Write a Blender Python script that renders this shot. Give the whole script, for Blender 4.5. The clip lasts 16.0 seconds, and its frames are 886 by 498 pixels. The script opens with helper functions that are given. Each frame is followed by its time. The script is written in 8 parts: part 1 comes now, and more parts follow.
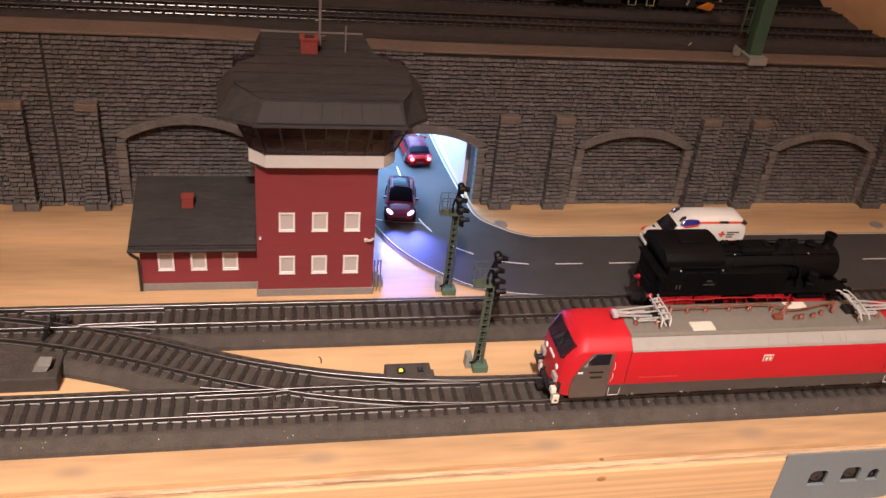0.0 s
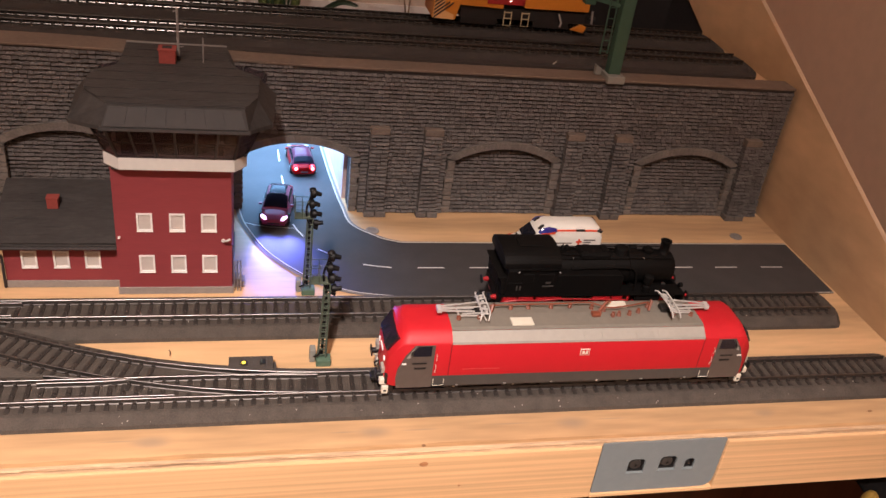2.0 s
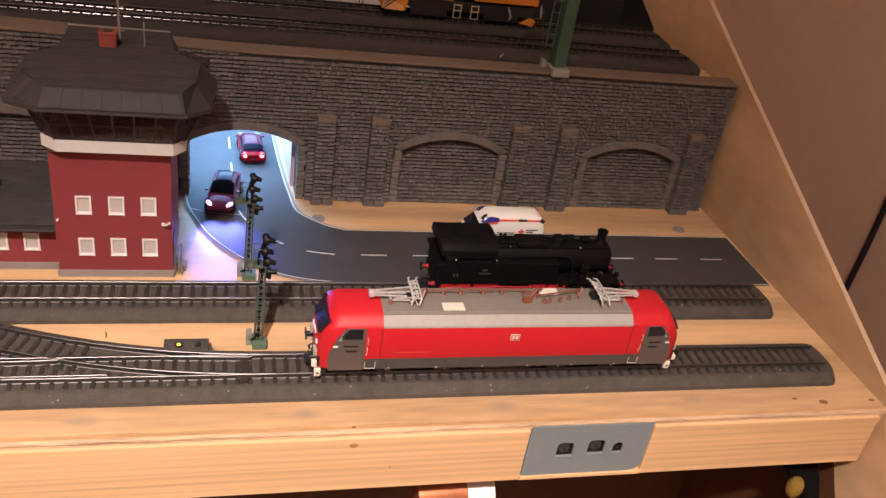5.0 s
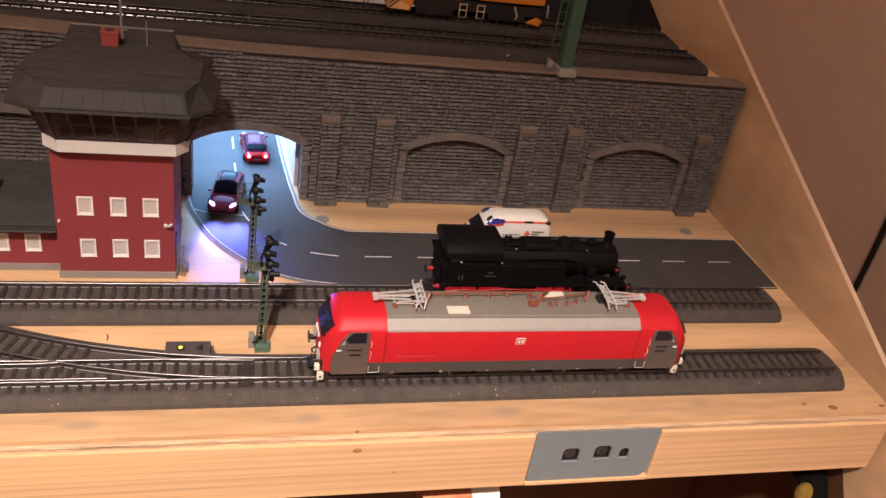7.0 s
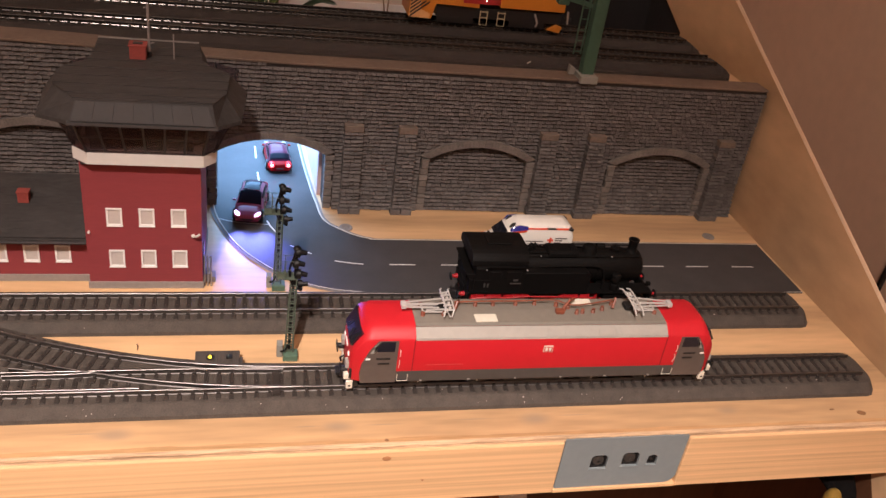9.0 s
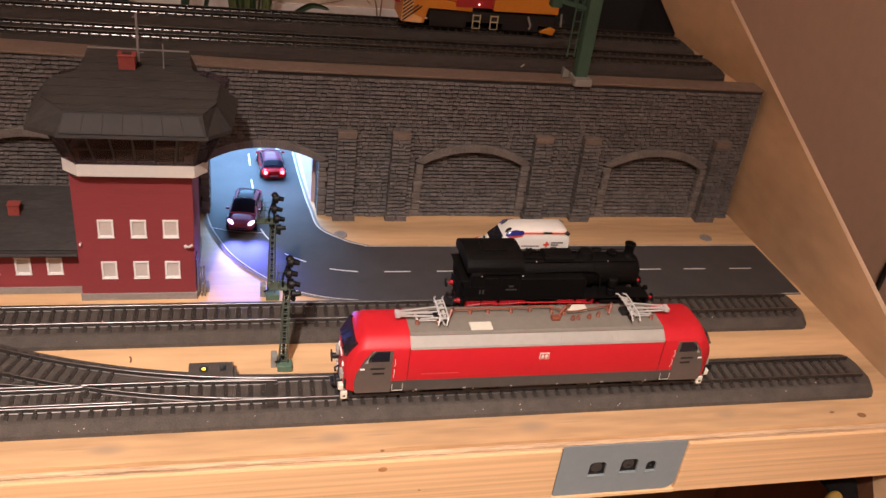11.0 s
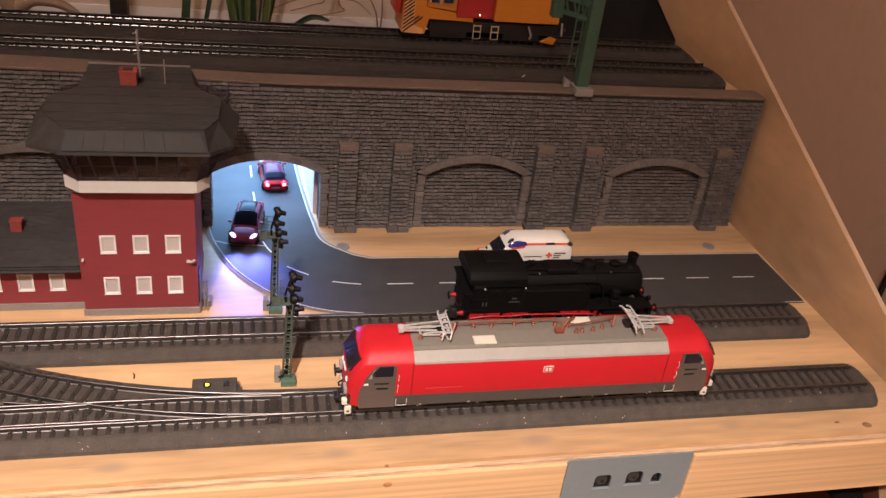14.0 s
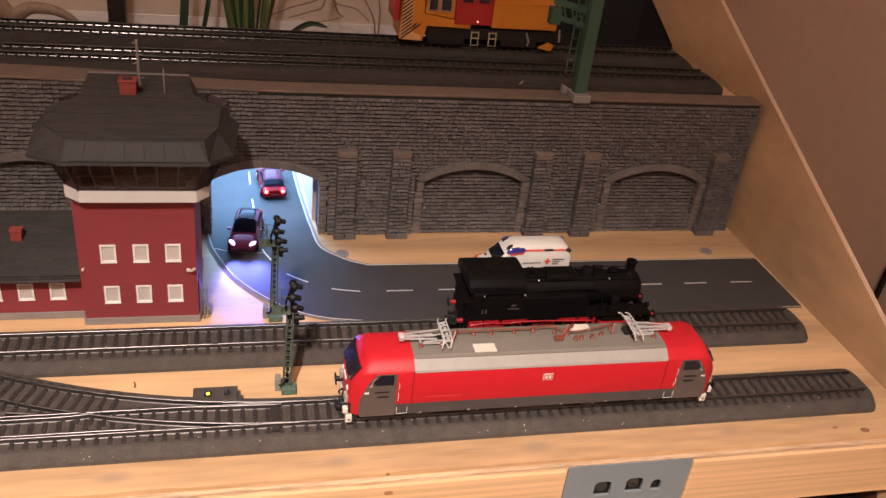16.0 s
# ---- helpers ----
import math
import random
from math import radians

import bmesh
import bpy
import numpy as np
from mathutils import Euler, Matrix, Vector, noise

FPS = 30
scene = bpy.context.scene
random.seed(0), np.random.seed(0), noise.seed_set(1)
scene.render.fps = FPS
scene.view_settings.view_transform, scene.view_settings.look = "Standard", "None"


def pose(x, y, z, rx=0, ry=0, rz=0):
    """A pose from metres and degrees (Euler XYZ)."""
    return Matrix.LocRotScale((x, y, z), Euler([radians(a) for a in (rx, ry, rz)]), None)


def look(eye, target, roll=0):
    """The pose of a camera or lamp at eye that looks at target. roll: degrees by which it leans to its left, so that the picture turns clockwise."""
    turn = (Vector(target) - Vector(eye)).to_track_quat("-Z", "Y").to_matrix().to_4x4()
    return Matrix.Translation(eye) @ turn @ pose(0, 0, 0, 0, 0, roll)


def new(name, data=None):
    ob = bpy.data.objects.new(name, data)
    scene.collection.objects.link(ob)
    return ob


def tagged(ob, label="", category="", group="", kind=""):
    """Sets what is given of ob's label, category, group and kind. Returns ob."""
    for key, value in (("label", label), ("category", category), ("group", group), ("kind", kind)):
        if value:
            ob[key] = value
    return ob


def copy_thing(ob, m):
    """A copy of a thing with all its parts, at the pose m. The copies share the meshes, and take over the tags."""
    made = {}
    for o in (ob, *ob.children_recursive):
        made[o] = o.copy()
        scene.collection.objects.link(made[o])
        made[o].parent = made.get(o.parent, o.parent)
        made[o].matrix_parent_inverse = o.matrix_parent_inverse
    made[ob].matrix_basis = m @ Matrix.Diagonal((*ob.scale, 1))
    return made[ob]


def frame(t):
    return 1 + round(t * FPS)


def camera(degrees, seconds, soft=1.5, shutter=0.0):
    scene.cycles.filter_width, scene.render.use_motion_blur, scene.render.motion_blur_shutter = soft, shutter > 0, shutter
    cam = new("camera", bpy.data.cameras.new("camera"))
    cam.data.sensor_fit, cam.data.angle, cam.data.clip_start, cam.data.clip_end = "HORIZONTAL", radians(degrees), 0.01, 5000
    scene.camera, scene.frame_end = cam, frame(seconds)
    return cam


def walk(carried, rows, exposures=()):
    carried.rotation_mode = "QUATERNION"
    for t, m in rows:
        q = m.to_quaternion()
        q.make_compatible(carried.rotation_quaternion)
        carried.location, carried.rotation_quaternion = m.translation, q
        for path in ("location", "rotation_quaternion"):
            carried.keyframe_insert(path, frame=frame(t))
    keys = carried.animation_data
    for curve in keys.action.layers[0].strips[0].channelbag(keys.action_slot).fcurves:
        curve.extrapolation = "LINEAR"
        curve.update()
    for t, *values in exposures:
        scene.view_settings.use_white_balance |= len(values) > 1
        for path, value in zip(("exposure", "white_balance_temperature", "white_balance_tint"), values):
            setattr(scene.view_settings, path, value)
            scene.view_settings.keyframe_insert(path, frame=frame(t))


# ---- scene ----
cam = camera(55.0, 16.0)
PATH = [
    (0, (-0.24, -0.302, 0.297), (0.139, 1.346, -0.771), 6.3),
    (0.5, (-0.22, -0.311, 0.297), (0.183, 1.339, -0.759), 7.7),
    (1, (-0.204, -0.323, 0.299), (0.211, 1.331, -0.746), 7.6),
    (1.5, (-0.187, -0.336, 0.306), (0.244, 1.324, -0.723), 7.5),
    (2, (-0.176, -0.344, 0.309), (0.268, 1.32, -0.708), 7.9),
    (2.5, (-0.17, -0.351, 0.313), (0.29, 1.313, -0.697), 8.6),
    (3, (-0.155, -0.358, 0.313), (0.323, 1.302, -0.694), 8.9),
    (3.5, (-0.15, -0.36, 0.312), (0.348, 1.295, -0.693), 9.1),
    (4, (-0.153, -0.359, 0.312), (0.349, 1.293, -0.698), 9.4),
    (6.5, (-0.156, -0.355, 0.31), (0.337, 1.293, -0.71), 9.7),
    (7, (-0.154, -0.352, 0.31), (0.333, 1.297, -0.711), 9.6),
    (7.5, (-0.154, -0.353, 0.31), (0.326, 1.298, -0.711), 9.4),
    (8, (-0.156, -0.354, 0.31), (0.317, 1.3, -0.711), 9.0),
    (8.5, (-0.161, -0.352, 0.313), (0.304, 1.306, -0.704), 8.7),
    (9, (-0.162, -0.351, 0.312), (0.296, 1.309, -0.705), 8.6),
    (11.5, (-0.157, -0.346, 0.315), (0.301, 1.315, -0.701), 7.6),
    (12, (-0.157, -0.346, 0.316), (0.301, 1.315, -0.699), 7.5),
    (12.5, (-0.156, -0.344, 0.316), (0.3, 1.318, -0.697), 7.4),
    (13, (-0.157, -0.343, 0.316), (0.299, 1.32, -0.697), 7.4),
    (13.5, (-0.157, -0.343, 0.318), (0.295, 1.323, -0.692), 7.4),
    (14, (-0.158, -0.343, 0.318), (0.295, 1.323, -0.691), 7.2),
    (14.5, (-0.157, -0.345, 0.32), (0.298, 1.322, -0.686), 7.0),
    (15, (-0.158, -0.344, 0.322), (0.304, 1.322, -0.685), 7.1),
    (15.5, (-0.158, -0.343, 0.321), (0.3, 1.323, -0.687), 7.0),
    (16, (-0.16, -0.342, 0.322), (0.301, 1.324, -0.684), 7.1),
]
walk(cam, [(t, look(eye, target, roll)) for t, eye, target, roll in PATH])

# ---- light: a warm ceiling spot over the viewer's left shoulder, the room's bounce with an added fill point, lamps in the tunnel and on the cars ----
world = bpy.data.worlds.new("room_air")
world.use_nodes = True
world.node_tree.nodes["Background"].inputs[0].default_value = (1.0, 0.72, 0.5, 1)
world.node_tree.nodes["Background"].inputs[1].default_value = 0.032
scene.world = world


def lamp(name, kind, m, watts, colour, size=0.05, cone=40, blend=1.0, size_y=None):
    data = bpy.data.lights.new(name, kind)
    data.energy, data.color = watts, colour
    if kind == "AREA":
        data.size = size
        if size_y:
            data.shape, data.size_y = "RECTANGLE", size_y
    else:
        data.shadow_soft_size = size
    if kind == "SPOT":
        data.spot_size, data.spot_blend = radians(cone), blend
    ob = new(name, data)
    ob.matrix_world = m
    return ob


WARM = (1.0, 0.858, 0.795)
lamp("ceiling_spot", "SPOT", look((-0.50, -1.12, 1.50), (-0.228, -0.49, 0.0)), 324, WARM, 0.035, 46, 1.0)
# unseen point beside the spot, added to lift the dim walls
lamp("room_fill_point", "POINT", pose(-0.50, -1.12, 1.56), 33, WARM, 0.05)
lamp("tunnel_strip_light", "AREA", pose(-0.155, 0.330, 0.0600), 0.86, (0.26, 0.54, 1.0), 0.07, size_y=0.17)

# ---- materials ----


def shader(name, base, rough=0.6, metal=0.0, spread=0.15, grain=400.0, stretch=(1, 1, 1), bump=0.0, coarse=40.0, rings=0.0,
           per_piece=0.0, per_island=0.0, glow=None, power=0.0, spec=0.5, coat=0.0, bands="Y", warp=7.0, ring_mix=0.55, spots=(), spot_colour=(0.2, 0.2, 0.2)):
    """A surface with its colour varied at two scales, fine relief and, for loose pieces, a shade of its own for each."""
    m = bpy.data.materials.new(name)
    m.use_nodes = True
    t = m.node_tree
    b = t.nodes["Principled BSDF"]
    link, node = t.links.new, t.nodes.new
    b.inputs["Roughness"].default_value, b.inputs["Metallic"].default_value = rough, metal
    b.inputs["Specular IOR Level"].default_value = spec
    b.inputs["Coat Weight"].default_value = coat
    co = node("ShaderNodeTexCoord")
    mp = node("ShaderNodeMapping")
    mp.inputs["Scale"].default_value = stretch
    link(co.outputs["Object"], mp.inputs["Vector"])
    fine, large = node("ShaderNodeTexNoise"), node("ShaderNodeTexNoise")
    for n, s in ((fine, grain), (large, coarse)):
        n.inputs["Scale"].default_value, n.inputs["Detail"].default_value = s, 4
        link(mp.outputs[0], n.inputs["Vector"])
    add = node("ShaderNodeMath")
    add.operation = "ADD"
    link(fine.outputs["Fac"], add.inputs[0])
    link(large.outputs["Fac"], add.inputs[1])
    value = add.outputs[0]
    if rings:
        w = node("ShaderNodeTexWave")
        w.bands_direction, w.inputs["Scale"].default_value = bands, rings
        w.inputs["Distortion"].default_value, w.inputs["Detail"].default_value = warp, 3
        w.inputs["Detail Scale"].default_value = 1.2
        link(mp.outputs[0], w.inputs["Vector"])
        mix = node("ShaderNodeMath")
        mix.operation = "MULTIPLY_ADD"
        mix.inputs[1].default_value = ring_mix
        link(w.outputs["Fac"], mix.inputs[0])
        link(value, mix.inputs[2])
        value = mix.outputs[0]
    for amount, kind, out in ((per_piece, "ShaderNodeObjectInfo", "Random"), (per_island, "ShaderNodeNewGeometry", "Random Per Island")):
        if amount:
            mix = node("ShaderNodeMath")
            mix.operation = "MULTIPLY_ADD"
            mix.inputs[1].default_value = amount
            link(node(kind).outputs[out], mix.inputs[0])
            link(value, mix.inputs[2])
            value = mix.outputs[0]
    top = 2.0 + (ring_mix if rings else 0) + per_piece + per_island
    ramp = node("ShaderNodeMapRange")
    ramp.inputs["From Min"].default_value, ramp.inputs["From Max"].default_value = top * 0.28, top * 0.72
    ramp.inputs["To Min"].default_value, ramp.inputs["To Max"].default_value = 1 - spread, 1 + spread
    link(value, ramp.inputs["Value"])
    scale = node("ShaderNodeVectorMath")
    scale.operation = "SCALE"
    scale.inputs[0].default_value = base
    link(ramp.outputs[0], scale.inputs["Scale"])
    colour = scale.outputs[0]
    # smudges: (x, y, half length, half width, strength), soft and broken up by the coarse grain
    for sx, sy, rx, ry, strength in spots:
        off, fit_r, dist = node("ShaderNodeVectorMath"), node("ShaderNodeVectorMath"), node("ShaderNodeVectorMath")
        off.operation, fit_r.operation, dist.operation = "SUBTRACT", "MULTIPLY", "LENGTH"
        off.inputs[1].default_value, fit_r.inputs[1].default_value = (sx, sy, 0), (1 / rx, 1 / ry, 0)
        link(co.outputs["Object"], off.inputs[0])
        link(off.outputs[0], fit_r.inputs[0])
        link(fit_r.outputs[0], dist.inputs[0])
        ragged = node("ShaderNodeMath")
        ragged.operation, ragged.inputs[1].default_value = "MULTIPLY_ADD", -1.1
        link(fine.outputs["Fac"], ragged.inputs[0])
        link(dist.outputs["Value"], ragged.inputs[2])
        fade = node("ShaderNodeMapRange")
        fade.interpolation_type = "SMOOTHSTEP"
        fade.inputs["From Min"].default_value, fade.inputs["From Max"].default_value = -0.5, 0.55
        fade.inputs["To Min"].default_value, fade.inputs["To Max"].default_value = strength, 0.0
        link(ragged.outputs[0], fade.inputs["Value"])
        blend = node("ShaderNodeMix")
        blend.data_type = "RGBA"
        blend.inputs[7].default_value = (*spot_colour, 1)
        link(fade.outputs[0], blend.inputs[0])
        link(colour, blend.inputs[6])
        colour = blend.outputs[2]
    link(colour, b.inputs["Base Color"])
    if bump:
        bp = node("ShaderNodeBump")
        bp.inputs["Strength"].default_value, bp.inputs["Distance"].default_value = bump, 0.0006
        link(value, bp.inputs["Height"])
        link(bp.outputs[0], b.inputs["Normal"])
    if glow:
        b.inputs["Emission Color"].default_value, b.inputs["Emission Strength"].default_value = (*glow, 1), power
    return m


PLYWOOD = shader("birch_plywood", (0.552, 0.346, 0.182), 0.48, spread=0.32, grain=70, stretch=(0.35, 3, 3), coarse=17, rings=1.6, ring_mix=0.7, bump=0.12,
                 spots=[(-0.2230, -0.0205, 0.012, 0.0050, 0.58), (-0.1130, -0.0205, 0.011, 0.0048, 0.62), (-0.0040, -0.0200, 0.012, 0.0055, 0.62), (0.1150, -0.0190, 0.009, 0.0045, 0.47),
                        (-0.3300, -0.0205, 0.011, 0.0050, 0.55), (-0.0400, -0.0185, 0.016, 0.0008, 0.55), (-0.1290, -0.0195, 0.010, 0.0008, 0.62), (-0.0880, -0.0200, 0.012, 0.0007, 0.55),
                        (-0.2380, -0.0190, 0.011, 0.0007, 0.55), (0.0200, -0.0180, 0.012, 0.0007, 0.47)], spot_colour=(0.27, 0.205, 0.15))
PLY_EDGE = shader("plywood_edge", (0.50, 0.335, 0.20), 0.75, spread=0.55, grain=420, stretch=(0.18, 1, 5), coarse=90, bump=0.5)
PANEL_EDGE = shader("sawn_panel_edge", (0.62, 0.44, 0.29), 0.7, spread=0.22, grain=120, stretch=(9, 0.25, 0.25), coarse=40)
STAIN = shader("varnish_stain", (0.46, 0.265, 0.125), 0.55, spread=0.35, grain=200, stretch=(0.25, 2, 2), coarse=40)
PANEL = shader("veneer_panel", (0.572, 0.370, 0.210), 0.6, spread=0.26, grain=46, stretch=(7, 0.7, 1.6), coarse=9, rings=1.5, bands="Z", warp=9.0, ring_mix=0.7, bump=0.1)
PINE = shader("pine_board", (0.645, 0.405, 0.212), 0.42, spread=0.25, grain=95, stretch=(0.09, 9, 9), coarse=9, rings=7.5, bands="Z", warp=9.0, ring_mix=0.30, bump=0.12)
KNOT = shader("knot_in_wood", (0.22, 0.110, 0.048), 0.5, spread=0.3, grain=300)
DECK = shader("brown_deck_edge", (0.15, 0.105, 0.078), 0.75, spread=0.25, grain=300, coarse=30, bump=0.2)
PLASTER = shader("beige_plaster", (0.77, 0.55, 0.405), 0.9, spread=0.06, grain=60, coarse=4, bump=0.15)
BACKWALL = shader("grey_beige_wall", (0.56, 0.45, 0.36), 0.9, spread=0.06, grain=60, coarse=4, bump=0.1)
SILL = shader("white_sill", (0.75, 0.70, 0.66), 0.6, spread=0.05, grain=100, coarse=10)
BAG_BLACK = shader("black_bag_cloth", (0.0045, 0.004, 0.004), 0.95, spread=0.4, grain=300, bump=0.3, spec=0.1)
DARK = shader("void_sheet", (0.012, 0.010, 0.010), 0.95, spread=0.4, grain=300, bump=0.3)
LEG = shader("dark_brown_wood", (0.10, 0.042, 0.020), 0.5, spread=0.3, grain=60, stretch=(6, 6, 0.5), coarse=12)
BROWN_FLOOR = shader("dark_wood_floor", (0.12, 0.055, 0.03), 0.4, spread=0.3, grain=30, stretch=(1, 8, 1), coarse=6)
STONE = shader("grey_brown_stone", (0.112, 0.098, 0.092), 0.85, spread=0.42, grain=800, coarse=60, bump=1.0, per_island=0.55)
STONE_PIECE = shader("grey_brown_stone_piece", (0.112, 0.098, 0.092), 0.85, spread=0.42, grain=800, coarse=60, bump=1.0, per_piece=0.55)
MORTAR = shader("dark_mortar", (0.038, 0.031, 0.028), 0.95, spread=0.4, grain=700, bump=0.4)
TRIMSTONE = shader("arch_stone", (0.148, 0.129, 0.116), 0.85, spread=0.42, grain=700, coarse=90, bump=0.4, per_piece=0.25)
CAPSTONE = shader("pillar_cap", (0.165, 0.125, 0.10), 0.85, spread=0.3, grain=600, bump=0.3)
BALLAST = shader("ballast_plastic", (0.060, 0.048, 0.039), 0.8, spread=0.45, grain=1500, coarse=150, bump=0.9)
SLEEPER = shader("sleeper_plastic", (0.027, 0.021, 0.018), 0.6, spread=0.3, grain=500, bump=0.2, per_piece=0.3)
# deck copies of the track materials, their tone set for the dimmer upper level
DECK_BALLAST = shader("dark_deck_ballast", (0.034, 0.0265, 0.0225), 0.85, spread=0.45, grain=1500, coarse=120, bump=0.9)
DECK_SLEEPER = shader("deck_sleeper_plastic", (0.030, 0.0235, 0.0200), 0.75, spread=0.3, grain=500, bump=0.2, per_piece=0.3)
DULL_RAIL = shader("dimmed_deck_rail", (0.075, 0.066, 0.060), 0.22, metal=0.85, spread=0.2, grain=300)
RAIL = shader("nickel_silver_rail", (0.20, 0.185, 0.175), 0.41, metal=1.0, spread=0.15, grain=300)
ASPHALT = shader("printed_asphalt", (0.043, 0.038, 0.037), 0.75, spread=0.25, grain=1800, coarse=60, bump=0.15)
PLINTH_GREY = shader("grey_kerb", (0.20, 0.18, 0.165), 0.85, spread=0.15, grain=600)
KERB = shader("kerb_line", (0.55, 0.50, 0.44), 0.8, spread=0.2, grain=600)
ROADPAINT = shader("road_paint", (0.70, 0.68, 0.64), 0.7, spread=0.12, grain=800)
TUNNEL_WHITE = shader("pale_tunnel_wall", (0.60, 0.44, 0.42), 0.8, spread=0.08, grain=100)

# ---- building helpers ----
ORIGIN = {}


def thing(name, label, category, at=(0, 0, 0), group="", kind=""):
    ob = new(name)
    ob.location = at
    ob.empty_display_size = 0.005
    ORIGIN[ob.name] = Vector(at)
    return tagged(ob, label, category, group, kind)


def finish(name, bm, material, smooth=False):
    bmesh.ops.recalc_face_normals(bm, faces=bm.faces)
    me = bpy.data.meshes.new(name)
    if smooth:
        for f in bm.faces:
            f.smooth = True
    bm.to_mesh(me)
    bm.free()
    for m in material if isinstance(material, (list, tuple)) else (material,):
        me.materials.append(m)
    if smooth:
        me.set_sharp_from_angle(angle=radians(38))
    return me


def part(name, bm, material, parent, label="", smooth=False, kind=""):
    """Links a bmesh, drawn in the world's metres, as one mesh object under a thing or a part."""
    base = ORIGIN[parent.name]
    bmesh.ops.translate(bm, verts=bm.verts, vec=-base)
    ob = new(name, finish(name, bm, material, smooth))
    ob.parent = parent
    ORIGIN[ob.name] = base
    return tagged(ob, label, kind=kind)


def whole(name, bm, material, label, category, kind="", group="", smooth=False):
    """A thing, or a piece of the setting, that is one mesh."""
    ob = new(name, finish(name, bm, material, smooth))
    ORIGIN[ob.name] = Vector((0, 0, 0))
    return tagged(ob, label, category, group, kind)


def box(x0, x1, y0, y1, z0, z1, bevel=0.0, bm=None, index=0):
    bm = bm or bmesh.new()
    vs = [bm.verts.new((x, y, z)) for z in (z0, z1) for x, y in ((x0, y0), (x1, y0), (x1, y1), (x0, y1))]
    fs = [bm.faces.new([vs[i] for i in q]) for q in ((3, 2, 1, 0), (4, 5, 6, 7), (0, 1, 5, 4), (1, 2, 6, 5), (2, 3, 7, 6), (3, 0, 4, 7))]
    for f in fs:
        f.material_index = index
    if bevel:
        edges = list({e for f in fs for e in f.edges})
        bmesh.ops.bevel(bm, geom=edges, offset=bevel, segments=2, affect="EDGES", profile=0.5)
    return bm


def prism(outline, axis, a, b, bevel=0.0, bm=None):
    """An outline drawn in the two other axes (in the order x, y, z), pushed from a to b along the axis."""
    bm = bm or bmesh.new()
    n = "xyz".index(axis)

    def place(p, v):
        q = list(p)
        q.insert(n, v)
        return bm.verts.new(q)

    lo, hi = [place(p, a) for p in outline], [place(p, b) for p in outline]
    fs = [bm.faces.new(lo[::-1]), bm.faces.new(hi)]
    k = len(outline)
    fs += [bm.faces.new((lo[i], lo[(i + 1) % k], hi[(i + 1) % k], hi[i])) for i in range(k)]
    if bevel:
        edges = list({e for f in fs for e in f.edges})
        bmesh.ops.bevel(bm, geom=edges, offset=bevel, segments=2, affect="EDGES", profile=0.5)
    return bm


def rod(p, q, r, r2=None, n=10, bm=None):
    """A round bar from p to q."""
    bm = bm or bmesh.new()
    p, q = Vector(p), Vector(q)
    d = (q - p).normalized()
    u = d.orthogonal().normalized()
    w = d.cross(u)
    rings = []
    for c, rr in ((p, r), (q, r if r2 is None else r2)):
        rings.append([bm.verts.new(c + rr * (math.cos(a) * u + math.sin(a) * w)) for a in (2 * math.pi * i / n for i in range(n))])
    bm.faces.new(rings[0][::-1])
    bm.faces.new(rings[1])
    for i in range(n):
        bm.faces.new((rings[0][i], rings[0][(i + 1) % n], rings[1][(i + 1) % n], rings[1][i]))
    return bm


def pipe(points, r, n=8, bm=None, taper=None):
    """A round bar along a line of points."""
    bm = bm or bmesh.new()
    pts = [Vector(p) for p in points]
    rings, u = [], None
    for i, p in enumerate(pts):
        d = (pts[min(i + 1, len(pts) - 1)] - pts[max(i - 1, 0)]).normalized()
        u = d.orthogonal().normalized() if u is None else (u - u.dot(d) * d).normalized()
        w = d.cross(u)
        rr = r * (taper[i] if taper else 1)
        rings.append([bm.verts.new(p + rr * (math.cos(a) * u + math.sin(a) * w)) for a in (2 * math.pi * k / n for k in range(n))])
    bm.faces.new(rings[0][::-1])
    bm.faces.new(rings[-1])
    for a, b in zip(rings, rings[1:]):
        for k in range(n):
            bm.faces.new((a[k], a[(k + 1) % n], b[(k + 1) % n], b[k]))
    return bm


def lathe(profile, centre, axis="z", n=20, bm=None):
    """A turned form: rows of (radius, height along the axis)."""
    bm = bm or bmesh.new()
    c = Vector(centre)
    ax = {"x": (Vector((0, 1, 0)), Vector((0, 0, 1)), Vector((1, 0, 0))), "y": (Vector((0, 0, 1)), Vector((1, 0, 0)), Vector((0, 1, 0))),
          "z": (Vector((1, 0, 0)), Vector((0, 1, 0)), Vector((0, 0, 1)))}[axis]
    rings = [[bm.verts.new(c + r * (math.cos(a) * ax[0] + math.sin(a) * ax[1]) + h * ax[2]) for a in (2 * math.pi * i / n for i in range(n))]
             for r, h in profile]
    bm.faces.new(rings[0][::-1])
    bm.faces.new(rings[-1])
    for a, b in zip(rings, rings[1:]):
        for k in range(n):
            bm.faces.new((a[k], a[(k + 1) % n], b[(k + 1) % n], b[k]))
    return bm


def beam(p, q, w, h, bm=None):
    """A square bar from p to q, w wide across and h high."""
    bm = bm or bmesh.new()
    p, q = Vector(p), Vector(q)
    d = (q - p).normalized()
    side = d.cross(Vector((0, 0, 1)))
    side = side.normalized() if side.length > 1e-4 else Vector((1, 0, 0))
    up = side.cross(d)
    ends = [[bm.verts.new(c + sx * w / 2 * side + sz * h / 2 * up) for sx, sz in ((-1, -1), (1, -1), (1, 1), (-1, 1))] for c in (p, q)]
    bm.faces.new(ends[0][::-1])
    bm.faces.new(ends[1])
    for i in range(4):
        bm.faces.new((ends[0][i], ends[0][(i + 1) % 4], ends[1][(i + 1) % 4], ends[1][i]))
    return bm


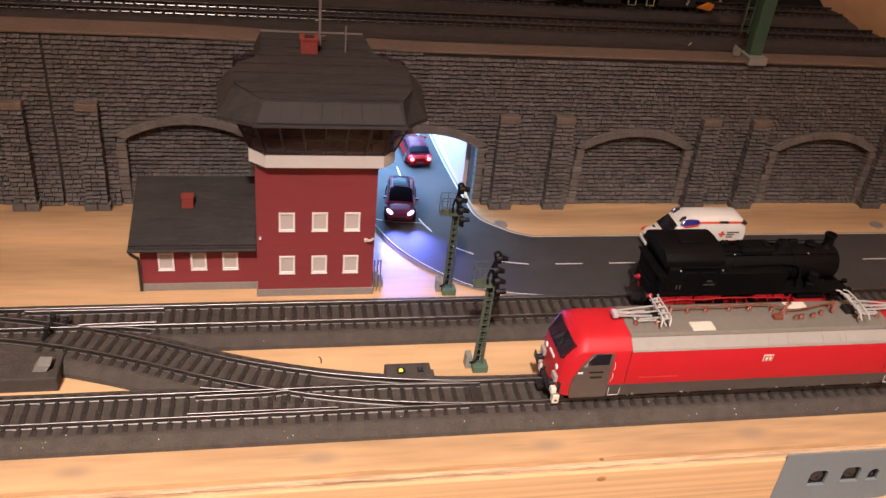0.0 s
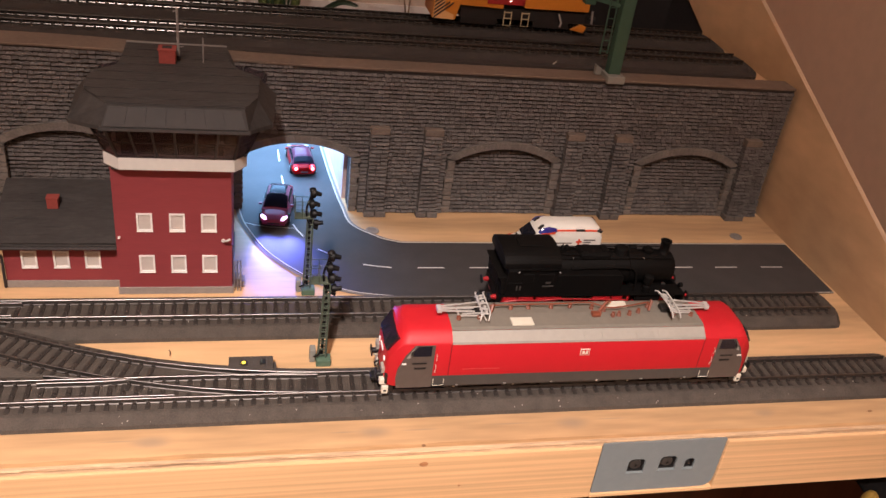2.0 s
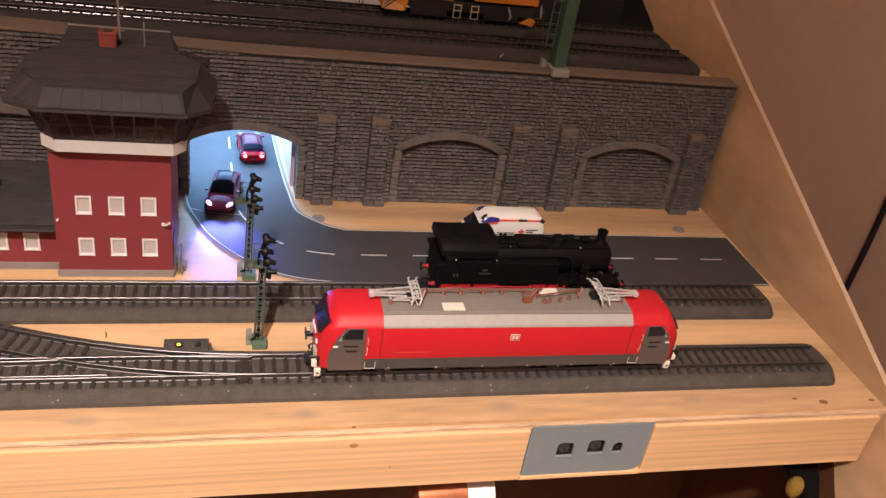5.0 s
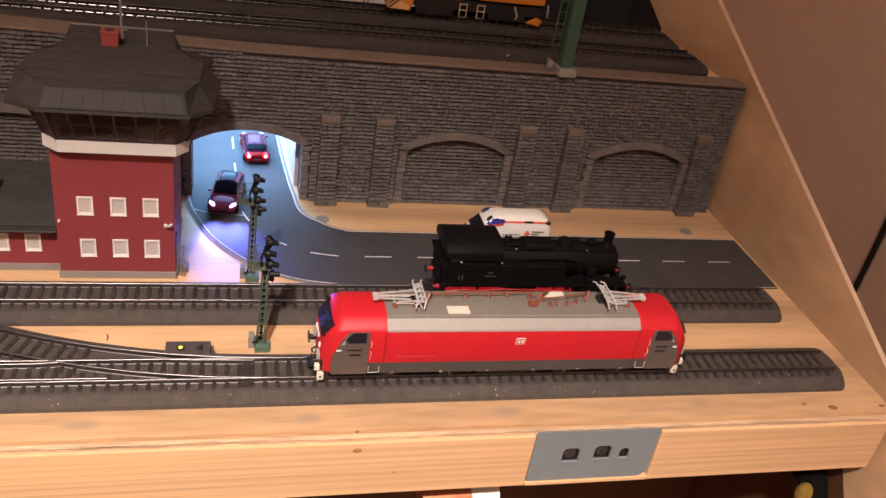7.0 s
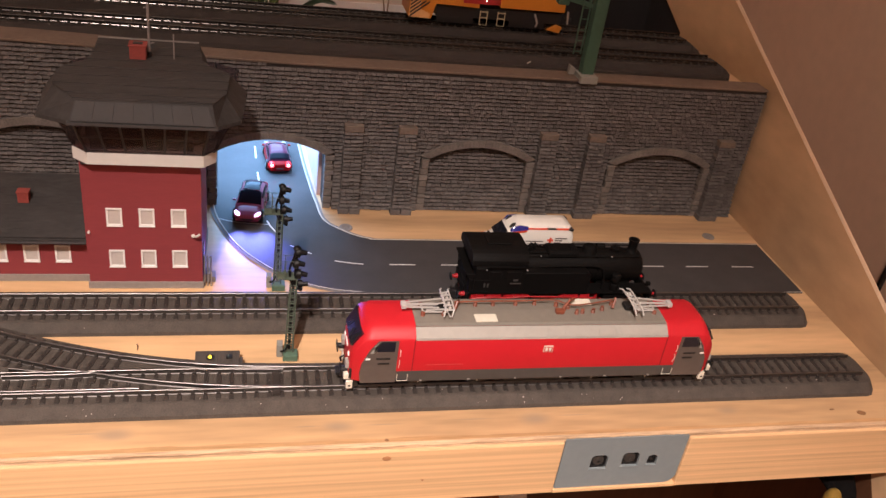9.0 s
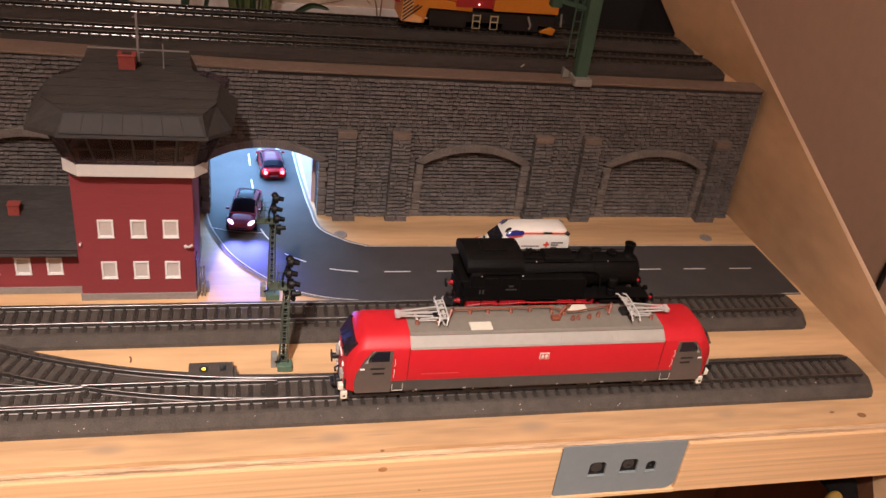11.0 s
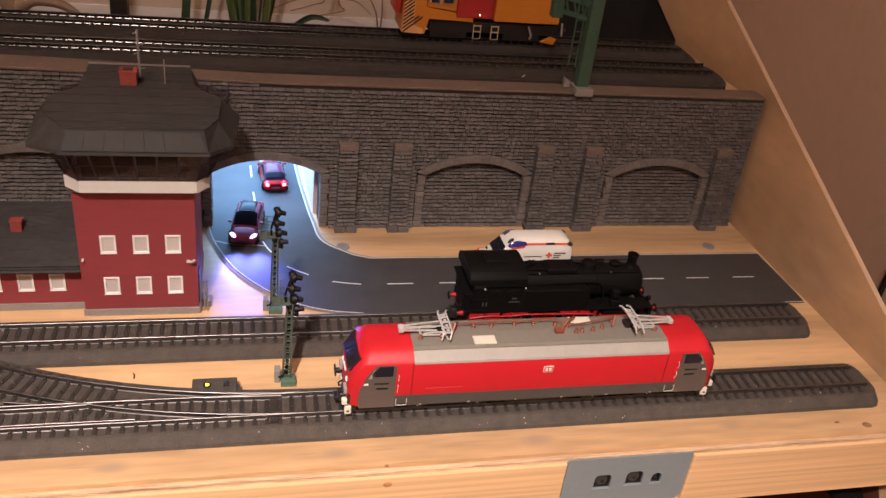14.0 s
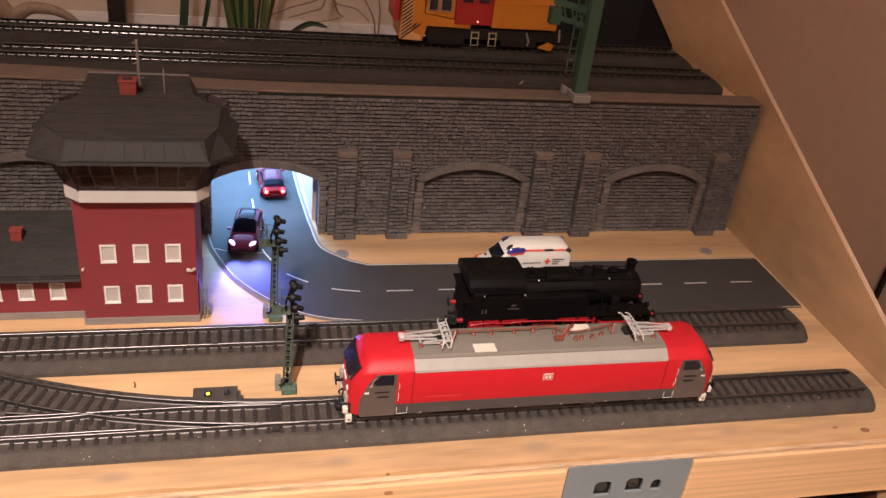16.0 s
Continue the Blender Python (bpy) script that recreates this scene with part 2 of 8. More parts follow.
def strip(points, w, z, bm=None):
    """A flat ribbon w wide along a line of (x, y) points at height z."""
    bm = bm or bmesh.new()
    rows = []
    for i, p in enumerate(points):
        a, b = points[max(i - 1, 0)], points[min(i + 1, len(points) - 1)]
        d = Vector((b[0] - a[0], b[1] - a[1])).normalized()
        nrm = Vector((-d.y, d.x)) * w / 2
        rows.append([bm.verts.new((p[0] + s * nrm.x, p[1] + s * nrm.y, z)) for s in (-1, 1)])
    for r, s in zip(rows, rows[1:]):
        bm.faces.new((r[0], s[0], s[1], r[1]))
    return bm


def smooth_line(points, n=8):
    """Points joined by a smooth curve."""
    out = []
    pts = [Vector(p) for p in points]
    for i in range(len(pts) - 1):
        a, b, c, d = pts[max(i - 1, 0)], pts[i], pts[i + 1], pts[min(i + 2, len(pts) - 1)]
        for k in range(n):
            t = k / n
            out.append(0.5 * (2 * b + (c - a) * t + (2 * a - 5 * b + 4 * c - d) * t * t + (3 * b - a - 3 * c + d) * t ** 3))
    return out + [pts[-1]]

# ---- the setting: table, front board, side panel, upper deck, room ----
FRONT, RIGHT, FACE, DECK_Z = -0.033, 0.242, 0.217, 0.1108

bm = box(-0.75, RIGHT - 0.0005, FRONT, 0.60, -0.012, 0.0)
whole("ground", bm, PLYWOOD, "light plywood baseboard of the layout with fine grain", "baseboard", "structure")
# its splintered front edge, and the varnish stain along it
rng = random.Random(2)
bm = bmesh.new()
last = None
for k in range(421):
    x = -0.75 + (RIGHT - 0.0005 + 0.75) * k / 420
    n = noise.noise((x * 60, 0.3, 0)) * 0.0007 + noise.noise((x * 320, 1.7, 0)) * 0.0004
    m = noise.noise((x * 45, 5.3, 0)) * 0.0005 + noise.noise((x * 280, 8.1, 0)) * 0.0004
    row = [bm.verts.new(p) for p in ((x, FRONT + 0.0002, -0.0001), (x, FRONT - 0.0005 + n * 0.4, -0.0011 + n), (x, FRONT - 0.0010 + m, -0.0022 + m * 0.5), (x, FRONT - 0.0005 - n * 0.6, -0.0034 - m * 0.5), (x, FRONT - 0.0008, -0.0046), (x, FRONT + 0.0002, -0.0046))]
    if last:
        for a in range(6):
            bm.faces.new((last[a], row[a], row[(a + 1) % 6], last[(a + 1) % 6]))
    last = row
whole("trim", bm, PLY_EDGE, "rough splintered edge of the plywood baseboard", "board edge", "structure")
bm = bmesh.new()
last = None
for k in range(301):
    x = -0.75 + (RIGHT - 0.001 + 0.75) * k / 300
    w = 0.0021 + 0.0016 * abs(noise.noise((x * 22, 3.1, 0))) + 0.0007 * abs(noise.noise((x * 120, 9.2, 0)))
    row = [bm.verts.new((x, FRONT + 0.0001, 0.00006)), bm.verts.new((x, FRONT + w, 0.00006))]
    if last:
        bm.faces.new((last[0], row[0], row[1], last[1]))
    last = row
whole("edge_stain", bm, STAIN, "dark varnish stain along the front edge", "stain", "structure")

# the pine board under the front edge, cut out for the socket plate
SOCK = (0.0098, 0.0850)
top, low, back, front = -0.0045, -0.0425, FRONT + 0.010, FRONT - 0.0024
bm = bmesh.new()
for x0, x1, z0, z1 in ((-0.75, SOCK[0], low, top), (SOCK[1], RIGHT - 0.004, low, top), (SOCK[0], SOCK[1], low, low + 0.0022)):
    box(x0, x1, front, back, z0, z1, 0.0009 if x1 - x0 > 0.1 else 0.0002, bm)
whole("front_board", bm, PINE, "pine front board with knots below the baseboard", "board", "structure")
bm = box(SOCK[0] - 0.006, SOCK[1] + 0.006, back + 0.0005, back + 0.004, low, top - 0.001)
whole("board_backing", bm, PINE, "pine strip behind the socket plate", "board", "structure")

# the sloping plywood side panel
outline = [(-0.060, -0.0046), (-0.030, 0.0084), (0.020, 0.0302), (0.110, 0.0694), (0.230, 0.1217), (0.320, 0.1609), (0.60, 0.2828),
           (0.60, 0.195), (0.388, 0.104), (0.388, -0.05), (-0.008, -0.05), (-0.0335, -0.085), (-0.0395, -0.35), (-0.085, -0.35), (-0.085, -0.016)]
bm = prism(outline, "x", RIGHT, RIGHT + 0.0032)
whole("side_panel", bm, PANEL, "sloping plywood side panel at the end of the layout", "panel", "structure")
bm = bmesh.new()
rim = [(-0.085, -0.016), (-0.060, -0.0046), (-0.030, 0.0084), (0.020, 0.0302), (0.110, 0.0694), (0.230, 0.1217), (0.320, 0.1609), (0.60, 0.2828)]
for (ya, za), (yb, zb) in zip(rim, rim[1:]):
    for x0, x1, dz in ((-0.0002, 0.0008, 0.0004), (0.0008, 0.0013, 0.0001), (0.0013, 0.0034, 0.0004)):
        v = [bm.verts.new(p) for p in ((RIGHT + x0, ya, za + dz), (RIGHT + x1, ya, za + dz), (RIGHT + x1, yb, zb + dz), (RIGHT + x0, yb, zb + dz))]
        bm.faces.new(v)
whole("panel_edge_trim", bm, PANEL_EDGE, "pale sawn edge of the side panel", "panel edge", "structure")

bm = box(-0.75, RIGHT - 0.001, 0.110, 0.116, -0.90, -0.0125)
whole("cupboard_front", bm, LEG, "dark brown wooden cupboard front below the table", "cupboard", "structure")
bm = box(RIGHT + 0.0002, RIGHT + 0.0042, -0.033, 0.116, -0.90, -0.0505)
whole("cupboard_side", bm, LEG, "dark brown wooden cupboard side below the panel", "cupboard", "structure")

# upper deck
bm = box(-0.75, 0.2020, 0.2390, 0.3405, DECK_Z - 0.008, DECK_Z)
whole("upper_deck", bm, DECK, "brown wooden upper deck carrying two tracks", "deck", "structure")
bm = box(0.2025, RIGHT - 0.001, 0.2345, 0.372, 0.0940, 0.1022, 0.0004)
whole("deck_end_board", bm, PLYWOOD, "bare light wooden board at the deck end", "board", "structure")
mat = [(-0.75, 0.2340), (0.2060, 0.2340), (0.2120, 0.2370), (0.2165, 0.2450), (0.2190, 0.2560), (0.2195, 0.2710), (0.2150, 0.2785), (0.2095, 0.2830), (0.2130, 0.2920), (0.2165, 0.3020), (0.2180, 0.3180), (0.2150, 0.3300), (0.2150, 0.3410), (-0.75, 0.3410)]
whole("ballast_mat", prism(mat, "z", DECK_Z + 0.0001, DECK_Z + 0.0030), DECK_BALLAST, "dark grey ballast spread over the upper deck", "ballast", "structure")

# the room
bm = box(0.62, 0.66, -2.2, 1.6, -0.9, 1.75)
whole("wall_east", bm, PLASTER, "plain beige plaster wall", "wall", "structure")
bm = box(-2.0, 0.62, 1.6, 1.64, -0.9, 1.75)
whole("wall_north", bm, PLASTER, "plain beige plaster wall", "wall", "structure")
bm = box(-2.04, -2.0, -2.2, 1.6, -0.9, 1.75)
whole("wall_west", bm, PLASTER, "plain beige plaster wall", "wall", "structure")
bm = box(-2.0, 0.62, -2.24, -2.2, -0.9, 1.75)
whole("wall_south", bm, PLASTER, "plain beige plaster wall", "wall", "structure")
bm = box(-2.04, 0.66, -2.24, 1.64, 1.75, 1.79)
whole("ceiling", bm, SILL, "plain white ceiling", "ceiling", "structure")
bm = box(-2.04, 0.66, -2.24, 1.64, -0.94, -0.9)
whole("floor", bm, BROWN_FLOOR, "dark brown wooden floor", "floor", "structure")

# behind the deck: white skirting, beige wall, black sheets painting the dark void beyond its end
bm = box(-0.9, 0.116, 0.430, 0.436, -0.1, 0.0975)
whole("baseboard", bm, SILL, "white skirting board behind the upper deck", "skirting board", "structure")
bm = box(-0.9, 0.116, 0.4325, 0.445, 0.0975, 0.62)
whole("wall_behind_deck", bm, BACKWALL, "grey-beige wall behind the upper deck", "wall", "structure")
# reaches above the view, so the deck rails reflect black
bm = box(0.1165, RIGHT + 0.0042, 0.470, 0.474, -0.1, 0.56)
whole("void_sheet", bm, DARK, "black sheet painting the dark void behind the deck end", "cloth", "structure")
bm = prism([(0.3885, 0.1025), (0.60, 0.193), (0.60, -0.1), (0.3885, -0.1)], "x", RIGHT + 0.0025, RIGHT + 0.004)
whole("void_sheet", bm, DARK, "black sheet painting the dark void below the side panel", "cloth", "structure")

# the road, its kerb lines and the tunnel behind the wall
near = smooth_line([(0.2385, 0.1010), (-0.040, 0.1010), (-0.090, 0.1025), (-0.120, 0.1110), (-0.141, 0.1270), (-0.162, 0.1530), (-0.174, 0.1790), (-0.182, 0.2070), (-0.186, 0.25), (-0.187, 0.31), (-0.188, 0.50)], 6)
far = smooth_line([(0.2385, 0.1685), (-0.040, 0.1685), (-0.074, 0.1700), (-0.092, 0.1810), (-0.1045, 0.1960), (-0.1085, 0.2220), (-0.1115, 0.2490), (-0.1165, 0.3210), (-0.124, 0.50)], 6)
near, far = [(p.x, p.y) if hasattr(p, "x") else p for p in near], [(p.x, p.y) if hasattr(p, "x") else p for p in far]
bm = bmesh.new()


def resample(line, n):
    d = [0.0]
    for a, b in zip(line, line[1:]):
        d.append(d[-1] + math.dist(a, b))
    s = np.linspace(0, d[-1], n)
    return list(zip(np.interp(s, d, [p[0] for p in line]), np.interp(s, d, [p[1] for p in line])))


pairs = list(zip(resample(near, 80), resample(far, 80)))
rows = [[bm.verts.new((float(p[0]), float(p[1]), z)) for p, z in ((a, 0.0001), (a, 0.0009), (b, 0.0009), (b, 0.0001))] for a, b in pairs]
for r, s in zip(rows, rows[1:]):
    for i in range(4):
        bm.faces.new((r[i], s[i], s[(i + 1) % 4], r[(i + 1) % 4]))
whole("road", bm, ASPHALT, "dark grey printed road bending into the tunnel", "road", "structure")
bm = strip(near, 0.0009, 0.0013)
whole("kerb_line", bm, KERB, "pale kerb line along the road", "kerb", "structure")
bm = strip([(x + 0.0014 * min(1, max(0, (0.02 - x) / 0.1)), y + 0.0012) for x, y in far], 0.0022, 0.0006)
whole("kerb", bm, PLINTH_GREY, "grey kerb strip beside the road", "kerb", "structure")
bm = strip([(x - 0.0015 * min(1, max(0, (0.02 - x) / 0.1)), y - 0.0004) for x, y in near[6:]], 0.0022, 0.0006)
whole("kerb", bm, PLINTH_GREY, "grey kerb strip beside the road", "kerb", "structure")
bm = strip(far, 0.0011, 0.0013)
whole("kerb_line", bm, KERB, "pale kerb line along the road", "kerb", "structure")
dashes = [[(x, 0.1349), (x + 0.0182, 0.1349)] for x in (-0.064, -0.0275, 0.0105, 0.048, 0.0855, 0.1235, 0.160, 0.198)]
dashes += [[(-0.1805, 0.1955), (-0.1720, 0.1915), (-0.1630, 0.1890), (-0.1440, 0.1872)]]
dashes += [[(-0.101, 0.1392), (-0.091, 0.1368), (-0.082, 0.1352)], [(-0.130, 0.159), (-0.123, 0.153), (-0.116, 0.148)], [(-0.1455, 0.193), (-0.143, 0.185), (-0.139, 0.176)],
           [(-0.150, 0.250), (-0.1512, 0.270)], [(-0.1522, 0.296), (-0.153, 0.318)], [(-0.154, 0.345), (-0.155, 0.365)]]
for d in dashes:
    whole("road_marking", strip(d, 0.0006 if d[0][0] == -0.1805 else 0.0011, 0.0013), ROADPAINT, "white dash painted on the road", "road marking", "structure", "centre line dashes")
bm = box(-0.206, -0.202, 0.2305, 0.55, 0, 0.0615)
whole("tunnel_wall_west", bm, TUNNEL_WHITE, "white tunnel wall", "wall", "structure")
bm = prism([(-0.1070, 0.2370), (-0.0945, 0.2370), (-0.0945, 0.55), (-0.1212, 0.55)], "z", 0, 0.0615)
whole("tunnel_wall_east", bm, TUNNEL_WHITE, "white tunnel wall", "wall", "structure")
bm = box(-0.206, -0.0945, 0.2305, 0.55, 0.0615, 0.0655)
whole("tunnel_ceiling", bm, TUNNEL_WHITE, "white tunnel ceiling", "ceiling", "structure")
bm = box(-0.206, -0.0945, 0.55, 0.554, 0, 0.0655)
whole("tunnel_end", bm, TUNNEL_WHITE, "white end wall of the tunnel", "wall", "structure")

# ---- tracks ----
GAUGE, RAIL_TOP, PITCH = 0.0165, 0.0102, 0.0065


def bed_profile(s=1.0):
    """Half section of the moulded ballast bed: offset across, height."""
    return [(-0.0200, 0.0), (-0.0195, 0.0022), (-0.0152, 0.0064), (-0.0140, 0.0068), (0.0140, 0.0068), (0.0152, 0.0064), (0.0195, 0.0022), (0.0200, 0.0)]


def sweep(line, section, z0, bm=None, closed=True):
    """Pushes a section (across, up) along a line of (x, y)."""
    bm = bm or bmesh.new()
    rows = []
    for i, p in enumerate(line):
        a, b = line[max(i - 1, 0)], line[min(i + 1, len(line) - 1)]
        d = Vector((b[0] - a[0], b[1] - a[1])).normalized()
        rows.append([bm.verts.new((p[0] - u * d.y, p[1] + u * d.x, z0 + h)) for u, h in section])
    k = len(section)
    for r, s in zip(rows, rows[1:]):
        for i in range(k):
            bm.faces.new((r[i], r[(i + 1) % k], s[(i + 1) % k], s[i]))
    bm.faces.new(rows[0][::-1])
    bm.faces.new(rows[-1])
    return bm


DECK_SECTION = [(-0.0006, 0.0), (-0.0006, 0.0006), (-0.0003, 0.0011), (-0.0003, 0.0020), (-0.00050, 0.0023), (-0.00050, 0.0030), (-0.00025, 0.0033),
                (0.00025, 0.0033), (0.00050, 0.0030), (0.00050, 0.0023), (0.0003, 0.0020), (0.0003, 0.0009), (0.0008, 0.0004), (0.0008, 0.0)]
RAIL_SECTION = [(-0.0008, 0.0), (-0.0008, 0.0003), (-0.0003, 0.0006), (-0.0003, 0.0020), (-0.00050, 0.0023), (-0.00050, 0.00313), (-0.00034, 0.0033),
                (0.00034, 0.0033), (0.00050, 0.00313), (0.00050, 0.0023), (0.0003, 0.0020), (0.0003, 0.0006), (0.0008, 0.0003), (0.0008, 0.0)]
sleeper_mesh = finish("sleeper", box(-0.0013, 0.0013, -0.0132, 0.0132, 0.0, 0.0011, 0.0003), SLEEPER)
chair_mesh = finish("rail_chair", box(-0.0008, 0.0008, -0.0015, 0.0015, 0.0, 0.0013, 0.0002), SLEEPER)
deck_sleeper_mesh = finish("sleeper", box(-0.0013, 0.0013, -0.0132, 0.0132, 0.0, 0.0011, 0.0003), DECK_SLEEPER)
deck_chair_mesh = finish("rail_chair", box(-0.0008, 0.0008, -0.0015, 0.0015, 0.0, 0.0013, 0.0002), DECK_SLEEPER)
stud_mesh = finish("centre_stud", box(-0.0003, 0.0003, -0.0003, 0.0003, 0.0, 0.0006), RAIL)


def shifted(line, u):
    out = []
    for i, p in enumerate(line):
        a, b = line[max(i - 1, 0)], line[min(i + 1, len(line) - 1)]
        d = Vector((b[0] - a[0], b[1] - a[1])).normalized()
        out.append((p[0] - u * d.y, p[1] + u * d.x))
    return out


def along(line, step, start=0.003):
    """Places at even steps along a line, with the heading there."""
    d = [0.0]
    for a, b in zip(line, line[1:]):
        d.append(d[-1] + math.dist(a, b))
    for s in np.arange(start, d[-1] - 0.002, step):
        i = max(0, min(int(np.searchsorted(d, s)) - 1, len(line) - 2))
        a, b = line[i], line[i + 1]
        t = (s - d[i]) / (d[i + 1] - d[i])
        yield (a[0] + (b[0] - a[0]) * t, a[1] + (b[1] - a[1]) * t), math.degrees(math.atan2(b[1] - a[1], b[0] - a[0]))


def track(line, z0, label, round_end=True, bedding=BALLAST, metal=RAIL, section=RAIL_SECTION, rails=(True, True), bed=True, skip=None):
    """A length of track on its moulded bed: bed, two rails, and each sleeper with its centre stud."""
    x, y = line[0]
    t = thing("railway_track", label, "railway track", (x, y, z0), "model railway tracks", "structure")
    if bed:
        bm = sweep(line, bed_profile(), z0)
        if round_end:
            p, q = line[-2], line[-1]
            d = Vector((q[0] - p[0], q[1] - p[1])).normalized()
            n = Vector((-d.y, d.x))
            corners = [Vector(q) + d * a + n * b for a, b in ((-0.001, -0.020), (0.003, -0.019), (0.0075, -0.014), (0.009, -0.008), (0.009, 0.008), (0.0075, 0.014), (0.003, 0.019), (-0.001, 0.020))]
            top_c = [Vector(q) + d * a + n * b for a, b in ((-0.001, -0.0145), (0.002, -0.0142), (0.0045, -0.011), (0.0055, -0.007), (0.0055, 0.007), (0.0045, 0.011), (0.002, 0.0142), (-0.001, 0.0145))]
            lo = [bm.verts.new((c.x, c.y, z0)) for c in corners]
            hi = [bm.verts.new((c.x, c.y, z0 + 0.0067)) for c in top_c]
            bm.faces.new(hi)
            bm.faces.new(lo[::-1])
            for i in range(len(lo)):
                bm.faces.new((lo[i], lo[(i + 1) % len(lo)], hi[(i + 1) % len(lo)], hi[i]))
        part("ballast_bed", bm, bedding, t)
    for side, on in zip((-1, 1), rails):
        if on:
            part("rail", sweep(shifted(line, side * GAUGE / 2), section, z0 + 0.0069), metal, t, "bright nickel silver rail")
    base = Vector((x, y, z0))
    for (px, py), deg in along(line, PITCH):
        if skip and skip(px, py):
            continue
        m = Matrix.Translation(Vector((px, py, z0 + 0.0062)) - base) @ pose(0, 0, 0, 0, 0, deg)
        s = new("sleeper", deck_sleeper_mesh if bedding is DECK_BALLAST else sleeper_mesh)
        s.parent, s.matrix_local = t, m
        for side in (-1, 1):
            c = new("rail_chair", deck_chair_mesh if bedding is DECK_BALLAST else chair_mesh)
            c.parent, c.matrix_local = s, Matrix.Translation((0, side * GAUGE / 2, 0.0011))
        c = new("centre_stud", stud_mesh)
        c.parent, c.matrix_local = s, Matrix.Translation((0, 0, 0.0011))
    return t


NEAR_Y, FAR_Y = 0.0090, 0.0795


def straight(x0, x1, y, n=2):
    return [(x0 + (x1 - x0) * i / (n - 1), y) for i in range(n)]


track(straight(-0.56, 0.2165, NEAR_Y), 0.0, "straight track on grey ballast bed along the front edge")
track(straight(-0.56, 0.2135, FAR_Y), 0.0, "straight track on grey ballast bed beside the road")
UP_FRONT, UP_BACK = 0.2610, 0.3170
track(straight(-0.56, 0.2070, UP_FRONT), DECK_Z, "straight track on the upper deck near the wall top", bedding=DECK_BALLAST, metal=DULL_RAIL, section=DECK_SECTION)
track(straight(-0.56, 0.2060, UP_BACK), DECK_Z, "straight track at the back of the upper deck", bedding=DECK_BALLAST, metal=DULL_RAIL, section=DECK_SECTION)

# the crossover between the two lower tracks
arc, R, START = [], 0.40, -0.128
turn_deg = math.degrees(math.acos(1 - (FAR_Y - NEAR_Y) / 2 / R))
for k in range(13):
    a = radians(turn_deg * k / 12)
    arc.append((START - R * math.sin(a), NEAR_Y + R * (1 - math.cos(a))))
mid = arc[-1]
arc += [(2 * mid[0] - x, 2 * mid[1] - y) for x, y in arc[-2::-1]]
track(arc, 0.0002, "curved crossover track joining the two lower tracks", False, skip=lambda x, y: y < NEAR_Y + 0.012 or y > FAR_Y - 0.012)

# frog, check rails and point blades of the two turnouts
for flip in (1, -1):
    t = thing("turnout_blades", "silver point blades, frog and check rails of a turnout", "turnout", (mid[0], mid[1], 0.0069), "turnouts", "structure")

    def turned(p):
        return (p[0], p[1]) if flip == 1 else (2 * mid[0] - p[0], 2 * mid[1] - p[1])

    part("point_blade", sweep([turned((START - 0.012, NEAR_Y + 0.0066)), turned((START - 0.055, NEAR_Y + 0.0080))], RAIL_SECTION, 0.0068), RAIL, t)
    part("point_blade", sweep([turned((START - 0.012, NEAR_Y - 0.0072)), turned((START - 0.040, NEAR_Y - 0.0064))], RAIL_SECTION, 0.0068), RAIL, t)
    part("check_rail", sweep([turned((START - 0.085, NEAR_Y - 0.0062)), turned((START - 0.155, NEAR_Y - 0.0062))], RAIL_SECTION, 0.0068), RAIL, t)
    part("wing_rail", sweep([turned((START - 0.110, NEAR_Y + 0.0068)), turned((START - 0.122, NEAR_Y + 0.0060)), turned((START - 0.152, NEAR_Y + 0.0058))], RAIL_SECTION, 0.0068), RAIL, t)
    part("frog", sweep([turned((START - 0.108, NEAR_Y + 0.0080)), turned((START - 0.135, NEAR_Y + 0.0092)), turned((START - 0.150, NEAR_Y + 0.0118))], RAIL_SECTION, 0.0068), RAIL, t, "silver frog of the turnout")
    part("tie_bar", box(min(turned((START - 0.014, 0))[0], turned((START - 0.018, 0))[0]), max(turned((START - 0.014, 0))[0], turned((START - 0.018, 0))[0]),
                        min(turned((0, NEAR_Y - 0.012))[1], turned((0, NEAR_Y + 0.012))[1]), max(turned((0, NEAR_Y - 0.012))[1], turned((0, NEAR_Y + 0.012))[1]), 0.0066, 0.0084), SLEEPER, t)

# ---- the retaining wall: backing, stones, arches, pillars ----
WALL_TOP, LEFT, RIGHT_END = 0.112, -0.62, 0.2365
ARCHES = [-0.4450, -0.2965, -0.1425, 0.0120, 0.1625]
TUNNEL = 2
PILLARS = [-0.4470, -0.3990, -0.3555, -0.0850, -0.0455, 0.0635, 0.1025, 0.2130]
SPRINGS = [0.0475, 0.0480, 0.0440, 0.0440, 0.0440]
INNER, RING, SPRING, RISE = 0.0385, 0.0065, 0.0440, 0.0105


def arch_z(dx, half, rise=RISE, spring=SPRING):
    """Height of a flat arch over its springing."""
    r = (half * half + rise * rise) / (2 * rise)
    return spring + math.sqrt(max(r * r - dx * dx, 0)) - (r - rise)


def top_z(x):
    """The wall's top, a little higher towards the signal box end."""
    k = min(1.0, max(0.0, (-0.12 - x) / 0.20))
    return WALL_TOP + 0.0048 * k * k * (3 - 2 * k)


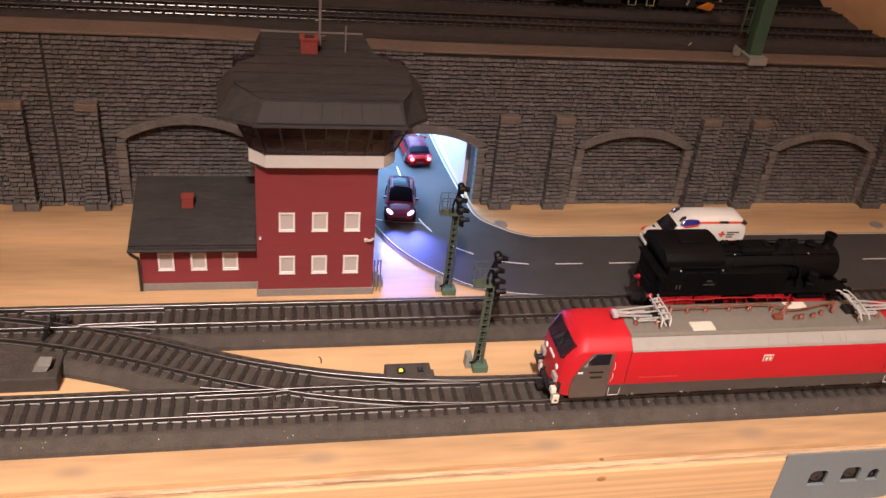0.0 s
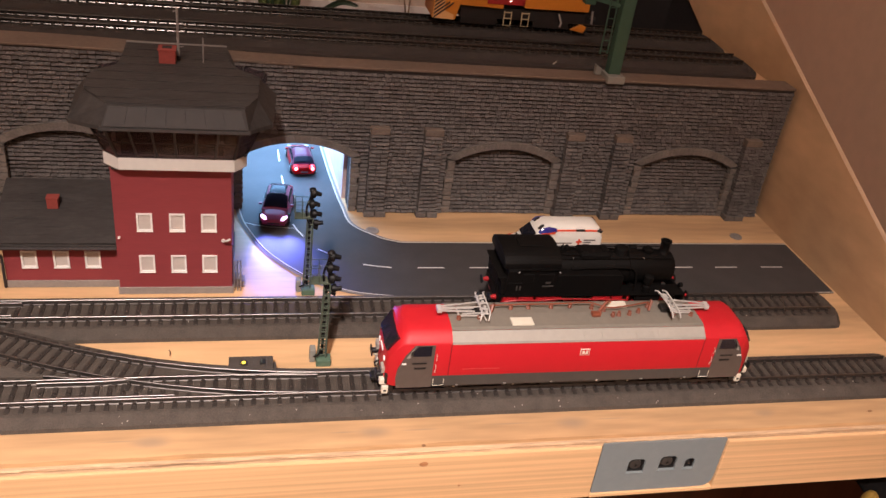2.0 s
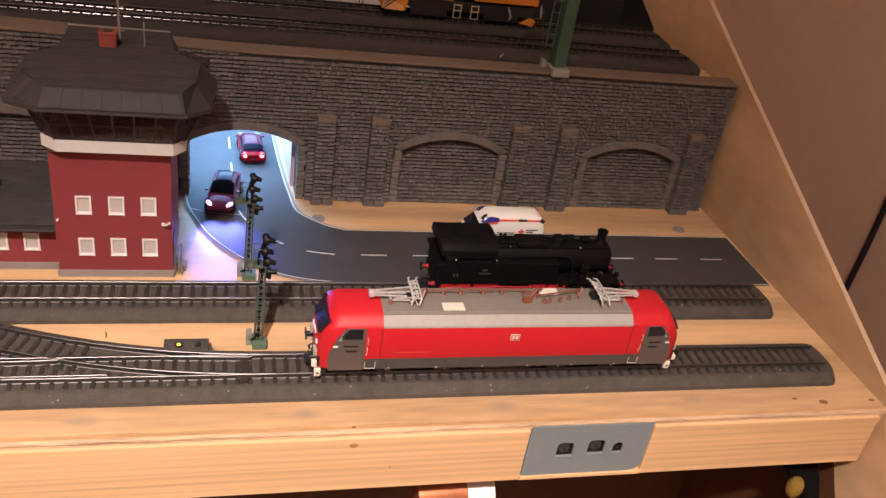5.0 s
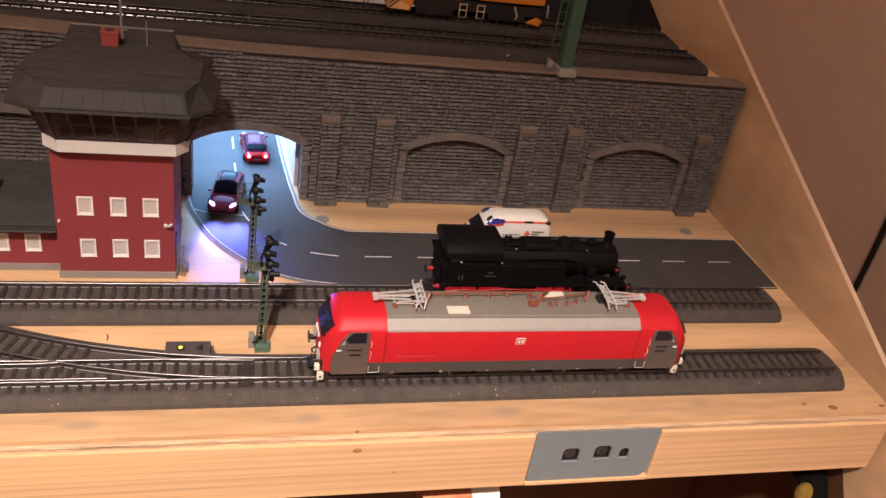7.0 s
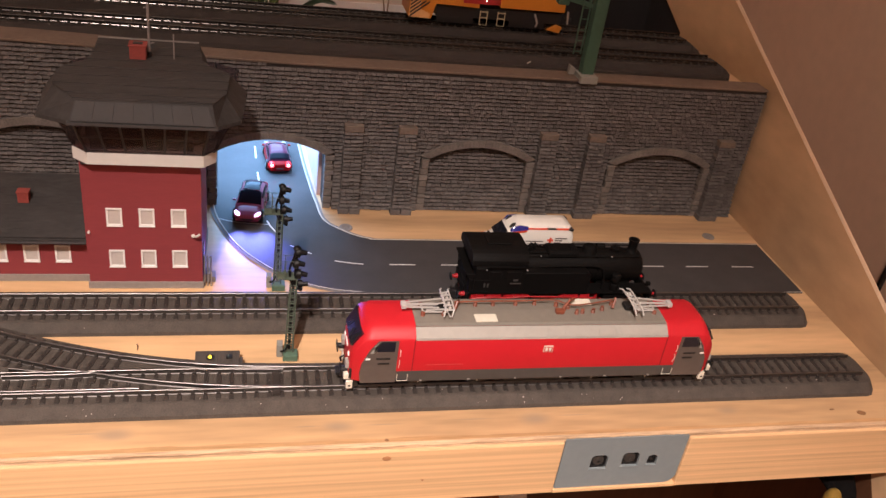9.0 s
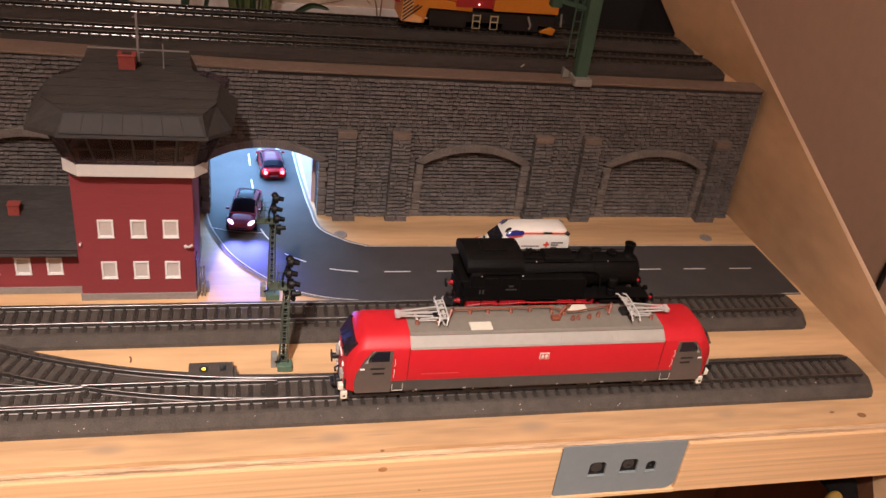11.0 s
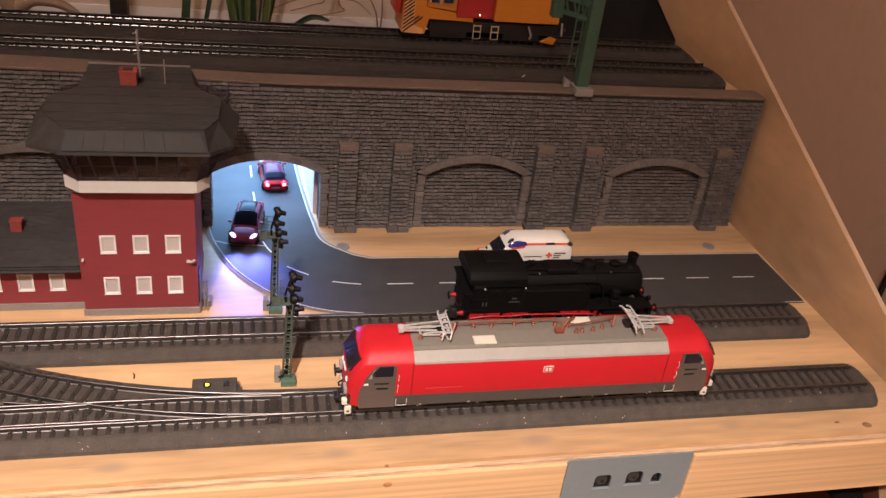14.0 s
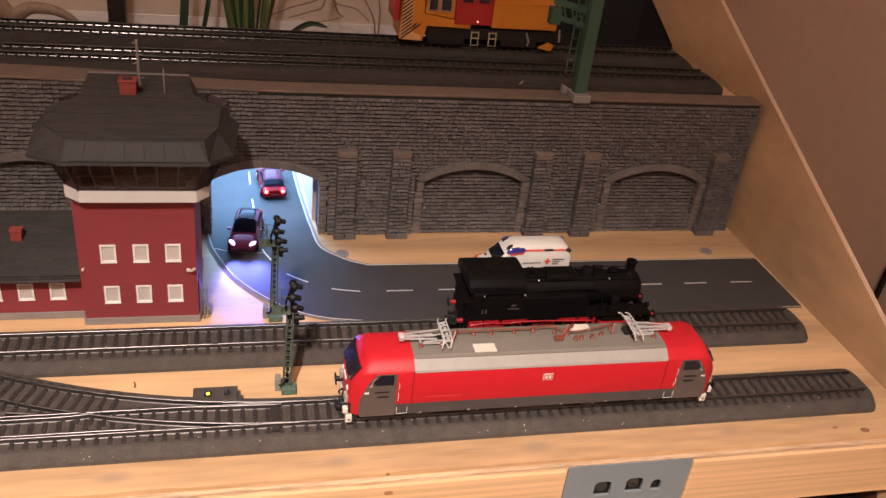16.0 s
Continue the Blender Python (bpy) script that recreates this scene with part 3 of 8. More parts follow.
TOPS = [RIGHT_END, -0.12, -0.16, -0.20, -0.24, -0.28, -0.32, LEFT]
viaduct = thing("wall_stone", "tall grey-brown stone retaining wall with blind arches and a road tunnel", "stone wall", (0, FACE, 0), kind="structure")
c = ARCHES[TUNNEL]
outline = [(LEFT, 0)] + [(x, top_z(x) - 0.0015) for x in reversed(TOPS)] + [(RIGHT_END, 0), (c + INNER, 0)]
outline += [(c + INNER * k / 10, arch_z(INNER * k / 10, INNER)) for k in range(10, -11, -1)] + [(c - INNER, 0)]
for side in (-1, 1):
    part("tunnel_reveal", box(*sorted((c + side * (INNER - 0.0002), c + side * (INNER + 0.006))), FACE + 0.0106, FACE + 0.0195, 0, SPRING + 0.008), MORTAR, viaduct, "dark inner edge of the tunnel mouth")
part("backing", prism(outline, "y", FACE + 0.0045, FACE + 0.0105), MORTAR, viaduct, "dark mortar between the stones")
bm = bmesh.new()
last = None
for x in sorted({*TOPS, *np.linspace(LEFT, RIGHT_END, 90)}):
    k = min(1.0, max(0.0, (-0.05 - x) / 0.25))
    chip = 0.0004 * noise.noise((x * 130, 2.0, 0.0)) + 0.0003 * noise.noise((x * 420, 5.0, 0.0))
    back, z = FACE + 0.0172 + 0.0048 * k, top_z(x)
    row = [bm.verts.new(q) for q in ((x, FACE - 0.0004 + chip, z - 0.0015), (x, FACE - 0.0004 + chip, z - 0.0003), (x, FACE, z), (x, back, z), (x, back, z - 0.0060), (x, FACE + 0.0106, z - 0.0060), (x, FACE + 0.0106, z - 0.0015))]
    if last:
        for i in range(7):
            bm.faces.new((last[i], row[i], row[(i + 1) % 7], last[(i + 1) % 7]))
    else:
        bm.faces.new(row)
    last = row
bm.faces.new(last[::-1])
part("coping", bm, DECK, viaduct, "brown painted wall top")

# the face between the arches carries its mortar further out than the blind panels
for i, c in enumerate(ARCHES):
    left = LEFT if i == 0 else (ARCHES[i - 1] + c) / 2
    right = RIGHT_END if i == len(ARCHES) - 1 else (c + ARCHES[i + 1]) / 2
    face = [(left, 0)] + [(x, top_z(x) - 0.0016) for x in [left, *(t for t in sorted(TOPS) if left < t < right), right]] + [(right, 0), (c + INNER, 0)]
    face += [(c + INNER * k / 10, arch_z(INNER * k / 10, INNER, RISE, SPRINGS[i])) for k in range(10, -11, -1)] + [(c - INNER, 0)]
    part("mortar_face", prism(face, "y", FACE + 0.0011, FACE + 0.0045), MORTAR, viaduct)

rng = random.Random(4)
COURSE = 0.0030


def stone_verts(x0, x1, z0, z1, y, depth=0.0014):
    """A rough block: back edge square, front face drawn in and uneven."""
    j = [rng.uniform(0.00008, 0.00042) for _ in range(6)]
    o = rng.uniform(-0.0003, 0.0003)
    dy = [o + rng.uniform(-0.00028, 0.00028) for _ in range(6)]
    h = z1 - z0
    m0, m1 = z0 + h * rng.uniform(0.15, 0.40), z0 + h * rng.uniform(0.15, 0.40)
    return [(x0, y + depth, z0), (x1, y + depth, z0), (x1, y + depth, z1), (x0, y + depth, z1),
            (x0 + j[0] * 0.3, y + dy[0] + 0.0006, z0 + j[1] * 0.7), (x1 - j[1] * 0.3, y + dy[1] + 0.0006, z0 + j[2] * 0.6),
            (x1 - j[4] * 0.3, y + dy[4] - 0.0006, m1), (x0 + j[5] * 0.3, y + dy[5] - 0.0006, m0),
            (x1 - j[2] * 0.5, y + dy[2] + 0.0009, z1 - j[3]), (x0 + j[3] * 0.5, y + dy[3] + 0.0009, z1 - j[0])]


STONE_FACES = [(4, 5, 6, 7), (7, 6, 8, 9), (0, 1, 5, 4), (1, 2, 8, 6, 5), (2, 3, 9, 8), (3, 0, 4, 7, 9)]
loose, rest_v, rest_f = [], [], []


def lay(x0, x1, z0, z1, y, depth=0.0014):
    v = stone_verts(x0, x1, z0, z1, y, depth)
    cx, cz = (x0 + x1) / 2, (z0 + z1) / 2
    if -0.040 < cx < 0.062 and cz > 0.062 and y == FACE and len(loose) < 290:
        loose.append(v)
    else:
        n = len(rest_v)
        rest_v.extend(v)
        rest_f.extend(tuple(n + k for k in f) for f in STONE_FACES)


def free_runs(z, x0, x1, blocked):
    """The stretches of a course left free by what stands in it."""
    runs, x = [], x0
    for a, b in sorted(blocked):
        if a > x:
            runs.append((x, min(a, x1)))
        x = max(x, b)
    if x < x1:
        runs.append((x, x1))
    return [(a, b) for a, b in runs if b - a > 0.0008]


def foot(z):
    """How far the courses step forward towards the wall's foot."""
    return 0.0036 * max(0.0, 1 - z / 0.024)


def course(a, b, z0, z1, y, mean=0.0043, depth=0.0014):
    x = a
    while x < b - 1e-5:
        w = rng.uniform(0.72, 1.30) * mean
        e = b if b - (x + w) < 0.6 * mean else x + w
        lay(x + 0.00008, e - 0.00008, z0 + 0.00022 + rng.uniform(-0.00016, 0.00016), z1 - 0.00006 + rng.uniform(-0.00016, 0.00010), y, depth)
        x = e


SEAM = -0.3765
for k in range(int((WALL_TOP + 0.005) / COURSE)):
    z0, z1 = k * COURSE, (k + 1) * COURSE
    zc = (z0 + z1) / 2
    blocked = [(SEAM - 0.0008, SEAM + 0.0008)]
    for c, spring in zip(ARCHES, SPRINGS):
        o = INNER + RING
        if zc < spring + 0.003:
            blocked.append((c - o, c + o))
        else:
            hw = [d for d in np.linspace(0, o, 40) if arch_z(d, o, RISE + 0.005, spring) > zc]
            if hw:
                blocked.append((c - max(hw), c + max(hw)))
    for p in PILLARS:
        if zc < (0.0725 if p < -0.3 else 0.0690):
            blocked.append((p - 0.0066, p + 0.0066))
    open_to = RIGHT_END
    while open_to > LEFT and top_z(open_to) < z1 + 0.0012:
        open_to -= 0.004
    for a, b in free_runs(zc, LEFT, open_to, blocked):
        course(a, b, z0, z1, FACE - foot(zc), depth=0.0014 + foot(zc))
    # blind panels
    for i, c in enumerate(ARCHES):
        if i == TUNNEL:
            continue
        hw = INNER if zc < SPRINGS[i] else max([d for d in np.linspace(0, INNER, 60) if arch_z(d, INNER, RISE, SPRINGS[i]) > zc] or [0])
        if hw > 0.004:
            course(c - hw, c + hw, z0, z1, FACE + 0.0038 - 1.6 * foot(zc), 0.0042, 0.0014 + 1.6 * foot(zc))

for v in loose:
    me = bpy.data.meshes.new("stone_block")
    o = Vector(v[0])
    me.from_pydata([tuple(Vector(p) - o) for p in v], [], STONE_FACES)
    me.materials.append(STONE_PIECE)
    s = new("stone_block", me)
    s.parent, s.location = viaduct, o - ORIGIN[viaduct.name]
me = bpy.data.meshes.new("stone_courses")
me.from_pydata([tuple(Vector(p) - ORIGIN[viaduct.name]) for p in rest_v], [], rest_f)
me.materials.append(STONE)
s = new("stone_courses", me)
s.parent = viaduct
tagged(s, "courses of rough grey-brown stones", kind="stuff")

# arch rings and jambs
for i, c in enumerate(ARCHES):
    base = SPRINGS[i]
    ring = thing("arch_ring", "stone arch ring with jambs round a " + ("tunnel mouth" if i == TUNNEL else "blind arch"), "stone arch", (c, FACE, 0), "arches of the wall", "structure")
    n, o = 15, INNER + RING
    for k in range(n):
        d0, d1 = -1 + 2 * k / n, -1 + 2 * (k + 1) / n
        pts = [(c + INNER * d0 + 0.00002, arch_z(INNER * d0, INNER, RISE, base)), (c + INNER * d1 - 0.00002, arch_z(INNER * d1, INNER, RISE, base)),
               (c + o * d1 - 0.00002, arch_z(o * d1, o, RISE + 0.004, base + 0.002)), (c + o * d0 + 0.00002, arch_z(o * d0, o, RISE + 0.004, base + 0.002))]
        part("voussoir", prism(pts, "y", FACE - 0.0016 - rng.uniform(0, 0.0001), FACE + 0.0044, 0.00012), TRIMSTONE, ring)
    for side in (-1, 1):
        z = 0.0
        while z < base - 0.001:
            h = min(rng.uniform(0.0034, 0.0062), base - z)
            if base - z - h < 0.002:
                h = base - z
            a, b = sorted((c + side * (INNER - rng.uniform(0, 0.0004)), c + side * (o + rng.uniform(-0.0014, 0.0004))))
            part("jamb_stone", box(a, b, FACE - 0.0012 - rng.uniform(0, 0.0009), FACE + 0.0044, z, z + h - 0.0004, 0.0006), TRIMSTONE, ring)
            z += h

# battered pillars
for p in PILLARS:
    high = 0.0725 if p < -0.3 else 0.0690
    t = thing("wall_pillar", "rough stone buttress pillar with a brown cap against the wall", "pillar", (p, FACE, 0), "pillars of the wall", "structure")

    def front_y(z):
        return FACE - 0.0085 + 0.0035 * z / high

    part("core", prism([(FACE - 0.0070, 0.0), (FACE - 0.0036, high - 0.0003), (FACE + 0.003, high - 0.0003), (FACE + 0.003, 0.0)], "x", p - 0.0061, p + 0.0061), MORTAR, t)
    part("cap", box(p - 0.0069, p + 0.0069, front_y(0.07) - 0.0006, FACE + 0.0006, high - 0.0045, high + 0.0005, 0.0004), CAPSTONE, t, "brown capping stone")
    for side in (-1, 1):
        part("plinth_stone", box(min(p + side * 0.0002, p + side * 0.0081), max(p + side * 0.0002, p + side * 0.0081), FACE - 0.0106, FACE, 0, 0.0047, 0.0004), STONE_PIECE, t)
    z, k = 0.0047, 0
    while z < high - 0.0050:
        h = min(COURSE, high - 0.0045 - z)
        y = front_y(z) + rng.uniform(-0.0003, 0.0003)
        cuts = [p - 0.0066 - rng.uniform(0, 0.0004), p - 0.0022 + rng.uniform(-0.0014, 0.0014), p + 0.0022 + rng.uniform(-0.0014, 0.0014), p + 0.0066 + rng.uniform(0, 0.0004)]
        if k % 2:
            cuts.pop(rng.choice((1, 2)))
        for a, b in zip(cuts, cuts[1:]):
            v = stone_verts(a + 0.0001, b - 0.0001, z + 0.0003 + rng.uniform(-0.0001, 0.0002), z + h - 0.0001, y - 0.0004, FACE + 0.001 - y)
            me = bpy.data.meshes.new("pillar_stone")
            me.from_pydata([(q[0] - p, q[1] - FACE, q[2]) for q in v], [], STONE_FACES)
            me.materials.append(STONE_PIECE)
            new("pillar_stone", me).parent = t
        z, k = z + h, k + 1

# ---- the red electric locomotive on the front track ----
RED = shader("traffic_red_paint", (0.49, 0.012, 0.020), 0.5, spread=0.05, grain=200, coarse=30, spec=0.35)
RED_DARK = shader("red_joint", (0.16, 0.008, 0.010), 0.5, spread=0.1)
ROOF_GREY = shader("roof_grey", (0.185, 0.165, 0.138), 0.55, spread=0.12, grain=300, coarse=40)
PALE_GREY = shader("light_grey_paint", (0.315, 0.292, 0.26), 0.5, spread=0.08, grain=300, coarse=40)
SKIRT = shader("dark_grey_paint", (0.060, 0.054, 0.050), 0.5, spread=0.15, grain=300)
CAB_GREY = shader("cab_grey_paint", (0.095, 0.075, 0.065), 0.45, spread=0.12, grain=300)
BLACK = shader("black_plastic", (0.010, 0.009, 0.009), 0.5, spread=0.2, grain=300)
GLASS = shader("dark_window_glass", (0.015, 0.015, 0.022), 0.06, spread=0.05, coat=0.5)
WHITE = shader("white_paint", (0.78, 0.76, 0.73), 0.45, spread=0.05, grain=300)
SILVER = shader("light_grey_metal", (0.36, 0.345, 0.33), 0.35, metal=0.4, spread=0.1, grain=400)
PANTO = shader("pale_grey_pantograph", (0.50, 0.48, 0.455), 0.45, metal=0.1, spread=0.1, grain=400)
# near black: the shadow below the body is put into this colour
BOGIE = shader("shaded_bogie_plastic", (0.016, 0.014, 0.013), 0.6, spread=0.25, grain=300)
STEEL = shader("wheel_steel", (0.16, 0.15, 0.14), 0.3, metal=0.9, spread=0.1, grain=400)
BROWN_RED = shader("brown_insulator", (0.20, 0.055, 0.028), 0.45, spread=0.2, grain=400)
CREAM = shader("cream_hatch", (0.66, 0.62, 0.52), 0.5, spread=0.06, grain=300)


def loft(stations, index=None):
    """Skins closed sections given as lists of points."""
    bm = bmesh.new()
    rows = [[bm.verts.new(p) for p in s] for s in stations]
    k = len(rows[0])
    for r, s in zip(rows, rows[1:]):
        for i in range(k):
            bm.faces.new((r[i], r[(i + 1) % k], s[(i + 1) % k], s[i]))
    bm.faces.new(rows[0][::-1])
    bm.faces.new(rows[-1])
    return bm


def wheelset(parent, x, y, z, r, rim_material, half=0.0082, name="wheel", spokes=0):
    """Two wheels with flanges, one part each."""
    for side in (-1, 1):
        yy = y + side * half
        bm = lathe([(r * 0.3, -0.0012), (r * 0.98, -0.0012), (r, -0.0008), (r, 0.0010), (r * 0.86, 0.0012), (r * 0.82, 0.0007), (r * 0.34, 0.0007), (r * 0.3, 0.0014), (r * 0.05, 0.0014)] if side > 0 else
                   [(r * 0.05, -0.0014), (r * 0.3, -0.0014), (r * 0.34, -0.0007), (r * 0.82, -0.0007), (r * 0.86, -0.0012), (r, -0.0010), (r, 0.0008), (r * 0.98, 0.0012), (r * 0.3, 0.0012)], (x, yy, z), "y", 24)
        part(name, bm, rim_material, parent, smooth=True)


EX, EY = -0.0030, NEAR_Y
loco = thing("electric_locomotive", "bright red electric locomotive with grey roof on the front track", "locomotive", (EX, EY, RAIL_TOP))
BOTTOM, BELT, SHOULDER, ROOF = 0.0190, 0.0263, 0.0470, 0.0522


def shell(x, w, top, grow=0.0, low=BOTTOM):
    """One section of the body at x, w to each side and top high."""
    sh = min(SHOULDER, top - 0.0035)
    w, top, sh = w + grow, top + grow, sh + grow * 0.5
    half = [(w - 0.0006, low), (w, low + 0.0012), (w, sh - 0.0008), (w - 0.0006, sh + 0.0004), (w - 0.0050, top - 0.0010), (w - 0.0068, top - 0.0002), (w * 0.35, top + 0.0004)]
    return [(x, EY - a, z) for a, z in half] + [(x, EY + a, z) for a, z in reversed(half)]


NOSE = [(0.1045, 0.0118, 0.0300), (0.1040, 0.0134, 0.0375), (0.1022, 0.0150, 0.0420), (0.0995, 0.0162, 0.0465), (0.0965, 0.0170, 0.0505), (0.0930, 0.0172, ROOF)]
stations = [shell(EX - d, w, t) for d, w, t in NOSE] + [shell(EX + d, w, t) for d, w, t in reversed(NOSE)]
part("body", loft(stations), RED, loco, "glossy traffic red body", smooth=True)
MID0, MID1 = EX - 0.0712, EX + 0.0712


def band(x0, x1, rows, grow, side):
    """A plate that lies on the body between two heights of its side, given as (across, up)."""
    outline = [(EY + side * (a + grow), z) for a, z in rows] + [(EY + side * (a - 0.0006), z - 0.0002) for a, z in reversed(rows)]
    return prism(outline, "x", x0, x1)


W = 0.0172
for side in (-1, 1):
    part("roof_edge_panel", band(MID0, MID1, [(W, SHOULDER - 0.0006), (W - 0.0004, SHOULDER + 0.0006), (W - 0.0049, ROOF - 0.0007)], 0.00025, side), PALE_GREY, loco, "light grey sloping roof edge")
    part("skirt", band(EX - 0.0850, EX + 0.0850, [(W - 0.0004, BOTTOM), (W, BOTTOM + 0.001), (W, BELT)], 0.00022, side), SKIRT, loco, "dark grey lower side")
    # bogie-height underframe
    for end in (-1, 1):
        # cab side in grey with a rounded front, window, door lines and steps
        pts = [(-0.0800, BOTTOM), (-0.0800, SHOULDER - 0.0008), (-0.0905, SHOULDER - 0.0008), (-0.0950, 0.0400), (-0.0985, 0.0310), (-0.0992, 0.0245), (-0.0985, BOTTOM)]
        pts = [(EX - end * a, z) for a, z in pts]
        y0, y1 = sorted((EY + side * (W - 0.0012), EY + side * (W + 0.00028)))
        cab = part("cab_side", prism(pts, "y", y0, y1), CAB_GREY, loco, "brown-grey cab side with door")
        win = [(EX + end * a, z) for a, z in ((0.0818, 0.0395), (0.0818, 0.0458), (0.0888, 0.0458), (0.0912, 0.0420), (0.0912, 0.0395))]
        y0, y1 = sorted((EY + side * (W - 0.0004), EY + side * (W + 0.0005)))
        part("cab_window", prism(win, "y", y0, y1), GLASS, cab, "dark cab side window")
        fr = [(EX + end * a, z) for a, z in ((0.0897, 0.0462), (0.0945, 0.0385), (0.0925, 0.0385), (0.0925, 0.0425))]
        part("window_pillar", prism(fr, "y", y0, y1), PALE_GREY, cab)
        for a, z, w_, h_ in ((0.0875, 0.0345, 0.0075, 0.0008), (0.0870, 0.0312, 0.0060, 0.0010)):
            part("lettering_bar", box(EX + end * a - w_ / 2, EX + end * a + w_ / 2, y0, y1, z, z + h_), BLACK, cab)
        part("lettering_bar", box(EX + end * 0.0955 - 0.0012, EX + end * 0.0955 + 0.0012, y0, y1, 0.0343, 0.0353), WHITE, cab)
        part("handrail", pipe([(EX + end * 0.0788, EY + side * (W + 0.0001), z) for z in (0.0285, 0.0300)] + [(EX + end * 0.0788, EY + side * (W + 0.0010), z) for z in (0.0310, 0.0330)] + [(EX + end * 0.0788, EY + side * (W + 0.0001), 0.0340)], 0.00018, 6), CREAM, loco, "thin white handrail")
        part("handrail", pipe([(EX + end * 0.0788, EY + side * (W + 0.0001), 0.0360), (EX + end * 0.0788, EY + side * (W + 0.0010), 0.0370), (EX + end * 0.0788, EY + side * (W + 0.0010), 0.0395), (EX + end * 0.0788, EY + side * (W + 0.0001), 0.0405)], 0.00018, 6), CREAM, loco, "thin white handrail")
        st = part("step", box(EX + end * 0.0765 - 0.0035, EX + end * 0.0765 + 0.0035, *sorted((EY + side * (W - 0.001), EY + side * (W + 0.0014))), 0.0203, 0.0207), BLACK, loco, "black entry step")
        part("step_frame", pipe([(EX + end * 0.0765 + dx, EY + side * (W + 0.0012), z) for dx, z in ((-0.0028, 0.0250), (-0.0028, 0.0208), (0.0028, 0.0208), (0.0028, 0.0250))], 0.0002, 6), CREAM, st, "white step frame")
        part("joint", box(EX + end * 0.0715 - 0.0002, EX + end * 0.0715 + 0.0002, *sorted((EY + side * (W - 0.0005), EY + side * (W + 0.00012))), BELT, SHOULDER), RED_DARK, loco)
    em = part("emblem", box(EX - 0.0004, EX + 0.0050, *sorted((EY + side * (W - 0.0003), EY + side * (W + 0.0003))), 0.0374, 0.0416, 0.0002), CREAM, loco, "small white rectangular emblem")
    part("emblem_field", box(EX, EX + 0.0046, *sorted((EY + side * (W - 0.0003), EY + side * (W + 0.00042))), 0.0379, 0.0411), RED, em)
    for e0 in (0.0006, 0.0026):
        part("emblem_bar", box(EX + e0, EX + e0 + 0.0014, *sorted((EY + side * (W - 0.0003), EY + side * (W + 0.00052))), 0.0384, 0.0406), CREAM, em)
    part("lettering_bar", box(EX - 0.0640, EX - 0.0440, *sorted((EY + side * (W - 0.0003), EY + side * (W + 0.0002))), 0.0300, 0.0304), shader("faded_red_lettering", (0.50, 0.05, 0.05), 0.5, spread=0.2), loco)
    for a in np.linspace(-0.066, 0.066, 6):
        wdt = 0.0003 + 0.0005 * (abs(math.sin(40 * a)))
        part("fitting", box(EX + a - wdt, EX + a + wdt, *sorted((EY + side * (W - 0.0006), EY + side * (W + 0.0006))), 0.0196, 0.0203), SILVER, loco)

part("roof_panel", prism([(EY - W + 0.0049, ROOF - 0.0004), (EY - W + 0.0068, ROOF + 0.0003), (EY, ROOF + 0.0009), (EY + W - 0.0068, ROOF + 0.0003), (EY + W - 0.0049, ROOF - 0.0004)], "x", MID0, MID1), ROOF_GREY, loco, "brown-grey flat roof")
for a, b, c0, c1 in ((-0.0385, -0.0265, -0.0105, -0.0040), (0.0200, 0.0320, 0.0045, 0.0100)):
    part("roof_hatch", box(EX + a, EX + b, EY + c0, EY + c1, ROOF + 0.0004, ROOF + 0.0013, 0.0002), CREAM, loco, "cream roof hatch")
for a, b in ((0.0005, 0.0105), (0.0108, 0.0300), (0.0303, 0.0395), (0.0400, 0.0430), (0.0433, 0.0700)):
    part("edge_panel", band(EX + a, EX + b, [(W - 0.0008, SHOULDER + 0.0012), (W - 0.0044, ROOF - 0.0012)], 0.00045, -1), PALE_GREY, loco)

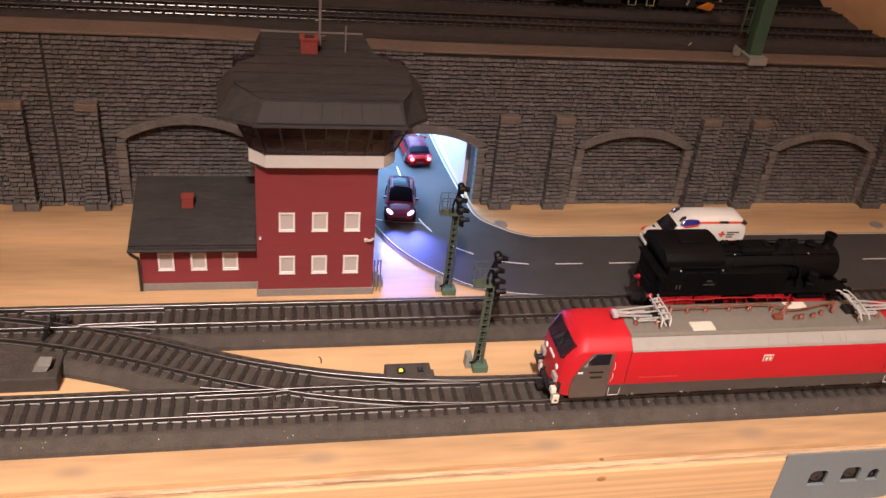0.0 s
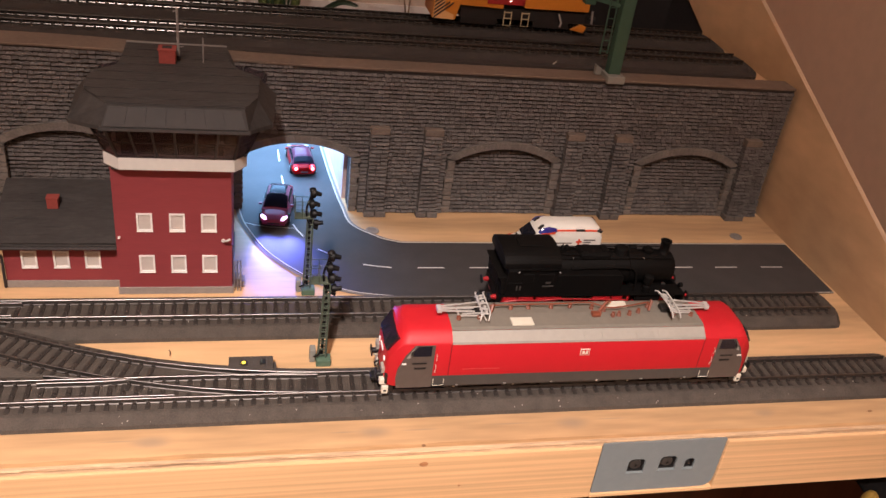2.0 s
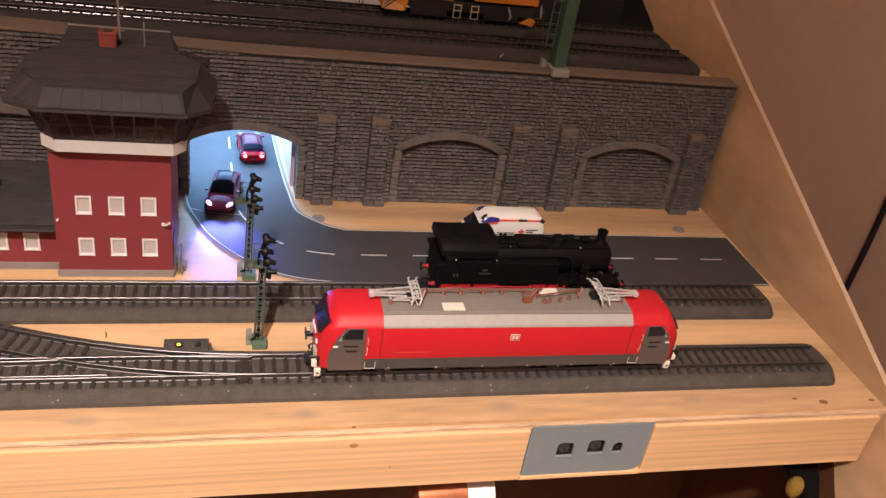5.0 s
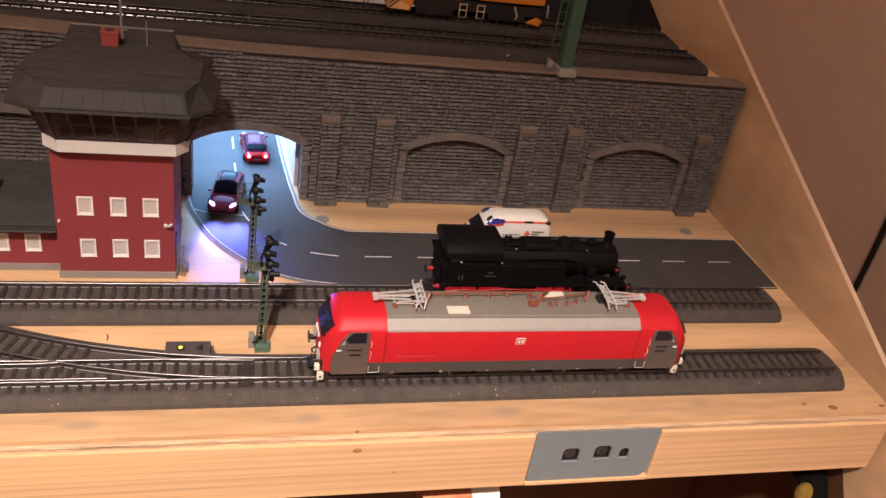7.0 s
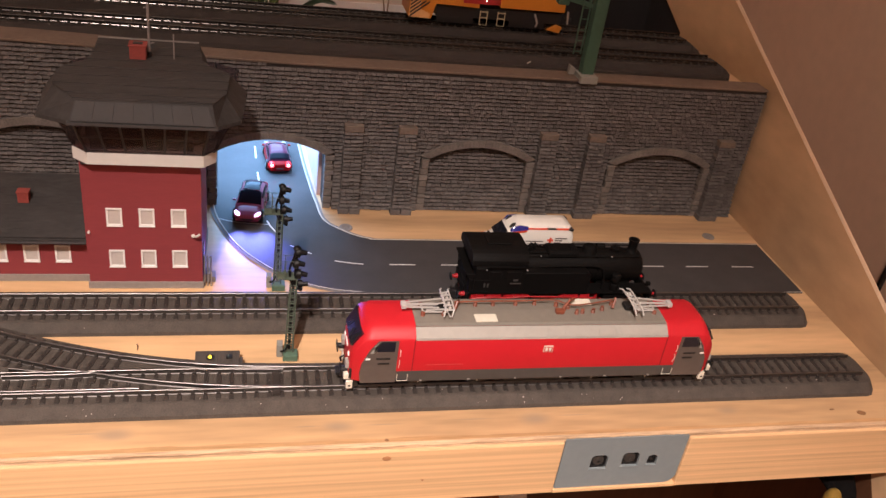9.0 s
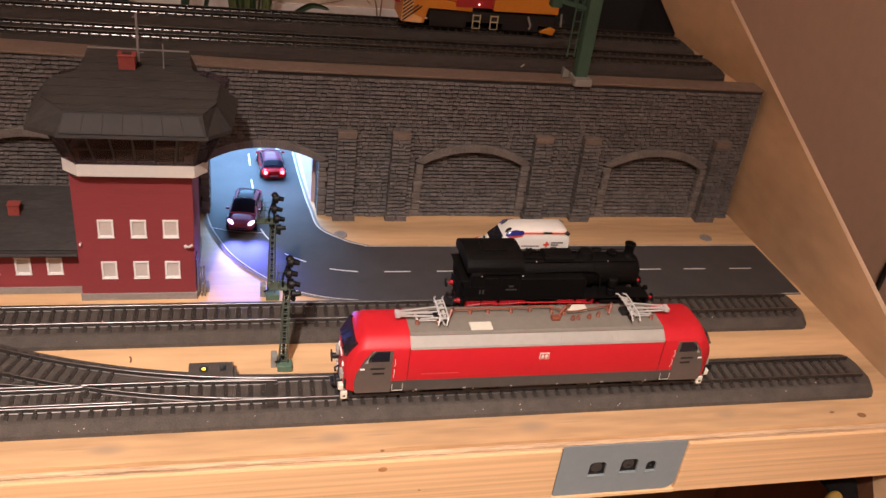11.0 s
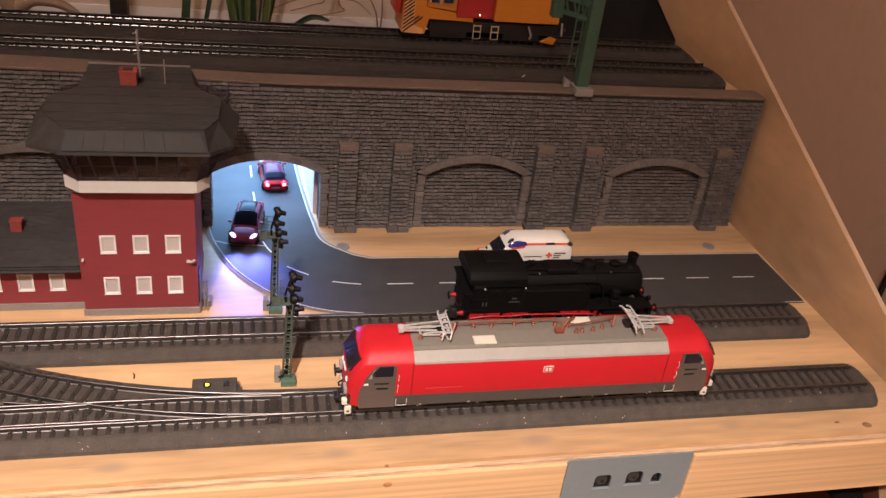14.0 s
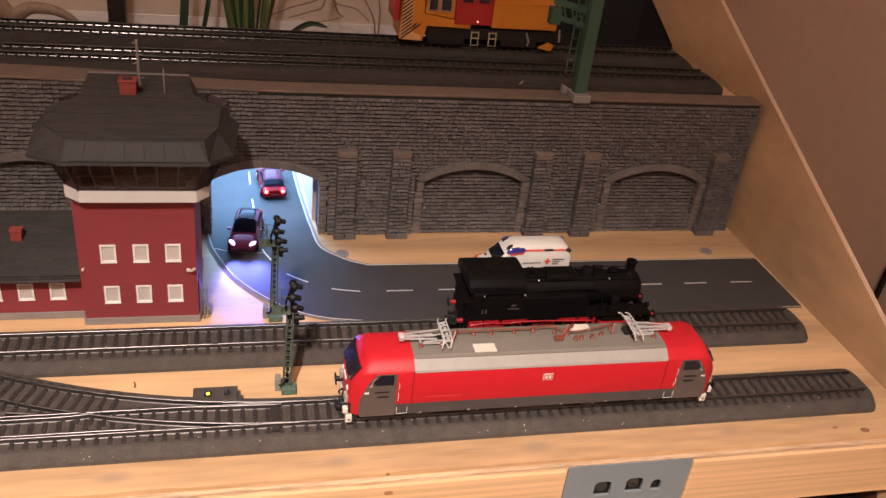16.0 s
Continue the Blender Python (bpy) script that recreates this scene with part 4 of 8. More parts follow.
# ends: windscreen, lights, buffers, coupler, snow plough
for end in (-1, 1):
    def at(d, a, z):
        return (EX + end * d, EY + a, z)

    bm = bmesh.new()
    corners = [at(0.1038, -0.0112, 0.0392), at(0.1038, 0.0112, 0.0392), at(0.0985, 0.0126, 0.0476), at(0.0985, -0.0126, 0.0476)]
    outer = [bm.verts.new(Vector(c) + Vector((end * 0.0006, 0, 0.0004))) for c in corners]
    inner = [bm.verts.new(Vector(c) - Vector((end * 0.0020, 0, 0.0006))) for c in corners]
    bm.faces.new(outer)
    bm.faces.new(inner[::-1])
    for i in range(4):
        bm.faces.new((outer[i], outer[(i + 1) % 4], inner[(i + 1) % 4], inner[i]))
    ws = part("windscreen", bm, GLASS, loco, "dark wide windscreen")
    for a in (-0.006, 0.006):
        part("wiper", beam(at(0.1050, a, 0.0396), at(0.1018, a * 0.55, 0.0450), 0.0004, 0.0004), BLACK, ws)
    for a in (-0.0086, 0.0086):
        part("headlight", lathe([(0.0012, -0.0008), (0.0016, 0.0), (0.0014, 0.0006 * end), (0.0005, 0.0008 * end)] if end > 0 else [(0.0005, -0.0008), (0.0014, -0.0006), (0.0016, 0.0), (0.0012, 0.0008)], at(0.1042, a, 0.0318), "x", 14), WHITE, loco, "clear round headlight", smooth=True)
    part("lettering_bar", box(*sorted((EX + end * 0.1030, EX + end * 0.1049)), EY - 0.0035, EY + 0.0035, 0.0330, 0.0342), WHITE, loco)
    part("buffer_beam", box(*sorted((EX + end * 0.1000, EX + end * 0.1042)), EY - 0.0145, EY + 0.0145, 0.0195, 0.0262, 0.0005), BLACK, loco, "black buffer beam")
    for a in (-0.0100, 0.0100):
        bf = part("buffer", rod(at(0.1035, a, 0.0228), at(0.1078, a, 0.0228), 0.0015, n=12), BLACK, loco, smooth=True)
        part("buffer_plate", box(*sorted((EX + end * 0.1078, EX + end * 0.1086)), EY + a - 0.0033, EY + a + 0.0033, 0.0208, 0.0248, 0.0003), BLACK, bf)
        part("buffer_box", box(*sorted((EX + end * 0.1040, EX + end * 0.1060)), EY + a - 0.0026, EY + a + 0.0026, 0.0250, 0.0288, 0.0004), PALE_GREY, bf, "pale box above the buffer")
    part("coupler", box(*sorted((EX + end * 0.1030, EX + end * 0.1095)), EY - 0.0030, EY + 0.0030, 0.0125, 0.0145, 0.0004), BLACK, loco, "black coupler hook")
    part("brake_hose", pipe([at(0.1042, 0.0045, 0.0205), at(0.1068, 0.0048, 0.0185), at(0.1062, 0.0052, 0.0160)], 0.0005, 8), BLACK, loco)
    part("rail_guard", prism([(EX + end * 0.0985, 0.0125), (EX + end * 0.1045, 0.0125), (EX + end * 0.1035, 0.0185), (EX + end * 0.0990, 0.0185)], "y", EY - 0.0120, EY + 0.0120), BLACK, loco, "black rail guard")
    for a in (-0.0118, 0.0118):
        gb = part("guard_bracket", box(*sorted((EX + end * 0.1016, EX + end * 0.1050)), EY + a - 0.0018, EY + a + 0.0018, 0.0120, 0.0172, 0.0004), CREAM, loco, "white bracket at the rail guard")
        part("bracket_slot", box(*sorted((EX + end * 0.1027, EX + end * 0.1040)), EY + a - 0.0020, EY + a + 0.0020, 0.0136, 0.0146), BLACK, gb)
        part("hose_box", box(*sorted((EX + end * 0.1030, EX + end * 0.1068)), EY + a * 1.02 - 0.0020, EY + a * 1.02 + 0.0020, 0.0188, 0.0222, 0.0004), CREAM, gb, "white box below the buffer")

# bogies
for end in (-1, 1):
    bc = EX + end * 0.0500
    for side in (-1, 1):
        y = EY + side * 0.0112
        fr = part("bogie_frame", prism([(bc - 0.0250, 0.0165), (bc - 0.0225, 0.0150), (bc - 0.0165, 0.0146), (bc - 0.0085, 0.0158), (bc + 0.0085, 0.0158), (bc + 0.0165, 0.0146), (bc + 0.0225, 0.0150), (bc + 0.0250, 0.0165), (bc + 0.0250, 0.0184), (bc - 0.0250, 0.0184)], "y", *sorted((y, y + side * 0.0020)), 0.0003), BOGIE, loco, "bogie side frame painted near black for shadow")
        for a in (-0.0165, 0.0165):
            part("axle_box", rod((bc + a, y + side * 0.0018, 0.0164), (bc + a, y + side * 0.0030, 0.0164), 0.0016, n=12), BOGIE, fr, smooth=True)
            part("axle_cap", rod((bc + a, y + side * 0.0030, 0.0164), (bc + a, y + side * 0.0033, 0.0164), 0.0006, n=8), SILVER, fr, "small bright axle cap")
            for s2 in (-0.0040, 0.0040):
                part("spring", rod((bc + a + s2, y + side * 0.0025, 0.0160), (bc + a + s2, y + side * 0.0025, 0.0190), 0.0009, n=8), BLACK, fr)
        part("damper", rod((bc - 0.0060, y + side * 0.0026, 0.0170), (bc + 0.0060, y + side * 0.0026, 0.0182), 0.0007, n=8), BOGIE, fr)
    for a in (-0.0165, 0.0165):
        wheelset(loco, bc + a, EY, RAIL_TOP + 0.0069, 0.0069, STEEL)
for side in (-1, 1):
    part("transformer_tank", box(EX - 0.0180, EX + 0.0180, *sorted((EY, EY + side * 0.0138)), 0.0148, 0.0192, 0.0008), BLACK, loco, "black underfloor tank")
    for x0, x1 in ((-0.0240, -0.0200), (0.0195, 0.0235)):
        part("cable_box", box(EX + x0, EX + x1, *sorted((EY + side * 0.0100, EY + side * 0.0142)), 0.0158, 0.0190, 0.0004), BOGIE, loco)
part("underframe", box(EX - 0.0980, EX + 0.0980, EY - 0.0110, EY + 0.0110, 0.0165, 0.0192), BLACK, loco)

# pantographs, folded
for end in (-1, 1):
    pz = ROOF + 0.0010
    pan = part("pantograph_base", box(*sorted((EX + end * 0.0548, EX + end * 0.0668)), EY - 0.0042, EY - 0.0034, pz + 0.0014, pz + 0.0020), PANTO, loco, "pale grey folded pantograph")
    part("base_rail", box(*sorted((EX + end * 0.0548, EX + end * 0.0668)), EY + 0.0034, EY + 0.0042, pz + 0.0014, pz + 0.0020), PANTO, pan)
    for d in (0.0552, 0.0664):
        part("cross_bar", box(*sorted((EX + end * (d - 0.0005), EX + end * (d + 0.0005))), EY - 0.0042, EY + 0.0042, pz + 0.0014, pz + 0.0020), PANTO, pan)
        for a in (-0.0042, 0.0042):
            part("insulator", lathe([(0.0009, -0.0012), (0.0013, -0.0006), (0.0008, 0.0), (0.0013, 0.0006), (0.0008, 0.0014)], (EX + end * d, EY + a, pz + 0.0006), "z", 10), BROWN_RED, pan, "brown insulator")
    knee = Vector((EX + end * 0.0765, EY, pz + 0.0034))
    for a in (-0.0014, 0.0014):
        part("lower_arm", beam((EX + end * 0.0575, EY + a, pz + 0.0026), knee + Vector((0, a, 0)), 0.0007, 0.0008), PANTO, pan)
    part("knee_joint", box(knee.x - 0.0013, knee.x + 0.0013, EY - 0.0024, EY + 0.0024, knee.z - 0.0010, knee.z + 0.0014, 0.0003), PANTO, pan)
    for a in (-0.0018, 0.0018):
        part("upper_arm", beam(knee + Vector((0, a * 0.8, 0.0008)), (EX + end * 0.0548, EY + a * 1.2, pz + 0.0062), 0.0005, 0.0006), PANTO, pan)
    part("push_rod", beam((EX + end * 0.0648, EY - 0.0036, pz + 0.0026), (EX + end * 0.0535, EY - 0.0046, pz + 0.0040), 0.0005, 0.0007), PANTO, pan)
    for d in (0.0512, 0.0556):
        part("contact_strip", pipe(smooth_line([(EX + end * (d + g), EY + a, pz + z) for a, z, g in ((-0.0108, 0.0032, 0.0010), (-0.0098, 0.0052, 0.0005), (-0.0080, 0.0066, 0.0), (0.0, 0.0071, 0.0), (0.0080, 0.0070, 0.0), (0.0098, 0.0068, -0.0003), (0.0112, 0.0062, -0.0012))], 3), 0.00042, 8), PANTO, pan, "pale grey contact strip with bent horns")
    for a, h in ((-0.0082, 0.0060), (-0.0046, 0.0066), (0.0002, 0.0070), (0.0048, 0.0068), (0.0082, 0.0064)):
        part("head_bar", beam((EX + end * 0.0508, EY + a, pz + h), (EX + end * 0.0560, EY + a * 0.9, pz + h - 0.0008), 0.0005, 0.0008), PANTO, pan)
    for a in (-0.0064, -0.0022, 0.0026, 0.0066):
        part("head_spring", rod((EX + end * 0.0532, EY + a, pz + 0.0066), (EX + end * 0.0542, EY + a * 0.8, pz + 0.0036), 0.00055, n=8), SILVER, pan)
        part("spring_cup", box(*sorted((EX + end * 0.0520, EX + end * 0.0534)), EY + a - 0.0007, EY + a + 0.0007, pz + 0.0054, pz + 0.0066, 0.0002), PANTO, pan)
    part("cross_tube", rod((EX + end * 0.0545, EY - 0.0085, pz + 0.0050), (EX + end * 0.0545, EY + 0.0085, pz + 0.0056), 0.0004, n=8), PANTO, pan)
    part("stop_rod", pipe([(EX + end * 0.0560, EY - 0.0052, pz + 0.0016), (EX + end * 0.0535, EY - 0.0060, pz + 0.0030), (EX + end * 0.0528, EY - 0.0092, pz + 0.0022)], 0.0004, 6), PANTO, pan)
    part("drive_box", box(*sorted((EX + end * 0.0500, EX + end * 0.0590)), EY - 0.0015, EY + 0.0045, pz - 0.0002, pz + 0.0024, 0.0005), BLACK, pan, "black drive box under the arm")

# brown roof conductors on insulators
yl = EY + 0.0030
line = [(EX - 0.048, yl + 0.001, 0.0556), (EX - 0.030, yl + 0.0012, 0.0560), (EX - 0.010, yl + 0.0016, 0.0558), (EX + 0.008, yl + 0.002, 0.0562), (EX + 0.014, yl - 0.001, 0.0562), (EX + 0.020, yl - 0.003, 0.0560), (EX + 0.032, yl - 0.001, 0.0560), (EX + 0.044, yl + 0.002, 0.0560)]
cond = part("roof_conductor", pipe(smooth_line(line, 4), 0.00042, 8), BROWN_RED, loco, "thin brown roof conductor")
for x, a in ((-0.047, 0.003), (-0.036, 0.004), (-0.026, 0.0042), (-0.013, 0.0045), (-0.002, 0.0048), (0.010, 0.003), (0.0135, -0.001), (0.0165, 0.001), (0.0200, -0.004), (0.0235, -0.0035), (0.030, -0.003), (0.036, -0.001), (0.0435, 0.004)):
    part("insulator", lathe([(0.0008, 0.0), (0.0013, 0.0006), (0.0008, 0.0011), (0.0012, 0.0018), (0.0007, 0.0024), (0.0010, 0.0030)], (EX + x, EY + a, ROOF + 0.0006), "z", 10), BROWN_RED, cond, smooth=True)
for x0, x1, a in ((-0.0495, -0.0455, 0.0), (0.0125, 0.0215, 0.0015), (0.0420, 0.0462, 0.002)):
    part("switch_bar", pipe([(EX + x0, EY + a - 0.003, 0.0545), (EX + (x0 + x1) / 2, EY + a, 0.0585), (EX + x1, EY + a + 0.0045, 0.0560)], 0.0008, 8), BROWN_RED, cond)
part("main_switch", box(EX + 0.0080, EX + 0.0130, EY - 0.0045, EY - 0.0010, ROOF + 0.0006, ROOF + 0.0030, 0.0006), BROWN_RED, cond)

# ---- the black steam locomotive on the far track ----
COAL = shader("satin_black_paint", (0.0042, 0.0036, 0.0034), 0.62, spread=0.25, grain=300, coarse=40, spec=0.12)
RUNNING_RED = shader("running_gear_red", (0.36, 0.012, 0.017), 0.4, spread=0.15, grain=300)
DIM_GREY = shader("dim_grey_lettering", (0.046, 0.042, 0.038), 0.6, spread=0.2)
SX, SY = 0.0262, FAR_Y
steam = thing("steam_locomotive", "black tank steam locomotive with red running gear on the far track", "locomotive", (SX, SY, RAIL_TOP))
REAR, FRONT_END = SX - 0.0537, SX + 0.0680
CAB0, CAB1 = SX - 0.0535, SX - 0.0200


def rounded_roof(w, eave, top, n=8):
    return [(SY + w * math.copysign(abs(math.cos(a)) ** 0.75, math.cos(a)), eave + (top - eave) * math.sin(a) ** 0.7) for a in (math.pi * k / n for k in range(n + 1))]


FLOORZ = 0.0275
cab = part("cab", prism([(SY - 0.0170, FLOORZ), (SY - 0.0170, 0.0445), (SY - 0.0155, 0.0480), (SY + 0.0155, 0.0480), (SY + 0.0170, 0.0445), (SY + 0.0170, FLOORZ)], "x", CAB0 + 0.0020, CAB1), COAL, steam, "black cab")
part("cab_roof", prism([*rounded_roof(0.0166, 0.0465, 0.0552, 12)], "x", CAB0 - 0.0009, CAB1 + 0.0012, 0.0002), COAL, steam, "rounded black cab roof", smooth=True)
part("roof_vent", box(CAB0 + 0.010, CAB1 - 0.008, SY - 0.0055, SY + 0.0055, 0.0548, 0.0562, 0.0005), COAL, steam)
bunker = part("coal_bunker", prism([(CAB0 - 0.0006, FLOORZ), (CAB0 - 0.0006, 0.0360), (CAB0 - 0.0036, 0.0402), (CAB0 + 0.0070, 0.0402), (CAB0 + 0.0070, FLOORZ)], "y", SY - 0.0160, SY + 0.0160, 0.0004), COAL, steam, "black coal bunker behind the cab")
for side in (-1, 1):
    y0, y1 = sorted((SY + side * 0.0165, SY + side * 0.0174))
    for x0, x1 in ((CAB0 + 0.0110, CAB0 + 0.0185), (CAB0 + 0.0215, CAB0 + 0.0310)):
        part("cab_window", box(x0, x1, y0, y1, 0.0375, 0.0430, 0.0004), COAL, cab, "dark cab window")
    part("window_visor", box(CAB0 + 0.0090, CAB1 - 0.001, *sorted((SY + side * 0.0150, SY + side * 0.0184)), 0.0462, 0.0467), COAL, cab)
    for x in (CAB0 + 0.0083, CAB1 + 0.0004):
        part("marker_lamp", lathe([(0.0003, -0.0005), (0.00036, 0.0), (0.0002, 0.0004)], (x, SY + side * 0.0176, 0.0446), "y", 8), WHITE, cab, "tiny pale lamp")
    # side tank
    tank = part("side_tank", prism([(CAB1, FLOORZ), (SX + 0.0235, FLOORZ), (SX + 0.0235, 0.0400), (SX + 0.0215, 0.0420), (CAB1, 0.0420)], "y", *sorted((SY + side * 0.0095, SY + side * 0.0170)), 0.0005), COAL, steam, "black side water tank")
    part("running_plate", box(REAR, FRONT_END, *sorted((SY + side * 0.0060, SY + side * 0.0172)), FLOORZ - 0.0008, FLOORZ + 0.0002), COAL, steam)
    part("edge_line", box(CAB0, SX + 0.0600, *sorted((SY + side * 0.0168, SY + side * 0.0175)), FLOORZ - 0.0004, FLOORZ), COAL, steam)
    part("number_bar", box(SX - 0.0288, SX - 0.0218, *sorted((SY + side * 0.0169, SY + side * 0.0173)), 0.0340, 0.0348), DIM_GREY, tank)
    part("number_bar", box(SX - 0.0270, SX - 0.0240, *sorted((SY + side * 0.0169, SY + side * 0.0173)), 0.0362, 0.0378), DIM_GREY, tank)
    for dx in (0.0, 0.0021):
        part("number_bar", box(CAB0 + 0.0082 + dx, CAB0 + 0.0091 + dx, *sorted((SY + side * 0.0169, SY + side * 0.0173)), 0.0316, 0.0344), DIM_GREY, bunker)
    # handrail and pipes along the boiler
    part("handrail", pipe([(SX - 0.018, SY + side * 0.0072, 0.0482), (SX + 0.058, SY + side * 0.0072, 0.0482)], 0.0003, 8), COAL, steam, "thin dark handrail along the boiler")
    for x in (-0.0085, 0.0385):
        part("rail_knob", lathe([(0.0002, -0.0005), (0.00034, 0.0), (0.0002, 0.0005)], (SX + x, SY + side * 0.0075, 0.0484), "y", 8), WHITE, steam, "tiny pale handrail knob")
    part("feed_pipe", pipe(smooth_line([(SX - 0.010, SY + side * 0.0112, 0.0430), (SX + 0.012, SY + side * 0.0116, 0.0440), (SX + 0.030, SY + side * 0.0112, 0.0430), (SX + 0.034, SY + side * 0.0125, 0.0370), (SX + 0.034, SY + side * 0.0130, FLOORZ)], 4), 0.0007, 8), COAL, steam)
    part("air_pump", lathe([(0.0020, 0.0), (0.0028, 0.0005), (0.0028, 0.0045), (0.0018, 0.0050), (0.0018, 0.0065), (0.0030, 0.0070), (0.0030, 0.0115), (0.0018, 0.0122)], (SX + 0.0420, SY + side * 0.0138, FLOORZ), "z", 14), COAL, steam, smooth=True)
    # cylinders and valve chest
    part("cylinder", lathe([(0.0040, -0.0090), (0.0050, -0.0082), (0.0050, 0.0082), (0.0040, 0.0090), (0.0012, 0.0100)], (SX + 0.0440, SY + side * 0.0132, 0.0160), "x", 16), RUNNING_RED, steam, "red cylinder", smooth=True)
    part("valve_chest", lathe([(0.0024, -0.0085), (0.0030, -0.0078), (0.0030, 0.0078), (0.0024, 0.0085)], (SX + 0.0440, SY + side * 0.0128, 0.0232), "x", 14), COAL, steam, smooth=True)
    # frame, steps, boxes
    part("frame_plate", prism([(SX - 0.0525, 0.0225), (SX - 0.0525, 0.0165), (SX - 0.040, 0.0155), (SX - 0.030, 0.0205), (SX + 0.030, 0.0205), (SX + 0.036, 0.0155), (SX + 0.056, 0.0165), (SX + 0.066, 0.0225), (SX + 0.066, FLOORZ - 0.001), (SX - 0.0525, FLOORZ - 0.001)], "y", *sorted((SY + side * 0.0058, SY + side * 0.0072))), RUNNING_RED, steam, "red frame plate")
    for x0, x1, z0, z1 in ((-0.0520, -0.0430, 0.0185, 0.0262), (-0.0425, -0.0330, 0.0205, 0.0262), (-0.0300, -0.0145, 0.0228, 0.0265), (0.0060, 0.0180, 0.0228, 0.0262), (0.0190, 0.0260, 0.0235, 0.0262)):
        part("underfloor_box", box(SX + x0, SX + x1, *sorted((SY + side * 0.0110, SY + side * 0.0166)), z0, z1, 0.0006), RUNNING_RED, steam, "red box below the running plate")
    for x in (-0.0465, -0.0345):
        part("air_tank", rod((SX + x - 0.005, SY + side * 0.0140, 0.0140), (SX + x + 0.005, SY + side * 0.0140, 0.0140), 0.0024, n=12), RUNNING_RED, steam, smooth=True)
    for z in (0.0288, 0.0366):
        part("bunker_rail", pipe([(CAB0 - 0.0004, SY + side * 0.0168, z), (CAB0 + 0.0115, SY + side * 0.0176, z)], 0.00016, 6), COAL, bunker)
    # steps, brake hangers and pipes below the plate
    for x in (-0.0470, -0.0300, 0.0300):
        st = part("step_hanger", beam((SX + x, SY + side * 0.0160, FLOORZ - 0.0008), (SX + x - 0.0010, SY + side * 0.0162, 0.0130), 0.0005, 0.0016), RUNNING_RED, steam, "red step hanger")
        for z in (0.0135, 0.0185):
            part("tread", box(SX + x - 0.0030, SX + x + 0.0022, *sorted((SY + side * 0.0140, SY + side * 0.0168)), z, z + 0.0005), RUNNING_RED, st)
    for x in (-0.0320, -0.0115, 0.0095):
        part("brake_hanger", beam((SX + x, SY + side * 0.0090, 0.0235), (SX + x + 0.0012, SY + side * 0.0092, 0.0150), 0.0012, 0.0010), RUNNING_RED, steam)
        part("brake_shoe", box(SX + x - 0.0004, SX + x + 0.0016, *sorted((SY + side * 0.0078, SY + side * 0.0104)), 0.0148, 0.0195, 0.0003), COAL, steam)
    for x in (-0.0070, 0.0150):
        part("sand_pipe", pipe(smooth_line([(SX + x, SY + side * 0.0100, FLOORZ), (SX + x + 0.0020, SY + side * 0.0112, 0.0210), (SX + x + 0.0060, SY + side * 0.0100, 0.0130)], 4), 0.0004, 6), COAL, steam)
    part("reverser_rod", beam((SX - 0.0180, SY + side * 0.0150, 0.0250), (SX + 0.0320, SY + side * 0.0140, 0.0225), 0.0006, 0.0010), STEEL, steam)
    # pipes and brackets along the plate's edge
    part("brake_pipe", pipe(smooth_line([(SX - 0.0515, SY + side * 0.0172, 0.0232), (SX - 0.0400, SY + side * 0.0176, 0.0246), (SX - 0.0280, SY + side * 0.0174, 0.0240), (SX - 0.0160, SY + side * 0.0176, 0.0250), (SX + 0.0050, SY + side * 0.0174, 0.0246), (SX + 0.0280, SY + side * 0.0170, 0.0236)], 4), 0.0005, 6), RUNNING_RED, steam)
    for x, z in ((-0.0490, 0.0215), (-0.0405, 0.0225), (-0.0335, 0.0210), (-0.0255, 0.0225), (-0.0195, 0.0215), (0.0080, 0.0225), (0.0150, 0.0215), (0.0245, 0.0222)):
        part("pipe_bracket", beam((SX + x, SY + side * 0.0168, FLOORZ - 0.0008), (SX + x + 0.0006, SY + side * 0.0172, z), 0.0010, 0.0007), RUNNING_RED, steam)
    for x in (-0.0115, -0.0040, 0.0020):
        part("valve_link", beam((SX + x, SY + side * 0.0140, FLOORZ - 0.0008), (SX + x + 0.0030, SY + side * 0.0146, 0.0170), 0.0009, 0.0012), RUNNING_RED, steam)
    # rods
    part("coupling_rod", prism([(SX - 0.0235, 0.0148), (SX + 0.0205, 0.0148), (SX + 0.0205, 0.0166), (SX - 0.0235, 0.0166)], "y", *sorted((SY + side * 0.0102, SY + side * 0.0110)), 0.0002), STEEL, steam, "steel coupling rod")
    part("connecting_rod", beam((SX - 0.0010, SY + side * 0.0118, 0.0150), (SX + 0.0345, SY + side * 0.0118, 0.0168), 0.0008, 0.0018), STEEL, steam)
for x in (-0.0220, -0.0010, 0.0200):
    wheelset(steam, SX + x, SY, RAIL_TOP + 0.0078, 0.0078, RUNNING_RED, name="driving_wheel")
for x in (-0.0450, 0.0560):
    wheelset(steam, SX + x, SY, RAIL_TOP + 0.0049, 0.0049, RUNNING_RED, name="carrying_wheel")

